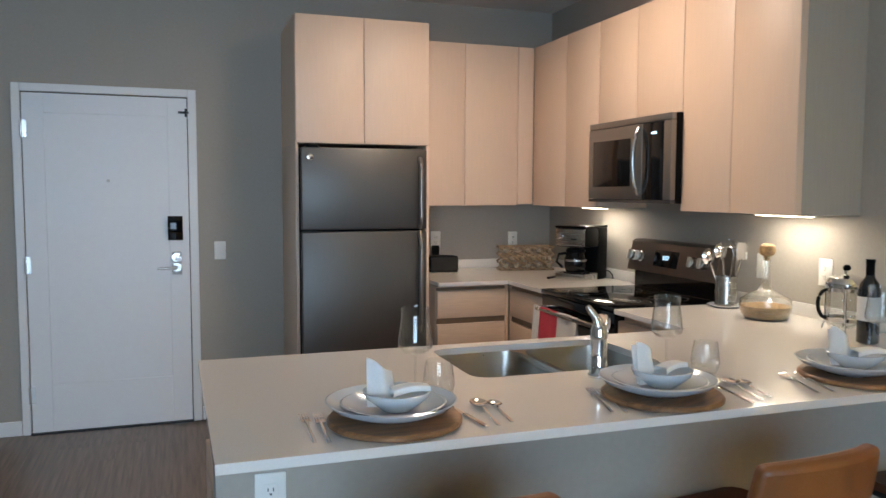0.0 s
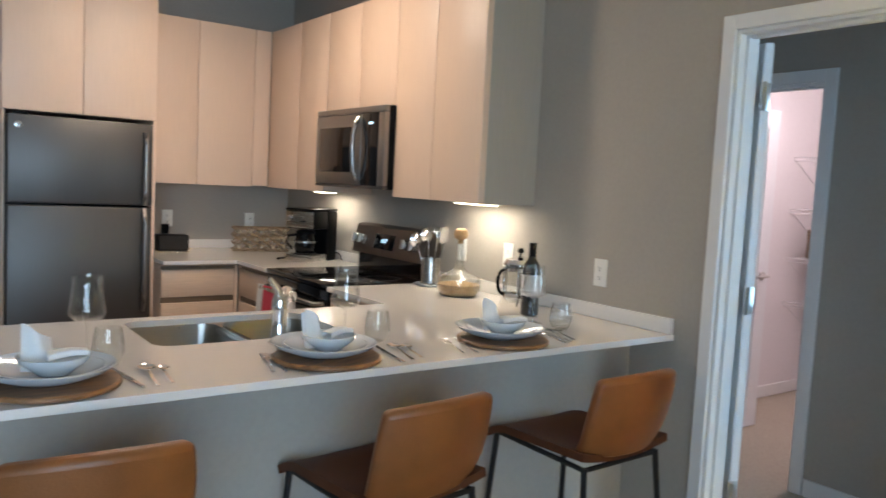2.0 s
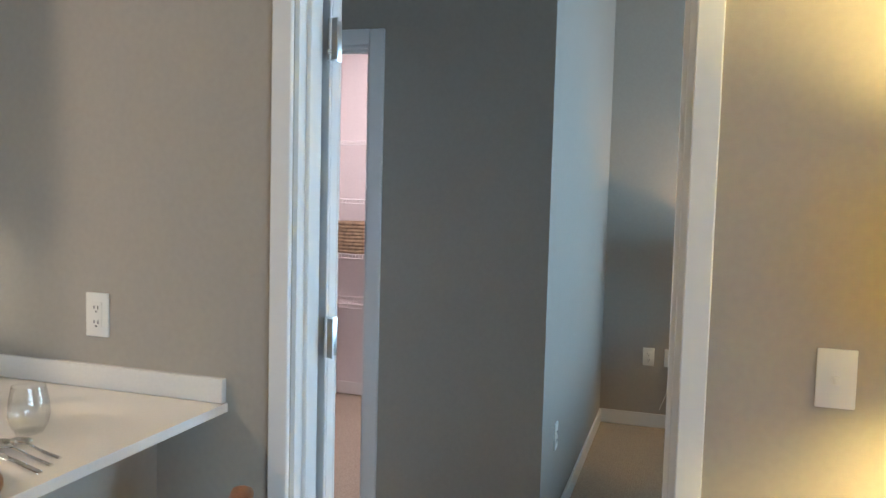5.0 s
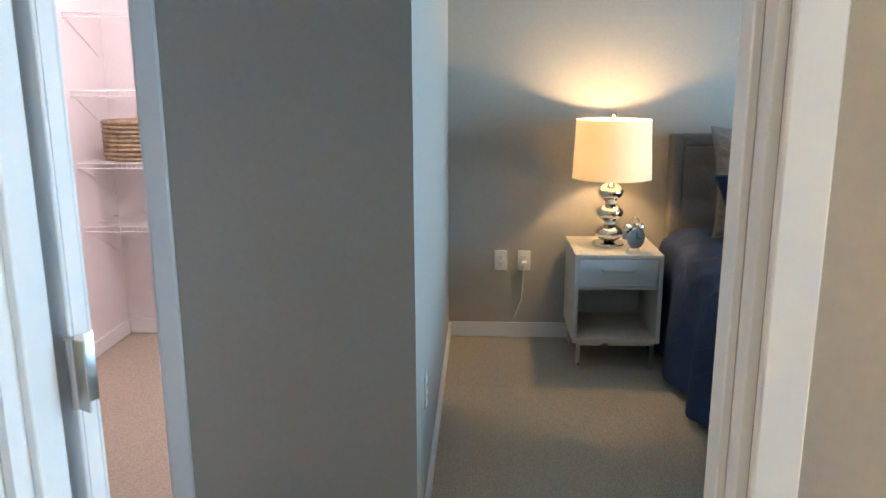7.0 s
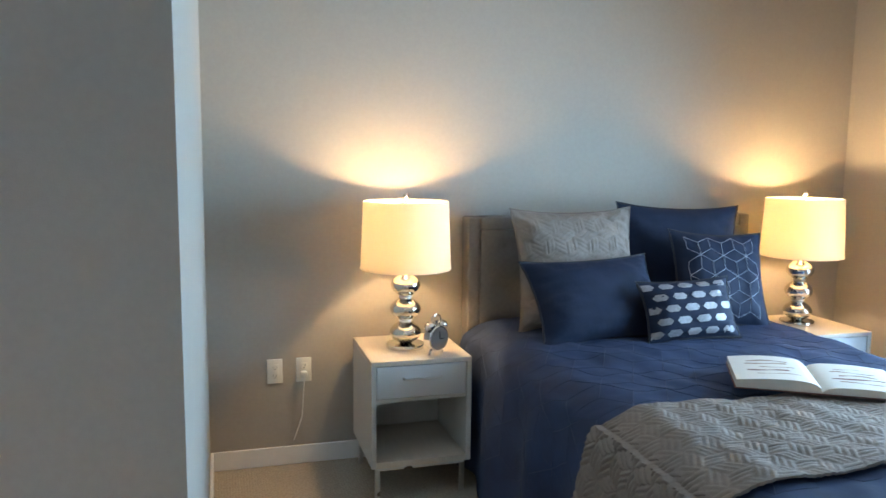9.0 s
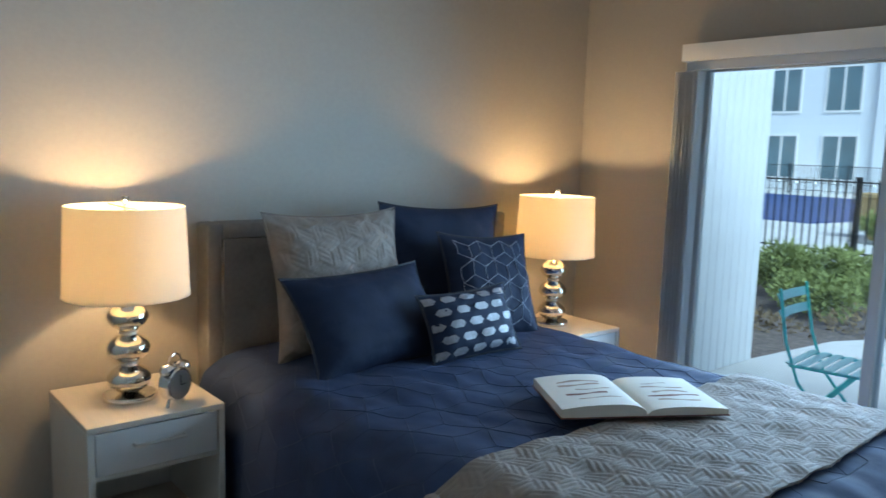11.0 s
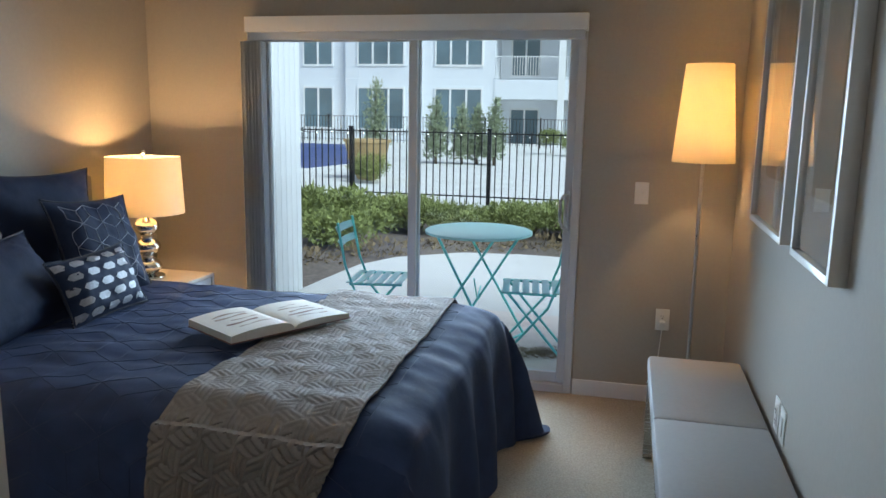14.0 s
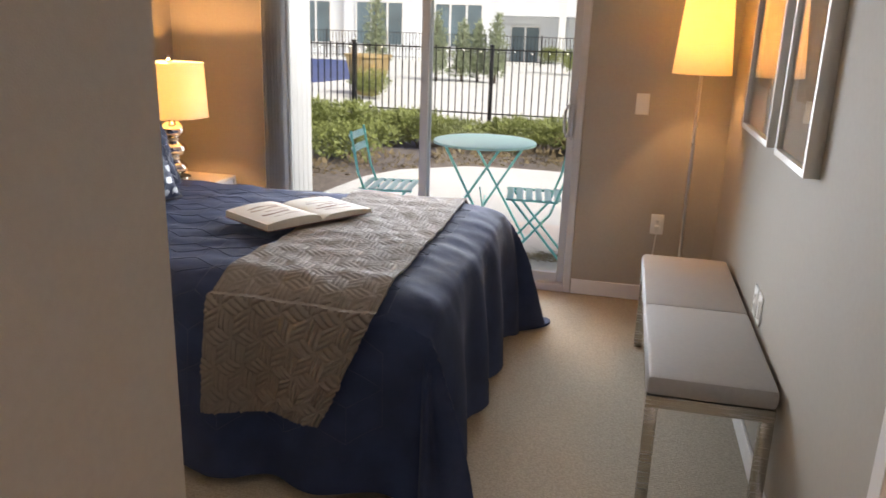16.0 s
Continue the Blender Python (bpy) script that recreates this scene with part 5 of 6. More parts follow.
def bed():
    b = thing("bed", "bed with grey tufted headboard and navy duvet", "bed", pose(0, 0, 0))
    h0, h1 = -1.02, 0.525
    for y in (h0, h1 - 0.06):
        part("headboard_post", boxes(((6.205, y, 0.02), (6.315, y + 0.06, 1.165)), bevel=0.012), HEADB, b)
    fr = boxes(((6.205, h0 + 0.06, 1.105), (6.315, h1 - 0.06, 1.165)), bevel=0.012)
    hb = part("headboard", fr, HEADB, b, "grey upholstered headboard border")

    def tuft(u, v):
        y, z = h0 + 0.06 + u * (h1 - h0 - 0.12), 0.35 + v * 0.755
        gy, gz = (u * 6) % 1 - 0.5, (v * 4) % 1 - 0.5
        d = math.hypot(gy, gz)
        return (6.238 + 0.022 * math.exp(-(d * 4.2) ** 2) - 0.010 * math.cos(gy * math.pi) * math.cos(gz * math.pi) * 0, y, z)
    part("tufted_panel", sheet(tuft, 72, 48, 0.04), HEADB, hb)
    for i in range(6):
        for j in range(4):
            part("button", lathe([(0, 0), (0.013, 0.001), (0.010, 0.007), (0, 0.009)], 12), HEADB, hb, "",
                 pose(6.258, h0 + 0.06 + (i + 0.5) / 6 * (h1 - h0 - 0.12), 0.35 + (j + 0.5) / 4 * 0.755, 0, -90, 0))
    part("mattress", boxes(((BX0 + 0.05, BYS + 0.05, 0.30), (BX1 + 0.01, BYN - 0.05, BZ - 0.075)), bevel=0.05), LINEN, b, "white mattress")
    part("box_base", boxes(((BX0 + 0.06, BYS + 0.06, 0.10), (BX1 + 0.01, BYN - 0.06, 0.295)), bevel=0.01), HEADB, b)
    for x in (BX0 + 0.1, BX1 - 0.1):
        for y in (BYS + 0.1, BYN - 0.1):
            part("leg", lathe([(0, 0), (0.02, 0), (0.026, 0.10), (0, 0.10)], 12, (x, y)), BLACK, b)
    half = (BYN - BYS) / 2
    la = BX1 - BX0
    dv = part("duvet", sheet(lambda u, v: cloth(0.02 + u * (la + 0.59), (v - 0.5) * 2 * (half + 0.59)), 130, 150, 0.012), DUVET, b, "navy duvet with a stitched cube pattern")
    # cube-pattern stitching, laid along the cloth
    bm = bmesh.new()
    s = 0.125
    dx, dy = s * math.sqrt(3), s * 1.5

    def line(p, q):
        pts = []
        for i in range(6):
            a, bb = p[0] + (q[0] - p[0]) * i / 5, p[1] + (q[1] - p[1]) * i / 5
            if not (0.05 < a < la - 0.05 and abs(bb) < half + 0.44):
                return
            if a > la and abs(bb) > half:
                return
            pts.append(cloth(a, bb, 0.0005))
        tube(pts, 0.0011, 4, bm, cap=False)

    for i in range(-1, 13):
        for j in range(-9, 10):
            c = (i * dx + (j % 2) * dx / 2, j * dy)
            hx = [(c[0] + s * math.cos(radians(30 + 60 * k)), c[1] + s * math.sin(radians(30 + 60 * k))) for k in range(6)]
            line(hx[0], hx[1]), line(hx[1], hx[2]), line(hx[2], hx[3])
            line(c, hx[0]), line(c, hx[2]), line(c, hx[4])
    part("stitching", bm, material("duvet_stitch", (0.022, 0.036, 0.082), 0.7, grain=0.1), dv, "raised tonal stitching")
    return b


bed()


def quilt_relief(a, b, s=0.064):
    """Puffed tumbling-block quilting, 0 to 1: each rhombus holds three ridges."""
    dx, dy = s * math.sqrt(3), s * 1.5
    best = None
    row = round(b / dy)
    for j in (row - 1, row, row + 1):
        off = dx / 2 * (j % 2)
        i = round((a - off) / dx)
        x, y = a - off - i * dx, b - j * dy
        if best is None or x * x + y * y < best[0]:
            best = (x * x + y * y, x, y)
    _, x, y = best
    k = int(((math.atan2(y, x) - math.pi / 6) % (2 * math.pi)) // (2 * math.pi / 3))
    t1 = math.pi / 6 + k * 2 * math.pi / 3
    t2 = t1 + 2 * math.pi / 3
    det = math.cos(t1) * math.sin(t2) - math.sin(t1) * math.cos(t2)
    be = (math.cos(t1) * y - math.sin(t1) * x) / det / s
    al = (x * math.sin(t2) - y * math.cos(t2)) / det / s
    return (abs(math.sin(math.pi * 3 * be)) ** 0.5) * (max(0.0, math.sin(math.pi * min(max(al, 0.0), 1.0))) ** 0.25)


def throw():
    half = (BYN - BYS) / 2

    def f(u, v):
        a, b = 1.350 + u * 0.550 + 0.02 * math.sin(v * 3), -half - 0.10 + v * (2 * half + 0.10 + 0.37)
        a -= 0.15 * u * max(0.0, b - half) / 0.37
        skew = 0.03 * (v - 0.5)
        p = cloth(a + skew, b, 0.020)
        return p + Vector((0, 0.014 if b > half - 0.02 else 0, 0.002 if b > half - 0.02 else 0.0042)) * quilt_relief(u * 0.59, b)
    return solid("throw_blanket", sheet(f, 170, 420, 0.008), SILVER, "silver-grey quilted throw across the foot of the bed", "blanket")


throw()


def cushion_point(w, h, d, u, v, side, relief=None):
    """A point on a cushion; x across, z up from its lower edge, front towards -y."""
    a, b = 2 * u - 1, 2 * v - 1
    bulge = max(0.0, (1 - abs(a) ** 2.6) * (1 - abs(b) ** 2.6)) ** 0.68
    
    x = w / 2 * a * (1 - 0.085 * (1 - b * b) * abs(a) ** 3 + 0.02 * abs(a * b) ** 6)
    z = h / 2 + h / 2 * b * (1 - 0.085 * (1 - a * a) * abs(b) ** 3 + 0.02 * abs(a * b) ** 6)
    wr = (0.011 * noise.noise((a * 2.3 + w * 9, b * 2.3 + h * 7, d * 31 + side)) + 0.010 * noise.noise((a * 6 + b * 4, b * 7 - a * 2, d * 17)) * (1.25 - bulge) * 2) * bulge ** 0.5 + 0.004 * math.sin(9 * math.atan2(1.05 - abs(b), 1.05 - abs(a))) * bulge ** 0.5 * abs(a * b)
    y = side * (d / 2 * bulge + wr)
    if relief and side < 0:
        y -= 0.006 * relief(u * w, v * h) * min(1, bulge * 2)
    return Vector((x, y, z))


def cushion(name, label, m, w, h, d, mat, relief=None, n=28, trim_mat=None):
    c = thing(name, label, "pillow", m, group="bed pillows")
    bm = bmesh.new()
    for side in (-1, 1):
        sheet(lambda u, v: cushion_point(w, h, d, u, v, side, relief if side < 0 else None), n, n, 0.0, bm)
    bmesh.ops.remove_doubles(bm, verts=bm.verts[:], dist=0.0008)
    bmesh.ops.recalc_face_normals(bm, faces=bm.faces[:])
    body = part("cover", bm, mat, c)
    loop = [cushion_point(w, h, d, u, v, -1) for u, v in [(i / 20, 0) for i in range(20)] + [(1, i / 20) for i in range(20)] + [(1 - i / 20, 1) for i in range(20)] + [(0, 1 - i / 20) for i in range(21)]]
    part("piping", tube(loop, 0.005, 6, cap=False), trim_mat or mat, c)
    return c, body


def on_bed(x, y, z, lean, turn=0, roll=0):
    return pose(x, y, z, 0, 0, -90 + turn) @ pose(0, 0, 0, -lean, 0, 0) @ pose(0, 0, 0, 0, roll, 0)


cushion("pillow", "silver-grey quilted euro pillow against the headboard", on_bed(5.95, 0.055, 0.676, 14, 3), 0.62, 0.55, 0.17, SILVER, quilt_relief, 120)
cushion("pillow", "navy euro pillow against the headboard", on_bed(6.05, -0.52, 0.676, 9, -2, 2), 0.66, 0.55, 0.16, NAVY, trim_mat=PIPING)
cushion("pillow", "plain navy sateen pillow", on_bed(5.68, 0.05, 0.668, 34, 6, -1), 0.65, 0.40, 0.18, NAVY, trim_mat=PIPING)


def cube_cushion():
    w, h, d = 0.46, 0.46, 0.15
    c, body = cushion("pillow", "navy pillow with silver cube-line embroidery", on_bed(5.77, -0.575, 0.676, 22, -6, 3), w, h, d, NAVY, trim_mat=PIPING)
    bm = bmesh.new()
    s = 0.066
    dx, dy = s * math.sqrt(3), s * 1.5

    def line(p, q):
        if all(0.02 < t2[0] < w - 0.02 and 0.02 < t2[1] < h - 0.02 for t2 in (p, q)):
            tube([cushion_point(w, h, d, (p[0] + (q[0] - p[0]) * i / 4) / w, (p[1] + (q[1] - p[1]) * i / 4) / h, -1) + Vector((0, -0.001, 0)) for i in range(5)], 0.0012, 4, bm, cap=False)
    for i in range(-1, 6):
        for j in range(-1, 7):
            cc = (i * dx + (j % 2) * dx / 2, j * dy)
            hx = [(cc[0] + s * math.cos(radians(30 + 60 * k)), cc[1] + s * math.sin(radians(30 + 60 * k))) for k in range(6)]
            line(hx[0], hx[1]), line(hx[1], hx[2]), line(hx[2], hx[3])
            line(cc, hx[0]), line(cc, hx[2]), line(cc, hx[4])
    part("embroidery", bm, THREAD, c, "silver embroidered cube lines")


cube_cushion()


def hex_cushion():
    w, h, d = 0.44, 0.27, 0.13
    c, body = cushion("pillow", "small navy lumbar pillow with silver hexagons", on_bed(5.575, -0.29, 0.680, 24, -2, -2), w, h, d, NAVY, trim_mat=PIPING)
    for j in range(5):
        for i in range(6):
            cx, cy = 0.046 + i * 0.088 + (j % 2) * 0.044 - 0.022, 0.031 + j * 0.052
            if cx < 0.022 or cx > w - 0.022:
                continue
            bm = bmesh.new()
            ring = [(cx + rx, cy + rz) for rx, rz in ((-0.035, 0), (-0.021, 0.0145), (0.021, 0.0145), (0.035, 0), (0.021, -0.0145), (-0.021, -0.0145))]
            ring = [(min(max(a, 0.006), w - 0.006), min(max(b, 0.006), h - 0.006)) for a, b in ring]
            pts = [cushion_point(w, h, d, a / w, b / h, -1) + Vector((0, -0.0032, 0)) for a, b in ring]
            mid = bm.verts.new(cushion_point(w, h, d, cx / w, cy / h, -1) + Vector((0, -0.0045, 0)))
            vs = [bm.verts.new(p) for p in pts]
            for k in range(6):
                bm.faces.new((mid, vs[k], vs[(k + 1) % 6]))
            bmesh.ops.recalc_face_normals(bm, faces=bm.faces[:])
            part("hexagon_patch", bm, SEQUIN, c)


hex_cushion()


def open_book():
    b = thing("book", "thick open illustrated book on the bed", "book", pose(4.86, -0.25, BZ + 0.034, 0, 0, -121))
    W, D = 0.255, 0.300

    def half_block(sign, hmax):
        def f(u, v):
            x = sign * u * W
            z = hmax * (1 - 0.25 * u ** 3) - 0.018 * math.exp(-u * 14) + 0.004 * math.sin(u * math.pi) + 0.002
            return (x, (v - 0.5) * D, z)
        bm = bmesh.new()
        n = 16
        top = [[bm.verts.new(f(i / n, j)) for j in (0, 1)] for i in range(n + 1)]
        bot = [[bm.verts.new((sign * (i / n) * W, (j - 0.5) * D, 0.003)) for j in (0, 1)] for i in range(n + 1)]
        for i in range(n):
            bm.faces.new((top[i][0], top[i + 1][0], top[i + 1][1], top[i][1]))
            bm.faces.new((bot[i][0], bot[i][1], bot[i + 1][1], bot[i + 1][0]))
            for j in (0, 1):
                bm.faces.new((top[i][j], bot[i][j], bot[i + 1][j], top[i + 1][j]))
        bm.faces.new((top[n][0], bot[n][0], bot[n][1], top[n][1]))
        bm.faces.new((top[0][0], top[0][1], bot[0][1], bot[0][0]))
        bmesh.ops.recalc_face_normals(bm, faces=bm.faces[:])
        return bm, f
    bl, fl = half_block(-1, 0.034)
    br, fr = half_block(1, 0.022)
    L = part("page_block", bl, PAPER, b, "thick stack of cream pages")
    R = part("page_block", br, PAPER, b, "thin stack of cream pages")
    part("cover", boxes(((-W - 0.004, -D / 2 - 0.004, 0), (W + 0.004, D / 2 + 0.004, 0.0028))), INK, b, "dark book cover")
    rnd = random.Random(4)
    for fn, parent in ((fl, L), (fr, R)):
        for k in range(5):
            v0, u0, u1 = 0.22 + 0.13 * k + 0.03 * rnd.random(), 0.18 + 0.14 * rnd.random(), 0.62 + 0.25 * rnd.random()
            ht, ph = 0.025 + 0.035 * rnd.random(), rnd.uniform(0, 6)
            bm = sheet(lambda u, v: Vector(fn(u0 + (u1 - u0) * u, v0 + ht * (v - 0.5) * (0.4 + 0.6 * abs(math.sin(4 * u + ph))) + 0.02 * math.sin(5 * u + ph))) + Vector((0, 0, 0.0009)), 14, 3)
            part("illustration", bm, INK if k == 1 else INKL, parent, "faded reddish plant drawing")


open_book()


def nightstand(m):
    n = thing("nightstand", "pale wood nightstand with one drawer and open shelf", "nightstand", m, group="nightstands")
    w, d, h = 0.433, 0.455, 0.603
    part("top", boxes(((0, 0, h - 0.02), (w, d, h)), bevel=0.0015), NSWOOD, n)
    part("side", boxes(((0, 0, 0.145), (0.02, d, h - 0.0205))), NSSIDE, n)
    part("side", boxes(((w - 0.02, 0, 0.145), (w, d, h - 0.0205))), NSSIDE, n)
    part("bottom", boxes(((0.0205, 0, 0.145), (w - 0.0205, d, 0.17))), NSWOOD, n)
    part("back", boxes(((0.0205, d - 0.012, 0.1705), (w - 0.0205, d, h - 0.0205))), NSSIDE, n)
    part("divider", boxes(((0.0205, 0.01, 0.425), (w - 0.0205, d - 0.0125, 0.44))), NSSIDE, n)
    dr = part("drawer", boxes(((0.024, 0.004, 0.443), (w - 0.024, 0.024, h - 0.0245)), bevel=0.0015), NSDRAWER, n, "pale grey drawer front")
    part("handle", tube([(w / 2 - 0.08, 0.004, 0.525), (w / 2 - 0.08, -0.018, 0.525), (w / 2 + 0.08, -0.018, 0.525), (w / 2 + 0.08, 0.004, 0.525)], 0.0058, 8), NICKEL, dr, "slim nickel bar pull")
    for y in (0.02, d - 0.04):
        part("leg_rail", boxes(((0.02, y, 0.125), (w - 0.02, y + 0.02, 0.1445))), NICKEL, n)
    for x in (0.02, w - 0.04):
        for y in (0.02, d - 0.04):
            part("leg", boxes(((x, y, 0), (x + 0.02, y + 0.02, 0.1245)), bevel=0.001), NICKEL, n, "square metal leg")
    return n


ns = nightstand(pose(5.835, 1.058, 0, 0, 0, -90))
copy_thing(ns, pose(5.80, -1.025, 0, 0, 0, -90))


def table_lamp(x, y, z, turn):
    t2 = thing("table_lamp", "mercury glass stacked-ball table lamp, lit", "table lamp", pose(x, y, z, 0, 0, turn), group="bedside lamps")
    part("foot", lathe([(0, 0), (0.086, 0), (0.088, 0.006), (0.084, 0.018), (0, 0.019)], 40), MERCURY, t2, "round metal foot")
    z0 = 0.019
    for i in range(3):
        r = (0.071, 0.069, 0.066)[i]
        hh = 0.098
        prof = [(0.026, z0)] + [(0.026 + (r - 0.026) * math.sin(math.pi * k / 12) ** 0.62, z0 + 0.006 + (hh - 0.012) * k / 12) for k in range(1, 12)] + [(0.026, z0 + hh)]
        part("glass_ball", lathe(prof, 36), MERCURY, t2, "silvered glass ball")
        if i < 2:
            part("collar", lathe([(0.027, z0 + hh), (0.030, z0 + hh + 0.004), (0.027, z0 + hh + 0.008)], 24), NICKEL, t2)
        z0 += hh + 0.008
    part("stem", tube([(0, 0, z0 - 0.01), (0, 0, 0.655)], 0.006, 10), NICKEL, t2)
    sh = part("shade", lathe([(0.199, 0.355), (0.186, 0.648), (0.1845, 0.648), (0.1975, 0.355)], 56), SHADE, t2, "white linen drum shade, glowing")
    part("rim", lathe([(0.1995, 0.353), (0.2005, 0.353), (0.2000, 0.360), (0.199, 0.360)], 56), SHADE, sh)
    part("spider", tube([(-0.184, 0, 0.642), (0.184, 0, 0.642)], 0.002, 6), NICKEL, sh)
    part("finial", lathe([(0, 0.655), (0.008, 0.658), (0.016, 0.668), (0.012, 0.680), (0, 0.684)], 16), MERCURY, t2, "small ball finial")
    part("bulb", lathe([(0, 0.46), (0.02, 0.47), (0.03, 0.50), (0.015, 0.54), (0.012, 0.56), (0, 0.56)], 16), BULB, t2)
    lamp("table_lamp_bulb", "POINT", pose(x, y, z + 0.555), 24, WARM, 0.028)
    return t2


table_lamp(6.06, 0.862, 0.604, 0)
table_lamp(6.05, -1.222, 0.604, 40)


def alarm_clock():
    c = thing("alarm_clock", "chrome twin-bell alarm clock on the nightstand", "alarm clock", pose(5.905, 0.765, 0.6035, 0, 0, -62))
    m = pose(0, 0, 0.072, 90, 0, 0)
    part("case", lathe([(0, -0.025), (0.050, -0.025), (0.056, -0.018), (0.056, 0.018), (0.052, 0.022), (0, 0.022)], 36), CHROME, c, "", m)
    part("dial", lathe([(0.049, 0.0225), (0, 0.0225)], 32), SLATE_L, c, "grey dial", m)
    part("clock_hand", boxes(((-0.0015, -0.0245, 0.070), (0.0015, -0.0235, 0.105)), ((-0.0015, -0.0245, 0.070), (0.024, -0.0235, 0.073))), BLACK, c)
    for s in (-1, 1):
        part("bell", lathe([(0.025, 0), (0.024, 0.010), (0.014, 0.020), (0, 0.023)], 24), CHROME, c, "chrome bell", pose(s * 0.034, 0, 0.124, 0, s * 28, 0))
        part("foot", tube([(s * 0.026, 0, 0.028), (s * 0.038, 0, 0.0)], [0.004, 0.006], 8), CHROME, c)
    part("carry_handle", tube([(-0.030, 0, 0.143), (-0.022, 0, 0.166), (0, 0, 0.175), (0.022, 0, 0.166), (0.030, 0, 0.143)], 0.0028, 8), CHROME, c)
    part("hammer", tube([(0, 0, 0.126), (0, 0, 0.148)], [0.002, 0.006], 8), CHROME, c)


alarm_clock()


def floor_lamp(x, y, z0=1.30, z1=1.745, r0=0.142, r1=0.106, power=19, zb=1.535, colour=WARM, label="slim nickel floor lamp with a tall linen shade, lit", soft=0.03, cloth_mat=SHADE):
    f = thing("floor_lamp", label, "floor lamp", pose(x, y, 0), group="floor lamps")
    part("base", lathe([(0, 0), (0.125, 0), (0.125, 0.010), (0.118, 0.014), (0.02, 0.018), (0.012, 0.03), (0, 0.03)], 40), NICKEL, f)
    part("pole", tube([(0, 0, 0.02), (0, 0, z1 - 0.03)], 0.0085, 12), NICKEL, f)
    sh = part("shade", lathe([(r0, z0), (r1, z1), (r1 - 0.0015, z1), (r0 - 0.0015, z0)], 48), cloth_mat, f, "tapered white linen shade, glowing")
    part("spider", tube([(-r1 + 0.002, 0, z1 - 0.02), (r1 - 0.002, 0, z1 - 0.02)], 0.002, 6), NICKEL, sh)
    part("bulb", lathe([(0.0, zb - 0.115), (0.02, zb - 0.105), (0.03, zb - 0.075), (0.015, zb - 0.035), (0, zb - 0.025)], 16), BULB, f)
    lamp("floor_lamp_bulb", "POINT", pose(x, y, zb), power, colour, soft)


floor_lamp(3.243, -1.444)
floor_lamp(2.66, 0.47, 1.20, 1.50, 0.20, 0.185, 150, 1.36, (1.0, 0.76, 0.25), "nickel floor lamp with a drum shade, lit", 0.09, DRUM)


def bench():
    b = thing("bench", "grey upholstered bench with square metal legs", "bench", pose(3.060, -1.050, 0))
    w, L = 0.388, 1.417
    for y0, y1 in ((0, 0.721), (0.723, L)):
        part("cushion", boxes(((0, y0, 0.402), (w, y1, 0.470)), bevel=0.018), BENCHF, b, "grey vinyl seat pad")
    bm = boxes(((0.004, 0.004, 0.362), (w - 0.004, 0.040, 0.4015)), ((0.004, L - 0.040, 0.362), (w - 0.004, L - 0.004, 0.4015)),
               ((0.004, 0.0405, 0.362), (0.040, L - 0.0405, 0.4015)), ((w - 0.040, 0.0405, 0.362), (w - 0.004, L - 0.0405, 0.4015)))
    part("frame", bm, STEEL, b, "brushed metal frame")
    for x in (0.004, w - 0.042):
        for y in (0.004, L - 0.042):
            part("leg", boxes(((x, y, 0), (x + 0.038, y + 0.038, 0.3615)), bevel=0.001), STEEL, b, "square metal leg")


bench()


def picture(y0, y1, z0=1.06, z1=2.12):
    p = thing("framed_picture", "tall framed print with a wide white mat", "picture", pose(XE, y0, z0), group="framed pictures")
    w, h, f, d = y1 - y0, z1 - z0, 0.022, 0.045
    part("frame", boxes(((0.001, 0, 0), (d, f, h)), ((0.001, w - f, 0), (d, w, h)), ((0.001, f + 0.0005, 0), (d, w - f - 0.0005, f)), ((0.001, f + 0.0005, h - f), (d, w - f - 0.0005, h)), bevel=0.0015), FRAMEW, p)
    part("mat", boxes(((0.004, f, f), (d - 0.022, w - f, h - f))), MATB, p, "white mat board")
    part("print", boxes(((d - 0.0215, w * 0.26, h * 0.18), (d - 0.0195, w * 0.74, h * 0.82))), PRINTM, p, "muted brown print")
    g = part("glazing", boxes(((d - 0.014, f, f), (d - 0.012, w - f, h - f))), CLEAR, p, "picture glass")
    g.visible_shadow = False


picture(-0.967, -0.310, 1.104, 2.16)
picture(-0.148, 0.323, 1.104, 2.16)


# ---------- closet ----------
def wire_shelf(z):
    s = thing("wire_shelf", "white wire closet shelf", "shelf", pose(0, 0, z), group="closet shelves")
    rails = bmesh.new()
    for x in (5.93, 6.10, 6.262):
        tube([(x, 1.87, 0), (x, 3.586, 0)], 0.003, 6, rails)
    tube([(5.93, 1.87, -0.025), (5.93, 3.586, -0.025)], 0.003, 6, rails)
    part("rail", rails, WIREW, s)
    wires = bmesh.new()
    for i in range(68):
        y = 1.88 + i * 0.025
        tube([(5.93, y, -0.025), (5.93, y, 0.003), (6.30, y, 0.003)], 0.0014, 4, wires, cap=False)
    part("wire", wires, WIREW, s)
    for y in (3.583,):
        part("bracket", tube([(5.94, y, -0.01), (6.26, y, -0.20)], 0.003, 6), WIREW, s)


for z in (0.71, 1.04, 1.40, 1.78):
    wire_shelf(z)


def seagrass_basket():
    b = thing("seagrass_basket", "woven seagrass basket on a wire shelf", "basket", pose(6.09, 3.30, 1.045))
    for i in range(9):
        z = 0.012 + i * 0.023
        part("coil", tube([(0.13 * math.cos(a) * (1 + 0.02 * math.sin(i)), 0.20 * math.sin(a), z) for a in [k * 2 * math.pi / 24 for k in range(25)]], 0.0125, 8, cap=False), WICKER, b)
    part("bottom", lathe([(0, 0), (0.125, 0), (0.125, 0.006), (0, 0.006)], 24), WICKER, b)


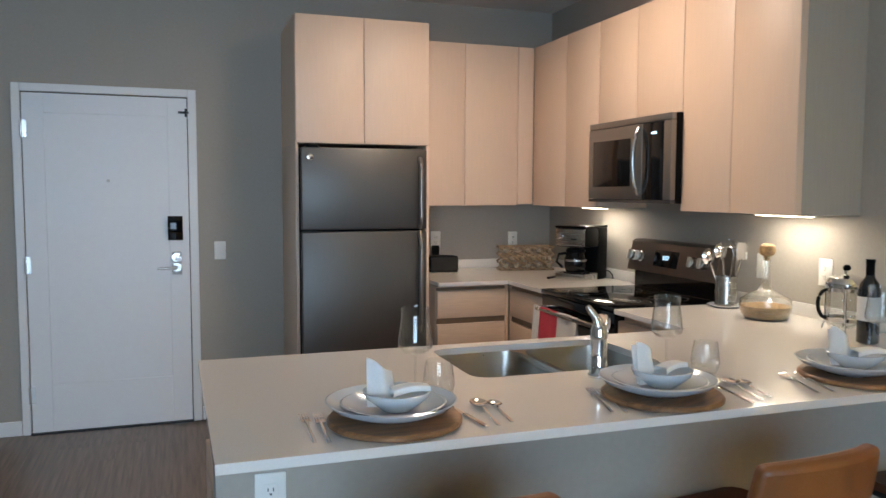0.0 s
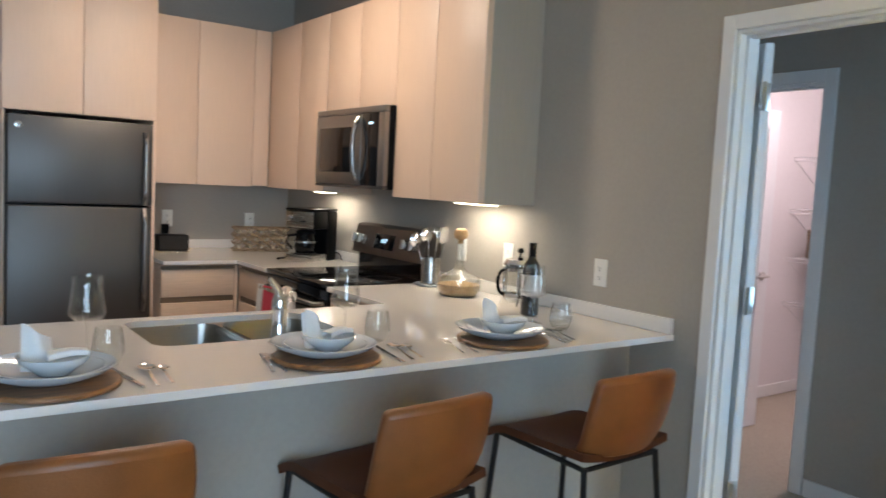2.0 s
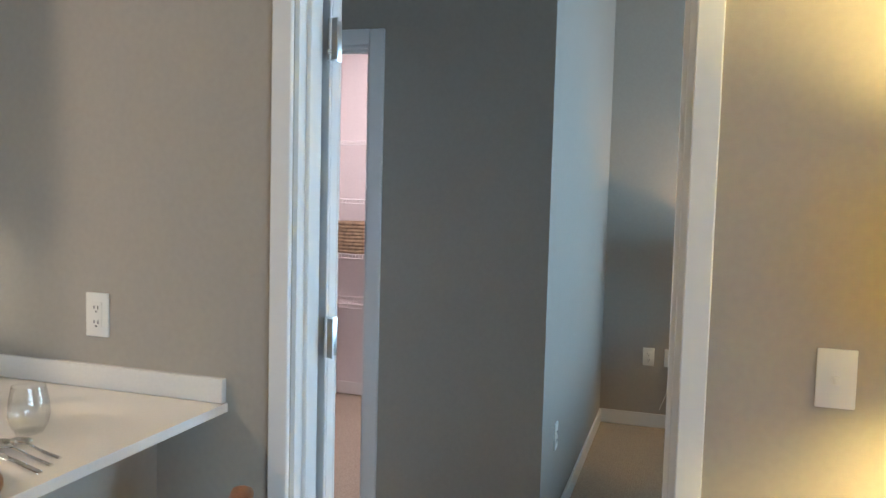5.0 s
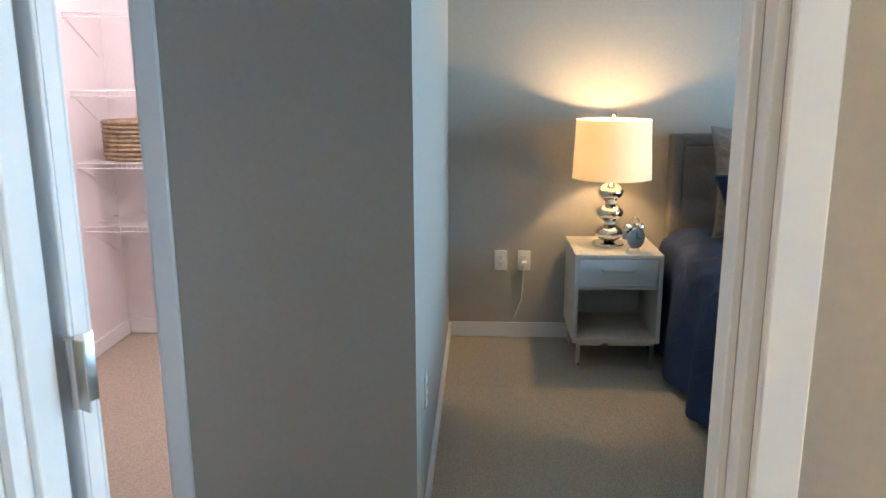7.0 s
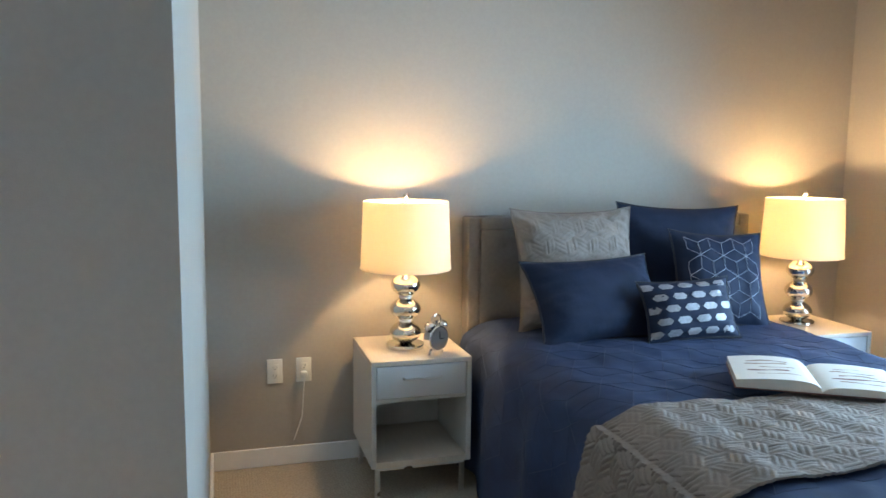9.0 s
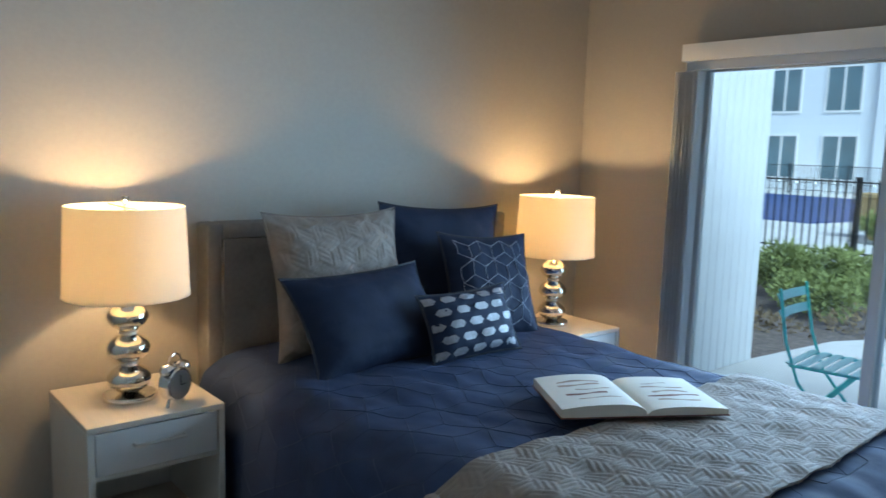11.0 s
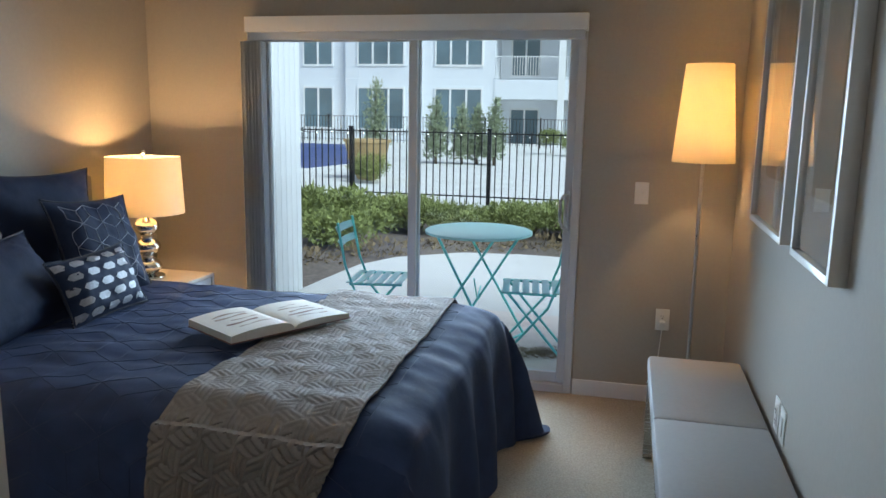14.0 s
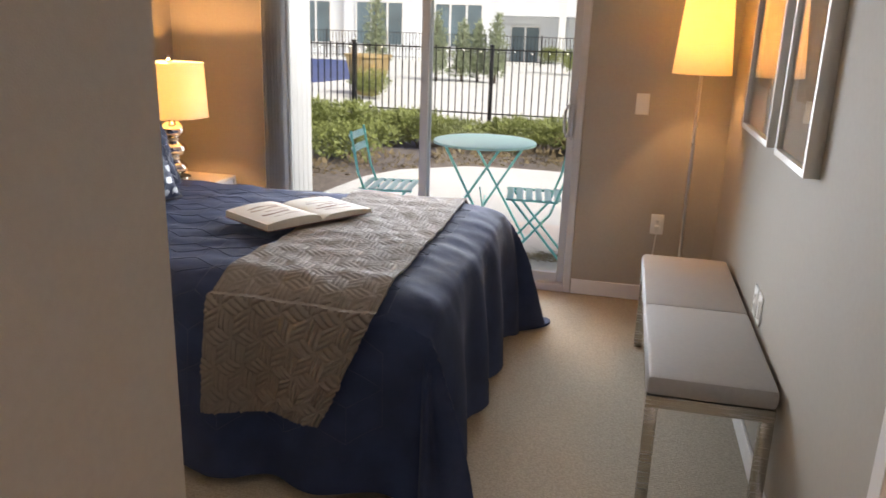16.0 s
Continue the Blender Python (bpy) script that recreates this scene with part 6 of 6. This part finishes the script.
seagrass_basket()
ceiling_lamp_closet = thing("ceiling_light", "round white closet ceiling light, lit", "ceiling light", pose(5.3, 2.7, HC))
part("base", lathe([(0, -0.0005), (0.14, -0.0005), (0.14, -0.025), (0, -0.026)], 32), TRIM, ceiling_lamp_closet)
part("diffuser", lathe([(0.135, -0.027), (0.12, -0.055), (0, -0.07)], 32), glow("closet_diffuser", (1.0, 0.86, 0.90), 4.0), ceiling_lamp_closet)
lamp("closet_lamp", "AREA", look((5.3, 2.7, HC - 0.08), (5.3, 2.701, 0)), 26, (1.0, 0.83, 0.88), 0.25)


# ---------- outdoors ----------
setting("ground", boxes(((-400, -600, -0.30), (500, -1.94, -0.10))), GROUND, "pale paved pool deck and ground", "ground")


def patio():
    outline = [(-3.0, -1.935), (6.9, -1.935), (6.9, -3.0), (6.28, -3.72), (6.24, -4.2), (6.17, -4.85), (5.94, -5.375), (5.31, -5.87), (4.7, -5.96), (4.0, -5.93), (2.5, -6.0), (-3.0, -6.0)]
    return setting("patio", slab(outline, [], -0.15, -0.025), CONCRETE, "pale concrete patio slab with curved edge", "patio")


patio()
# thin raised slab, browner than the patio concrete around it
setting("patio_strip", slab([(2.4, -1.945), (5.05, -1.945), (5.06, -3.30), (4.93, -3.56), (4.68, -3.46), (4.37, -3.43), (3.99, -3.42), (2.4, -3.40)], [], -0.03, -0.0185), STRIP, "pale brown paving strip beside the sliding door", "patio")
setting("mulch_bed", slab([(-6, -6.01), (2.5, -6.01), (4.0, -5.94), (4.7, -5.97), (5.315, -5.88), (5.95, -5.38), (6.18, -4.855), (6.25, -4.2), (6.29, -3.73), (6.91, -3.0), (14, -3.0), (14, -10.0), (-6, -10.0)], [], -0.2, -0.06), MULCH, "dark bark mulch planting bed", "ground")


def screen_wall():
    w = thing("wall_patio_screen", "white vertical-board patio side wall", "wall", pose(0, 0, 0), kind="structure")
    part("core", boxes(((6.29, -3.72, -0.02), (6.42, -1.935, 2.9))), SIDING, w)
    me = mesh_from(boxes(((6.262, -0.045, -0.02), (6.2895, 0.045, 2.9)), bevel=0.003), "board", SIDING)
    for i in range(18):
        b = new("board", me)
        b.parent = w
        b.matrix_basis = pose(0, -1.99 - i * 0.098, 0)


screen_wall()


def bistro_table(x, y):
    t3 = thing("bistro_table", "round pale teal folding metal table", "table", pose(x, y, -0.024, 0, 0, 68))
    part("tabletop", lathe([(0, 0.735), (0.352, 0.735), (0.362, 0.722), (0.366, 0.722), (0.366, 0.738), (0.356, 0.744), (0, 0.744)], 64), TEAL_T, t3)
    for s in (-1, 1):
        for k in (-0.21, 0.21):
            part("leg", tube([(k, -s * 0.26, 0.006), (k * 0.85, s * 0.24, 0.732)], 0.0095, 8), TEAL, t3, "teal tube leg")
    for s in (-1, 1):
        part("stretcher", tube([(-0.21, s * 0.262, 0.012), (0.21, s * 0.262, 0.012)], 0.008, 8), TEAL, t3)
    part("brace", tube([(-0.2, -0.10, 0.30), (0.0, 0.0, 0.26), (0.2, 0.10, 0.45)], 0.005, 6), TEAL, t3)


bistro_table(4.547, -2.77)


def bistro_chair(m):
    c = thing("bistro_chair", "teal folding metal chair with slatted seat", "chair", m, group="bistro chairs")
    # faces -y
    for s in (-1, 1):
        part("back_leg", tube([(s * 0.19, -0.20, 0.005), (s * 0.19, 0.10, 0.36), (s * 0.19, 0.175, 0.56), (s * 0.185, 0.225, 0.83)], 0.0085, 8), TEAL, c)
        part("front_leg", tube([(s * 0.17, 0.22, 0.005), (s * 0.17, -0.15, 0.445)], 0.0085, 8), TEAL, c)
        part("seat_rail", tube([(s * 0.185, -0.19, 0.447), (s * 0.185, 0.15, 0.44)], 0.008, 8), TEAL, c)
    part("stretcher", tube([(-0.19, -0.195, 0.012), (0.19, -0.195, 0.012)], 0.007, 8), TEAL, c)
    part("stretcher", tube([(-0.17, 0.215, 0.012), (0.17, 0.215, 0.012)], 0.007, 8), TEAL, c)
    for i in range(6):
        y = -0.185 + i * 0.062
        part("seat_slat", boxes(((-0.195, y, 0.448), (0.195, y + 0.044, 0.456)), bevel=0.003), TEAL_T, c)
    for k, z in ((0.195, 0.70), (0.212, 0.785)):
        part("back_slat", sheet(lambda u, v: ((u - 0.5) * 0.39, k + 0.022 * v - 0.02 * (1 - (2 * u - 1) ** 2) * -1, z - 0.024 + 0.042 * v), 10, 2, 0.006), TEAL_T, c)
    return c


ch = bistro_chair(pose(5.14, -2.39, -0.024, 0, 0, -84))
copy_thing(ch, pose(4.13, -2.43, -0.024, 0, 0, 97))


def foliage(name, blobs, leaf, n, seed):
    """Many small leaves spread through uneven clumps: (centre, radii, share)."""
    rs = np.random.RandomState(seed)
    vs, fs = [], []
    tot = sum(b[2] for b in blobs)
    for c, r, share in blobs:
        k = int(n * share / tot)
        d = rs.normal(size=(k, 3))
        d /= np.linalg.norm(d, axis=1)[:, None]
        rad = (0.45 + 0.55 * rs.rand(k, 1) ** 0.6) * (1 + 0.28 * rs.randn(k, 1) * 0.5)
        p = np.array(c) + d * rad * np.array(r)
        p[:, 2] = np.maximum(p[:, 2], -0.05)
        a, b2 = rs.normal(size=(k, 3)) * leaf * 0.5, rs.normal(size=(k, 3)) * leaf * 0.28
        tip = d * leaf * 0.9 + rs.normal(size=(k, 3)) * leaf * 0.4 + np.array((0, 0, leaf * 0.4))
        i0 = len(vs)
        for q in range(k):
            vs.extend((tuple(p[q] - b2[q]), tuple(p[q] + tip[q] * 0.5 + a[q] * 0.4), tuple(p[q] + tip[q]), tuple(p[q] + b2[q])))
            fs.append((i0 + 4 * q, i0 + 4 * q + 1, i0 + 4 * q + 2, i0 + 4 * q + 3))
    me = bpy.data.meshes.new(name)
    me.from_pydata(vs, [], fs)
    return me


def hedge():
    rnd = random.Random(7)
    for k in range(13):
        x = 1.6 + k * 0.78 + rnd.uniform(-0.15, 0.15)
        y = -7.5 + rnd.uniform(-0.35, 0.35) + (0.9 if x > 8.0 else 0)
        hgt = rnd.uniform(0.36, 0.46)
        s = thing("shrub", "low green-brown juniper shrub in the mulch bed", "shrub", pose(x, y, -0.06), group="hedge shrubs")
        blobs = [((rnd.uniform(-0.4, 0.4), rnd.uniform(-0.35, 0.35), hgt * rnd.uniform(0.35, 0.75)), (rnd.uniform(0.2, 0.36), rnd.uniform(0.2, 0.32), rnd.uniform(0.12, 0.19)), 1) for _ in range(11)]
        me = foliage("crown", blobs, 0.040, 6500, 100 + k)
        me.materials.append(LEAF)
        o = new("crown", me)
        o.parent = s
        bm = bmesh.new()
        for q in range(5):
            a = q * 1.257 + k
            tube([(0, 0, 0), (0.14 * math.cos(a), 0.14 * math.sin(a), hgt * 0.4), (0.3 * math.cos(a), 0.28 * math.sin(a), hgt * 0.75)], [0.018, 0.011, 0.004], 6, bm)
        part("stem", bm, TWIG, s)


hedge()


def side_shrub(x, y, h, seed, mat, label):
    rnd = random.Random(seed)
    s = thing("shrub", label, "shrub", pose(x, y, -0.06), group="hedge shrubs")
    me = foliage("crown", [((rnd.uniform(-0.3, 0.3), rnd.uniform(-0.3, 0.3), h * rnd.uniform(0.3, 0.8)), (0.26, 0.26, h * 0.3), 1) for _ in range(7)], 0.05, 2600, seed)
    me.materials.append(mat)
    new("crown", me).parent = s
    part("stem", tube([(0, 0, 0), (0.02, 0.01, h * 0.5)], [0.02, 0.006], 6), TWIG, s)


side_shrub(6.75, -5.9, 0.55, 31, LEAF, "low green shrub beside the patio wall")
side_shrub(7.2, -6.6, 0.6, 32, LEAF, "low green shrub beside the patio wall")
side_shrub(3.9, -7.1, 0.35, 33, GRASS, "dry brown ground-cover clump")


def dry_grass():
    me = foliage("ground_cover", [((x, y, 0.0), (0.5, 0.3, 0.10), 1) for x, y in ((4.6, -6.6), (5.4, -6.3), (3.4, -6.7), (6.2, -5.6), (2.4, -6.7), (6.9, -4.9))], 0.05, 1500, 77)
    me.materials.append(GRASS)
    ob = new("ground_cover", me)
    tagged(ob, "sparse dry grass and fallen leaves on mulch", "ground cover", kind="stuff")


dry_grass()


def dry_tuft():
    """A wind-blown wisp of dead grass on the paving."""
    bm = bmesh.new()
    rnd = random.Random(21)
    for _ in range(170):
        x, y, a = rnd.gauss(0, 0.11), rnd.gauss(0, 0.035), rnd.uniform(-0.6, 0.6) + (math.pi if rnd.random() < 0.4 else 0)
        L = rnd.uniform(0.06, 0.15)
        tube([(x, y, 0.004), (x + 0.5 * L * math.cos(a), y + 0.5 * L * math.sin(a), rnd.uniform(0.02, 0.06)), (x + L * math.cos(a), y + L * math.sin(a), rnd.uniform(0.005, 0.05))], [0.0016, 0.0013, 0.0006], 4, bm, cap=False)
    solid("dry_grass_tuft", bm, GRASS, "wisp of dry brown grass on the paving", "dry grass", pose(4.08, -2.40, -0.018, 0, 0, 8))


dry_tuft()


def fence(name, label, y, x0, x1, top, spacing, posts, split=True):
    f = thing(name, label, "fence", pose(0, y, -0.1))
    h = top + 0.1
    rail = mesh_from(boxes(((x0, -0.016, h - 0.05), (x1, 0.016, h - 0.028))), "rail", FENCEB)
    for dz in (0, -h + 0.25):
        r = new("rail", rail)
        r.parent = f
        r.matrix_basis = pose(0, 0, dz)
    bar = mesh_from(boxes(((-0.009, -0.009, 0.08), (0.009, 0.009, h))), "picket", FENCEB, False)
    n = int((x1 - x0) / spacing)
    if split:
        for i in range(n):
            o = new("picket", bar)
            o.parent = f
            o.matrix_basis = pose(x0 + (i + 0.5) * spacing, 0, 0)
    else:
        bm = bmesh.new()
        for i in range(n):
            x = x0 + (i + 0.5) * spacing
            box(bm, (x - 0.012, -0.01, 0.08), (x + 0.012, 0.01, h))
        o = part("pickets", bm, FENCEB, f)
        o["kind"] = "stuff"
    post = mesh_from(boxes(((-0.032, -0.032, 0), (0.032, 0.032, h + 0.02)), ((-0.04, -0.04, h + 0.02), (0.04, 0.04, h + 0.04)), bevel=0.003), "post", FENCEB)
    for x in posts:
        o = new("post", post)
        o.parent = f
        o.matrix_basis = pose(x, 0, 0)
    return f


fence("fence", "black metal picket fence round the pool", -10.3, 0.0, 16.0, 1.20, 0.118, [5.83 + 2.42 * i for i in range(-2, 5)])
fence("fence", "black metal picket fence beyond the pool", -33.5, -8.0, 34.0, 1.25, 0.16, [-8 + 2.6 * i for i in range(17)], split=False)

def string_lights():
    s = thing("string_lights", "string of small clear lights along the fence top", "string lights", pose(0, -10.27, 1.115))
    part("wire", tube([(0.5 + i * 0.5, 0.0, 0.01 * (i % 2)) for i in range(31)], 0.004, 5), FENCEB, s)
    bm = bmesh.new()
    for i in range(54):
        x = 0.6 + i * 0.285
        bmesh.ops.create_icosphere(bm, subdivisions=1, radius=0.010, matrix=Matrix.Translation((x, 0.02, 0.012 + 0.012 * math.sin(i * 2.3))))
    o = part("bulbs", bm, glow("fairy_light", (1.0, 0.97, 0.9), 3.0), s, "tiny lit bulbs")
    o["kind"] = "stuff"


string_lights()

setting("pool_cover", slab([(12.2, -17.5), (40, -17.5), (40, -32), (16.2, -32), (11.8, -20.0)], [], -0.11, -0.085), POOLM, "deep blue pool", "water")


def conifer(x, y, h, r, seed):
    rnd = random.Random(seed)
    c = thing("conifer", "small upright evergreen tree on the pool deck", "tree", pose(x, y, -0.1), group="evergreens")
    part("trunk", tube([(0, 0, 0), (0.02, 0, h * 0.5), (0, 0, h * 0.95)], [0.05, 0.035, 0.008], 8), TWIG, c)
    blobs = []
    for k in range(26):
        u = k / 26
        rr = r * (1 - u) ** 0.5 * rnd.uniform(0.6, 1.0) + 0.05
        a = k * 2.4
        blobs.append(((rr * 0.55 * math.cos(a), rr * 0.55 * math.sin(a), h * (0.16 + 0.82 * u)), (rr * 0.6, rr * 0.6, h * 0.085), 1.2 - u))
    me = foliage("crown", blobs, 0.075, 2300, seed)
    me.materials.append(CONIFER)
    new("crown", me).parent = c


for k, (x, y, h, r) in enumerate(((11.38, -21.0, 2.6, 0.46), (9.42, -21.0, 2.05, 0.42), (8.62, -21.1, 1.8, 0.34), (8.18, -21.3, 1.8, 0.32), (7.58, -21.0, 1.98, 0.38))):
    conifer(x, y, h, r, 300 + k)
for k, (x, y) in enumerate(((5.6, -27.5), (4.2, -28.0), (2.8, -27.5), (6.6, -28.5))):
    side_shrub(x, y, 0.9, 400 + k, LEAF, "clipped green shrub beyond the deck")


def planter():
    p = thing("planter", "tall tan clay planter on the pool deck", "planter", pose(9.57, -14.95, -0.1) @ Matrix.Diagonal((1.75, 1.75, 1.08, 1)))
    part("pot", lathe([(0, 0), (0.13, 0), (0.14, 0.02), (0.25, 0.42), (0.30, 0.80), (0.32, 0.81), (0.32, 0.87), (0.29, 0.87), (0.28, 0.80), (0, 0.79)], 32), TERRA, p)
    part("soil", lathe([(0, 0.825), (0.275, 0.82), (0.275, 0.80), (0, 0.80)], 24), MULCH, p)


planter()
side_shrub(9.25, -14.1, 0.55, 421, LEAF, "low green shrub in front of the clay planter")


def siding_material():
    m = material("lap_siding", (0.82, 0.85, 0.88), 0.6, grain=0.04, scale=3, wear=0.03)
    N, L = m.node_tree.nodes, m.node_tree.links
    co, wv, bu = N.new("ShaderNodeTexCoord"), N.new("ShaderNodeTexWave"), N.new("ShaderNodeBump")
    wv.bands_direction, wv.wave_profile = "Z", "SAW"
    wv.inputs["Scale"].default_value = 0.95
    bu.inputs["Strength"].default_value, bu.inputs["Distance"].default_value = 0.8, 0.05
    L.new(co.outputs["Object"], wv.inputs["Vector"]), L.new(wv.outputs["Color"], bu.inputs["Height"])
    L.new(bu.outputs["Normal"], N["Principled BSDF"].inputs["Normal"])
    return m


def apartment_building():
    b = thing("apartment_building", "white three-storey apartment building with balconies", "building", pose(0.1, -37, -0.5))
    lap = siding_material()
    H, st = 10.4, 3.3
    balc = [(7.1, 10.3), (3.5, 6.75), (25.5, 28.7), (-11.5, -8.3)]
    bm = bmesh.new()
    xs = [-30]
    for a, c in sorted(balc):
        box(bm, (xs[-1], -9, 0), (a, 0, H))
        xs.append(c)
    box(bm, (xs[-1], -9, 0), (60, 0, H))
    for a, c in balc:
        box(bm, (a, -9, 0), (c, -2.0, H))
    part("wall", bm, lap, b, "white lap siding wall")
    for x0, x1 in ((14.3, 18.2), (29.3, 33.0), (-2.0, 2.0)):
        part("bay", boxes(((x0, 0.0, 0), (x1, 0.35, H - 0.6))), lap, b)
    part("roof", boxes(((-30.4, -9.4, H), (60.4, 0.5, H + 0.35))), TRIM, b)

    def window(x0, x1, z0, z1, n, y):
        p = part("window", boxes(((x0, y, z0), (x0 + 0.09, y + 0.06, z1)), ((x1 - 0.09, y, z0), (x1, y + 0.06, z1)), ((x0 + 0.09, y, z0), (x1 - 0.09, y + 0.06, z0 + 0.1)), ((x0 + 0.09, y, z1 - 0.1), (x1 - 0.09, y + 0.06, z1)),
                                 *[((x0 + (x1 - x0) * k / n - 0.05, y, z0 + 0.1), (x0 + (x1 - x0) * k / n + 0.05, y + 0.06, z1 - 0.1)) for k in range(1, n)]), TRIM, b, "white window frame")
        part("pane", boxes(((x0 + 0.05, y + 0.004, z0 + 0.05), (x1 - 0.05, y + 0.03, z1 - 0.05))), WINGLASS, p, "dark reflecting glass")

    for f in range(3):
        z = 0.98 + f * st
        for x0, x1, n, y in ((19.0, 20.75, 2, 0), (14.95, 17.55, 3, 0.35), (10.9, 13.45, 3, 0), (21.9, 23.6, 2, 0), (29.9, 32.4, 3, 0.35), (34.5, 37.0, 3, 0), (-1.2, 1.3, 3, 0.35), (-6.2, -3.7, 3, 0)):
            window(x0, x1, z, z + 2.25, n, y)
        for a, c in balc:
            window(a + 1.1, c - 0.5, 0.15 + f * st + 0.4 * (f > 0), 2.25 + f * st + 0.4 * (f > 0), 2, -2.0)
            if f:
                part("balcony_floor", boxes(((a, -2.0, f * st - 0.62), (c, 0.05, f * st + 0.36))), lap, b)
                bm = boxes(((a, 0.0, f * st + 1.45), (c, 0.04, f * st + 1.50)), ((a, 0.0, f * st + 0.44), (c, 0.04, f * st + 0.48)))
                for k in range(24):
                    x = a + (c - a) * (k + 0.5) / 24
                    box(bm, (x - 0.015, 0.01, f * st + 0.48), (x + 0.015, 0.03, f * st + 1.45))
                part("balcony_rail", bm, TRIM, b, "white balcony railing")
            part("post", boxes(((a - 0.35, -0.4, f * st), (a, 0.06, (f + 1) * st))), TRIM, b)


apartment_building()

# ---------- floor planks ----------
PW, PL = 0.152, 1.22
plank_me = mesh_from(boxes(((0.0002, 0.0002, -0.008), (PW - 0.0002, PL - 0.0002, 0.0)), bevel=0.0006), "plank", PLANK, False)
rnd = random.Random(11)
count = 0
for i in range(-12, 4):
    x = i * PW
    y = 1.9 - rnd.random() * PL
    while y < YN and count < 300:
        if x + PW < 0.41 or y + PL < 2.45:
            o = new("plank", plank_me)
            o.parent = floor_living
            o.matrix_basis = pose(x, y, 0) if y + PL <= YN else pose(x, y, 0) @ Matrix.Diagonal((1, (YN - y) / PL, 1, 1))
            count += 1
        y += PL
